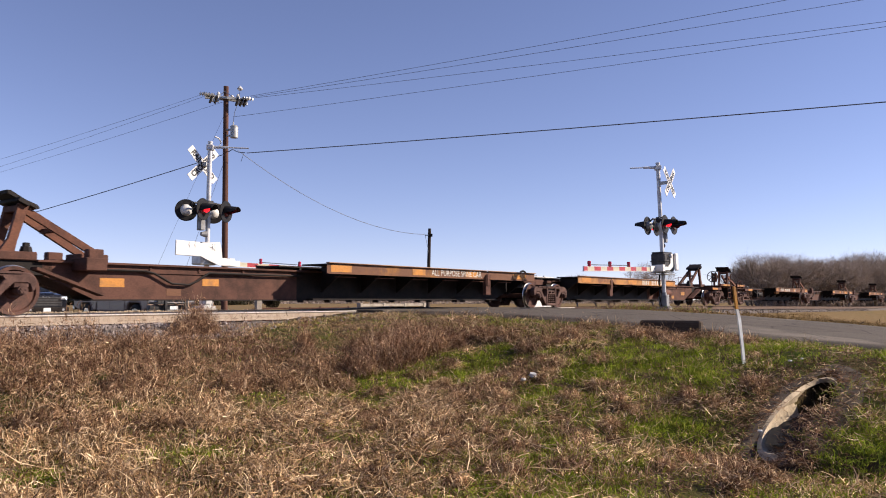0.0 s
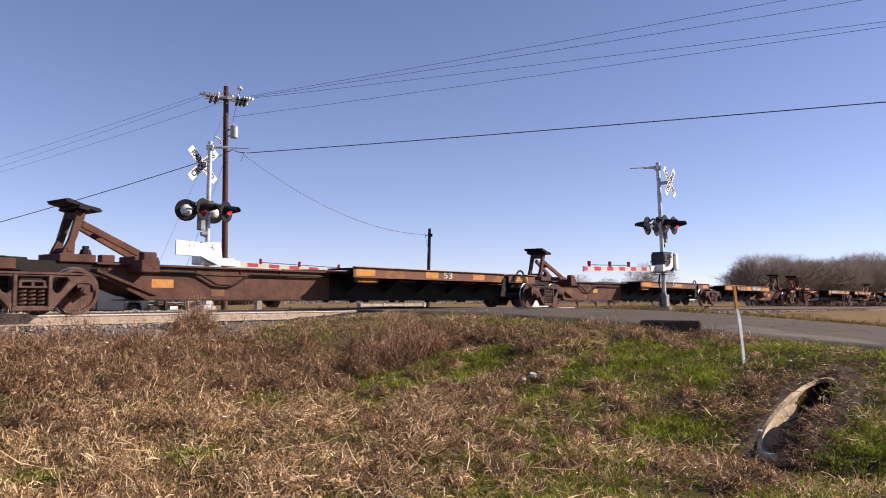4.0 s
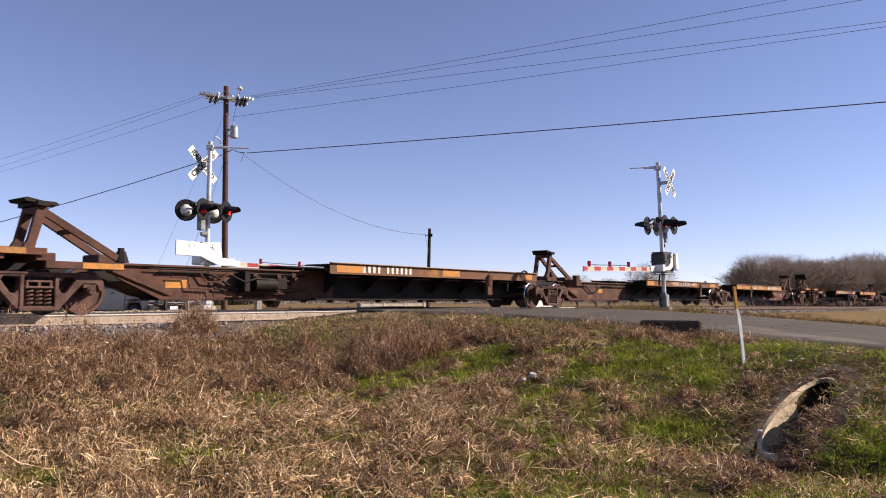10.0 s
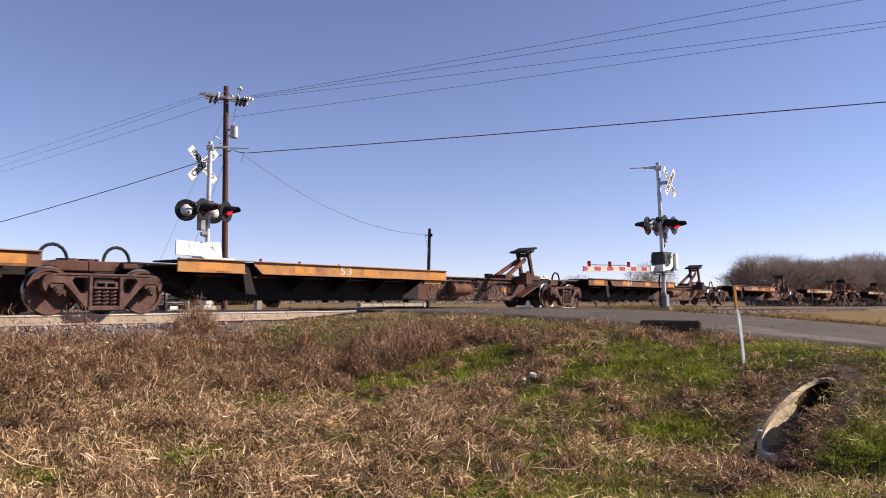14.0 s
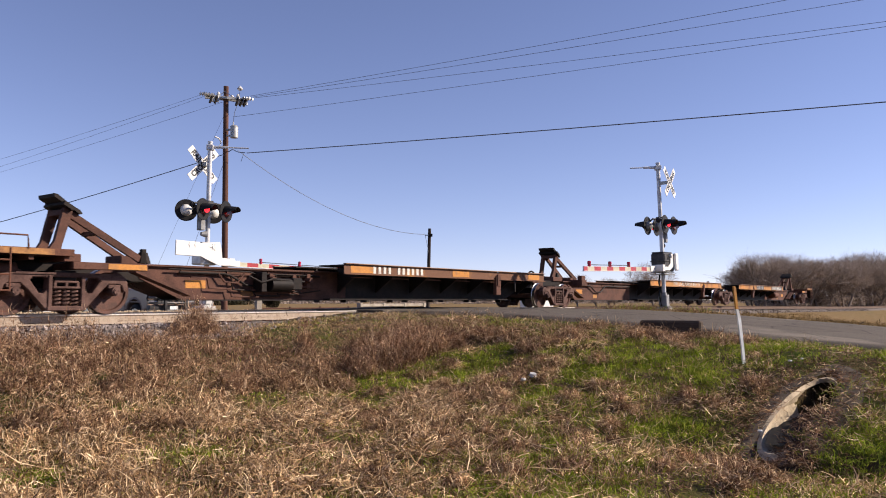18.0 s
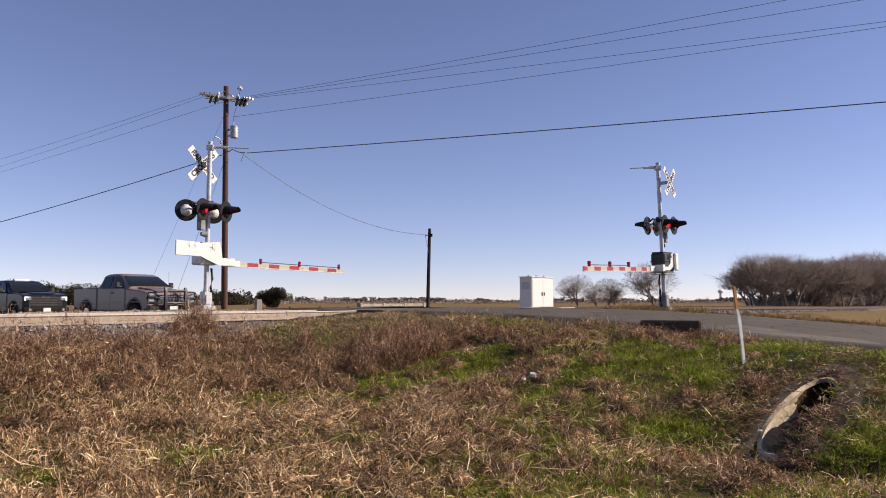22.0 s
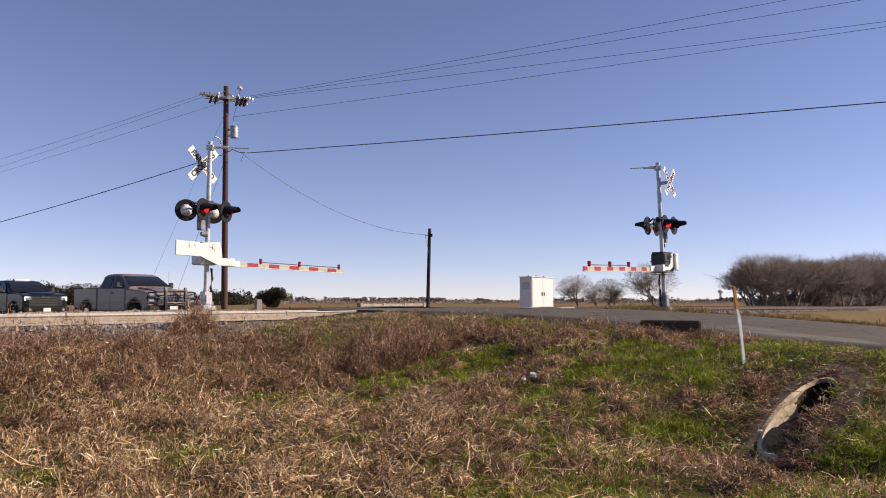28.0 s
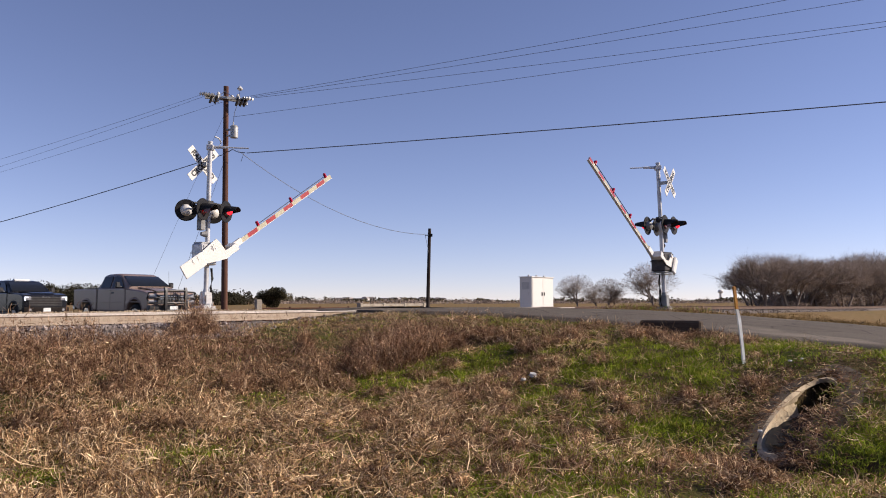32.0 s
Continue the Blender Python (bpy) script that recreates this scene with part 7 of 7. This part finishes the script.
def far_shoulder(rng):
    a = 6 + 8.2 * rng.random()
    c = 16.0 + 2.9 * rng.random()
    return place(a, c, gravel_z(a, c) + 0.01)


def far_right(rng):
    a = ROAD_A1 + 0.5 + 60 * rng.random() ** 1.6
    c = TRACK_C - rng.uniform(1.0, 2.7)
    d = TRACK_C - c
    return place(a, c, rail_drop(a) + (-0.22 if d < 1.75 else -0.24 - 0.71 * (d - 1.75)))


def gravel_z(a, c):
    return -0.16 + 0.13 * math.exp(-((c - 17.3) / 0.8) ** 2) * smooth(5.5, 8.0, a) + 0.02 * noise.noise(Vector((a * 2, c * 2, 1)))


stones("ballast_stones", 8000, near_shoulder, 0.042, BALLAST_PALE, "loose grey ballast stones", 3)
stones("ballast_stones", 4000, far_right, 0.05, BALLAST, "grey ballast stones on the far shoulder", 4)
stones("tan_gravel", 5000, far_shoulder, 0.03, GRAVEL, "loose tan gravel by the signal", 5)
verts, faces = [], []
for i in range(34):
    for j in range(14):
        a, c = 5.2 + i * 0.28, 15.9 + j * 0.25
        edge = min(i, 33 - i, j, 13 - j)
        p = place(a, c, gravel_z(a, c) - (0.5 if edge == 0 else 0.0))
        verts.append((p.x, p.y, p.z))
faces = [(i * 14 + j, (i + 1) * 14 + j, (i + 1) * 14 + j + 1, i * 14 + j + 1) for i in range(33) for j in range(13)]
tagged(sheet("gravel_bank", verts, faces, GRAVEL), "tan gravel bank beside the track", "gravel", kind="structure")

for x, y, s, k in ((1.39, 11.95, 0.075, 1), (1.22, 11.77, 0.045, 2), (4.87, 10.85, 0.030, 3), (3.54, 8.68, 0.030, 4), (5.03, 10.83, 0.022, 5)):
    a, c = to_plan(x, y)
    litter(x, y, surface_z(a, c) + 0.08, s, k)


# ---- trees ----
BARK = worn("grey_bark", (0.22, 0.18, 0.155), (0.14, 0.115, 0.1), 4.0, 0.9, grain=25)
TWIG = blade_material("bare_twigs", [(0.0, (0.19, 0.155, 0.135)), (0.6, (0.31, 0.26, 0.23)), (1.0, (0.45, 0.385, 0.335))], 0.9, 0.2)
LEAF = blade_material("dark_oak_leaves", [(0.0, (0.02, 0.02, 0.012)), (0.6, (0.045, 0.042, 0.025)), (1.0, (0.09, 0.08, 0.05))], 0.8, 0.2)
SCRUB = blade_material("far_scrub", [(0.0, (0.06, 0.055, 0.035)), (0.5, (0.10, 0.09, 0.055)), (1.0, (0.16, 0.13, 0.085))], 0.9, 0.1)


def twig_mesh(name, segs, mat, width):
    """Thin tapering slivers between pairs of points."""
    verts, faces = [], []
    for i, (p, q) in enumerate(segs):
        d = q - p
        s = d.cross(Vector((random.random() - 0.5, random.random() - 0.5, random.random() - 0.5))).normalized() * width
        b = len(verts)
        verts += [tuple(p - s), tuple(p + s), tuple(q + s * 0.35), tuple(q - s * 0.35)]
        faces.append((b, b + 1, b + 2, b + 3))
    me = bpy.data.meshes.new(name)
    me.from_pydata(verts, [], faces)
    me.materials.append(mat)
    return me


def bare_tree(m, height, spread, seed, label, trunks=2, density=1.0, group="leafless trees"):
    rng = random.Random(seed)
    tree = thing("bare_tree", m, label, "tree", group)
    bm = B()
    segs = []

    def grow(p, d, length, r, depth):
        q = p + d * length
        if r > 0.016:
            rod(bm, p, q, r, r * 0.72, seg=5, caps=False)
        else:
            segs.append((p, q))
        if depth == 0:
            for _ in range(int(5 * density)):
                o = p.lerp(q, rng.random())
                segs.append((o, o + (d + Vector((rng.gauss(0, 0.6), rng.gauss(0, 0.6), rng.gauss(0.05, 0.45)))).normalized() * length * rng.uniform(0.6, 1.4)))
            return
        for _ in range(3):
            nd = (d + Vector((rng.gauss(0, spread), rng.gauss(0, spread), rng.gauss(0.04, 0.3)))).normalized()
            if nd.z < 0.02:
                nd.z = 0.05
            grow(p.lerp(q, rng.uniform(0.5, 1.0)), nd, length * rng.uniform(0.66, 0.9), r * 0.6, depth - 1)

    for k in range(trunks):
        t = 6.283 * k / trunks + rng.uniform(-0.5, 0.5)
        lean = rng.uniform(0.35, 0.6) if trunks > 1 else 0.06
        d = Vector((lean * math.cos(t), lean * math.sin(t), 1)).normalized()
        grow(Vector((0.22 * trunks * math.cos(t), 0.22 * trunks * math.sin(t), -0.3)), d, height * 0.255, height * 0.021, 5)
    # fine outer twigs that fill a broad, uneven crown down to low boughs
    for _ in range(int(5200 * density)):
        v = Vector((rng.gauss(0, 1), rng.gauss(0, 1), rng.gauss(0, 1))).normalized() * rng.random() ** 0.4
        swell = 1 + 0.18 * noise.noise(Vector((v.x * 2.2, v.y * 2.2, v.z * 2.2 + seed)))
        o = Vector((v.x * height * 0.40 * swell, v.y * height * 0.40 * swell, height * (0.46 + 0.26 * v.z * swell)))
        d = (Vector((v.x, v.y, 0.35 + 0.5 * v.z)) + Vector((rng.gauss(0, 0.6), rng.gauss(0, 0.6), rng.gauss(0, 0.5)))).normalized()
        segs.append((o, o + d * height * rng.uniform(0.03, 0.08)))
    part("trunk", bm, BARK, tree, "grey trunk with bare limbs")
    tw = new("crown", twig_mesh("crown", segs, TWIG, 0.005 + height * 0.0005))
    tw.parent = tree
    tw["kind"] = "stuff"
    return tree


def scaled(x, y, z, turn, k):
    return pose(x, y, z, 0, 0, turn) @ Matrix.Diagonal((k, k, k, 1))


t_a = bare_tree(pose(45.0, 108.0, -1.0), 10.6, 0.5, 1, "broad leafless tree with fine grey twigs", 3, 1.3)
t_b = bare_tree(pose(56.0, 130.0, -1.0), 12.0, 0.45, 2, "tall leafless tree in a dense clump", 3, 1.5)
t_c = bare_tree(pose(18.6, 108.0, -1.0), 6.6, 0.5, 3, "small leafless tree in the field", 1, 1.0)
rngt = random.Random(8)
for i in range(17):
    f = i / 16
    x = 49.5 + 46 * f + rngt.uniform(-1.5, 1.5)
    y = 112 + 42 * f + rngt.uniform(-5, 9)
    k = (0.86 + 0.42 * f) * rngt.uniform(0.88, 1.1)
    copy_thing(t_b if i % 3 else t_a, scaled(x, y, -1.0, rngt.uniform(0, 360), k * (0.94 if i % 3 else 1.12)))
for x, y, k in ((23.4, 108.0, 0.9), (22.2, 112.0, 0.7), (28.6, 106.0, 1.35), (24.8, 112.0, 0.55)):
    copy_thing(t_c, scaled(x, y, -1.0, rngt.uniform(0, 360), k))


def scrub_row(name, spots, mat, label, seed, leaf=0.35, each=60):
    """Bushes and far woods: many small leaf slivers in uneven clumps, one stuff object."""
    rng = random.Random(seed)
    verts, faces = [], []
    for (x, y, z, w, h) in spots:
        lumps = [(rng.gauss(0, w * 0.35), rng.gauss(0, w * 0.3), rng.uniform(0.25, 0.8) * h, rng.uniform(0.22, 0.42) * w) for _ in range(6)]
        for q in range(each):
            lx, ly, lz, r = rng.choice(lumps)
            d = Vector((rng.gauss(0, 1), rng.gauss(0, 1), rng.gauss(0, 1))).normalized() * r * rng.random() ** 0.4
            p = Vector((x + lx + d.x, y + ly + d.y, z + max(0.0, lz + d.z * h / max(w, 0.1))))
            s1 = Vector((rng.gauss(0, 1), rng.gauss(0, 1), rng.gauss(0, 1))).normalized() * leaf * rng.uniform(0.5, 1.2)
            s2 = s1.cross(Vector((rng.gauss(0, 1), rng.gauss(0, 1), rng.gauss(0, 1)))).normalized() * leaf * rng.uniform(0.3, 0.7)
            b = len(verts)
            verts += [tuple(p - s1), tuple(p + s2), tuple(p + s1), tuple(p - s2)]
            faces.append((b, b + 1, b + 2, b + 3))
    tagged(sheet(name, verts, faces, mat, False), label, "trees", kind="stuff")


# undergrowth in the right-hand wood
spots = []
for i in range(120):
    f = rngt.random()
    spots.append((50.5 + 48 * f + rngt.uniform(-2, 2), 116 + 44 * f + rngt.uniform(-3, 9), -1.0, rngt.uniform(2.0, 4.0), rngt.uniform(2.0, 5.5) * (0.5 + 0.6 * f)))
scrub_row("undergrowth", spots, TWIG, "brown leafless undergrowth in a wood", 21, 0.16, 420)

# the evergreen oak in the field
oak = thing("oak_tree", pose(-26.4, 120.0, -1.2), "dark evergreen oak with a rounded crown", "tree")
bm = B()
for d in ((0, 0, 1), (0.5, 0.1, 0.9), (-0.5, 0.2, 0.9), (0.1, -0.5, 0.9)):
    rod(bm, (0, 0, -0.3), (d[0] * 1.6, d[1] * 1.6, 2.0 * d[2]), 0.22, 0.09, seg=8)
part("trunk", bm, BARK, oak)
rngo = random.Random(3)
verts, faces = [], []
lumps = [(Vector((rngo.gauss(0, 0.85), rngo.gauss(0, 0.8), rngo.uniform(0.7, 2.9))), rngo.uniform(0.6, 1.0)) for _ in range(16)]
for q in range(9000):
    c, r = rngo.choice(lumps)
    p = c + Vector((rngo.gauss(0, 1), rngo.gauss(0, 1), rngo.gauss(0, 0.8))).normalized() * r * rngo.random() ** 0.35
    s1 = Vector((rngo.gauss(0, 1), rngo.gauss(0, 1), rngo.gauss(0, 1))).normalized() * 0.12
    s2 = s1.cross(Vector((rngo.gauss(0, 1), rngo.gauss(0, 1), rngo.gauss(0, 1)))).normalized() * 0.07
    b = len(verts)
    verts += [tuple(p - s1), tuple(p + s2), tuple(p + s1), tuple(p - s2)]
    faces.append((b, b + 1, b + 2, b + 3))
crown = sheet("crown", verts, faces, LEAF, False)
crown.parent = oak

# far woods along the horizon
spots = []
rngf = random.Random(14)
for i in range(230):                       # left, behind the waiting vehicles
    x = rngf.uniform(-300, -95)
    spots.append((x * 0.62, 215 + rngf.uniform(-15, 25), -1.6, rngf.uniform(5, 9), rngf.uniform(4.5, 7.4) if x < -160 else rngf.uniform(2.5, 4.6)))
scrub_row("far_wood", spots, LEAF, "dark distant evergreen wood", 31, 0.32, 800)
spots = []
for i in range(420):
    x = rngf.uniform(-190, 260)
    spots.append((x, 310 + rngf.uniform(-30, 60), -1.9, rngf.uniform(3, 8), rngf.uniform(1.6, 3.2)))
scrub_row("far_scrub", spots, TWIG, "brown leafless scrub along the far field edge", 33, 0.4, 60)
spots = []
for i in range(260):
    x = rngf.uniform(-560, 620)
    spots.append((x, 640 + rngf.uniform(-40, 60), -3.0, rngf.uniform(8, 18), rngf.uniform(3.5, 8.0) * (0.75 if x > -120 else 1.25)))
scrub_row("far_wood", spots, SCRUB, "hazy distant line of trees", 32, 1.3, 110)

# ---- far houses and the water tower ----
ROOF = worn("far_roof", (0.34, 0.3, 0.28), (0.5, 0.46, 0.43), 0.3, 0.9)
WALL_A = worn("far_wall_light", (0.78, 0.75, 0.7), (0.65, 0.6, 0.55), 0.3, 0.9)
WALL_B = worn("far_wall_tan", (0.42, 0.34, 0.27), (0.35, 0.28, 0.22), 0.3, 0.9)
WIN = worn("far_window", (0.04, 0.045, 0.05), (0.06, 0.06, 0.06), 0.5, 0.2)


def house(x, y, w, d, h, wall):
    hs = thing("house", pose(x, y, -2.4, 0, 0, rngf.uniform(-25, 25)), "pale distant house with a grey pitched roof", "house", "distant houses")
    bm = B()
    box(bm, -w / 2, w / 2, -d / 2, d / 2, -1, h)
    part("wall", bm, wall, hs)
    bm = B()
    prism(bm, [(-w / 2 - 0.4, h), (w / 2 + 0.4, h), (w / 2 - 1.6, h + d * 0.28), (-w / 2 + 1.6, h + d * 0.28)], -d / 2 - 0.4, d / 2 + 0.4)
    part("roof", bm, ROOF, hs)
    for k in range(3):
        bm = B()
        xx = -w / 2 + w * (k + 0.5) / 3
        box(bm, xx - 0.6, xx + 0.6, -d / 2 - 0.06, -d / 2 + 0.05, h * 0.4, h * 0.8)
        part("window", bm, WIN, hs)


for i in range(26):
    f = i / 25
    x = -118 + 118 * f + rngf.uniform(-4, 4)
    house(x, 820 + rngf.uniform(-60, 80), rngf.uniform(6, 12), 6, rngf.uniform(3.0, 5.0), WALL_A if rngf.random() < 0.6 else WALL_B)

tower = thing("water_tower", pose(325, 900, -3), "pale distant water tower", "water tower")
bm = B()
rod(bm, (0, 0, 0), (0, 0, 12), 1.6, 1.3, seg=12)
part("shaft", bm, WALL_A, tower)
bm = B()
bmesh.ops.create_uvsphere(bm, u_segments=16, v_segments=10, radius=3.2, matrix=Matrix.Translation((0, 0, 13.5)) @ Matrix.Diagonal((1, 1, 0.75, 1)))
part("tank", bm, WALL_A, tower)

# ---- low barrier and fence beyond the road ----
barrier = thing("barrier_beam", plan_pose(29.0, 27.9, -0.5, 8.5), "low pale concrete barrier beam on short posts", "barrier")
bm = B()
box(bm, 0, 6.8, -0.09, 0.09, 0.42, 0.58, 0.02)
part("beam", bm, CONCRETE, barrier)
for k in range(4):
    bm = B()
    box(bm, 0.1 + k * 2.15 - 0.11, 0.1 + k * 2.15 + 0.11, -0.13, 0.13, -0.6, 0.62, 0.02)
    part("post", bm, CONCRETE, barrier)
fence = thing("pipe_fence", plan_pose(23.6, 29.3, -0.55, -12), "low brown pipe fence with a pale end post", "fence")
bm = B()
box(bm, -0.14, 0.14, -0.12, 0.12, -0.5, 0.85, 0.02)
part("end_post", bm, CONCRETE, fence)
for zz in (0.2, 0.42):
    bm = B()
    tube(bm, [(0.1, 0, zz), (5.2, 0, zz)], 0.035, 7)
    part("rail", bm, RUST, fence)
for k in range(3):
    bm = B()
    rod(bm, (1.7 * (k + 1), 0, -0.5), (1.7 * (k + 1), 0, 0.5), 0.05, seg=8)
    part("post", bm, RUST, fence)
bm = B()
box(bm, -0.03, 0.03, -0.02, 0.02, -0.5, 0.55, 0.006)
solo("marker_stake", bm, POST_WHITE, plan_pose(22.2, 30.9, -0.35), "thin white marker stake in the verge", "stake")


# ---- what moves ----
GATE_DROOP = 0.6


def motions():
    for car, s in TRAIN:
        walk(car, [(t, plan_pose(s - SPEED * t, TRACK_C)) for t in (0.0, 16.0, 32.0)])
    # wheels: the first of each axle is keyed, the others turn with the same keys
    turn = math.degrees(SPEED / 0.419) / FPS
    shared = {}
    for k, o in WHEELSETS:
        if k not in shared:
            rows = []
            base = o.matrix_basis.translation.copy()
            for i in range(32 * FPS + 1):
                rows.append((i / FPS, pose(base.x, base.y, base.z, 0, -(turn * i) % 360.0, 0)))
            walk(o, rows)
            shared[k] = o
        else:
            src = shared[k].animation_data
            o.rotation_mode = "QUATERNION"
            data = o.animation_data_create()
            data.action = src.action
            data.action_slot = src.action_slot
    # gates: down, then rising near the end
    lift = ([(0.0, 0), (10.0, 0), (20.0, 0), (28.0, 0), (28.2, 0.2), (28.5, 2.3), (29.0, 7.0), (29.5, 11.8), (30.0, 16.1), (30.5, 20.8), (31.0, 25.8), (31.5, 31.1), (32.0, 34.5)],
            [(0.0, 0), (10.0, 0), (20.0, 0), (28.0, 0), (28.2, 0.3), (28.5, 3.0), (29.0, 7.6), (29.5, 12.3), (30.0, 16.8), (30.5, 21.2), (31.0, 25.3), (31.5, 28.8), (32.0, 32.4)])
    for (gate, pivot), rows in zip(GATES, lift):
        walk(gate, [(t, pivot @ pose(0, 0, 0, 0, GATE_DROOP - a, 0)) for t, a in rows])
    # flashers: the added discs turn once in 0.85 s, the two of a pair half a turn apart
    for turn_disc, phase in FLASHERS:
        at = turn_disc.matrix_basis.translation.copy()
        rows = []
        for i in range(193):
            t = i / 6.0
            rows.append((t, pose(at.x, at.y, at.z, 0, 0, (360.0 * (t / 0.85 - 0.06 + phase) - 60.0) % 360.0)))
        walk(turn_disc, rows)


motions()
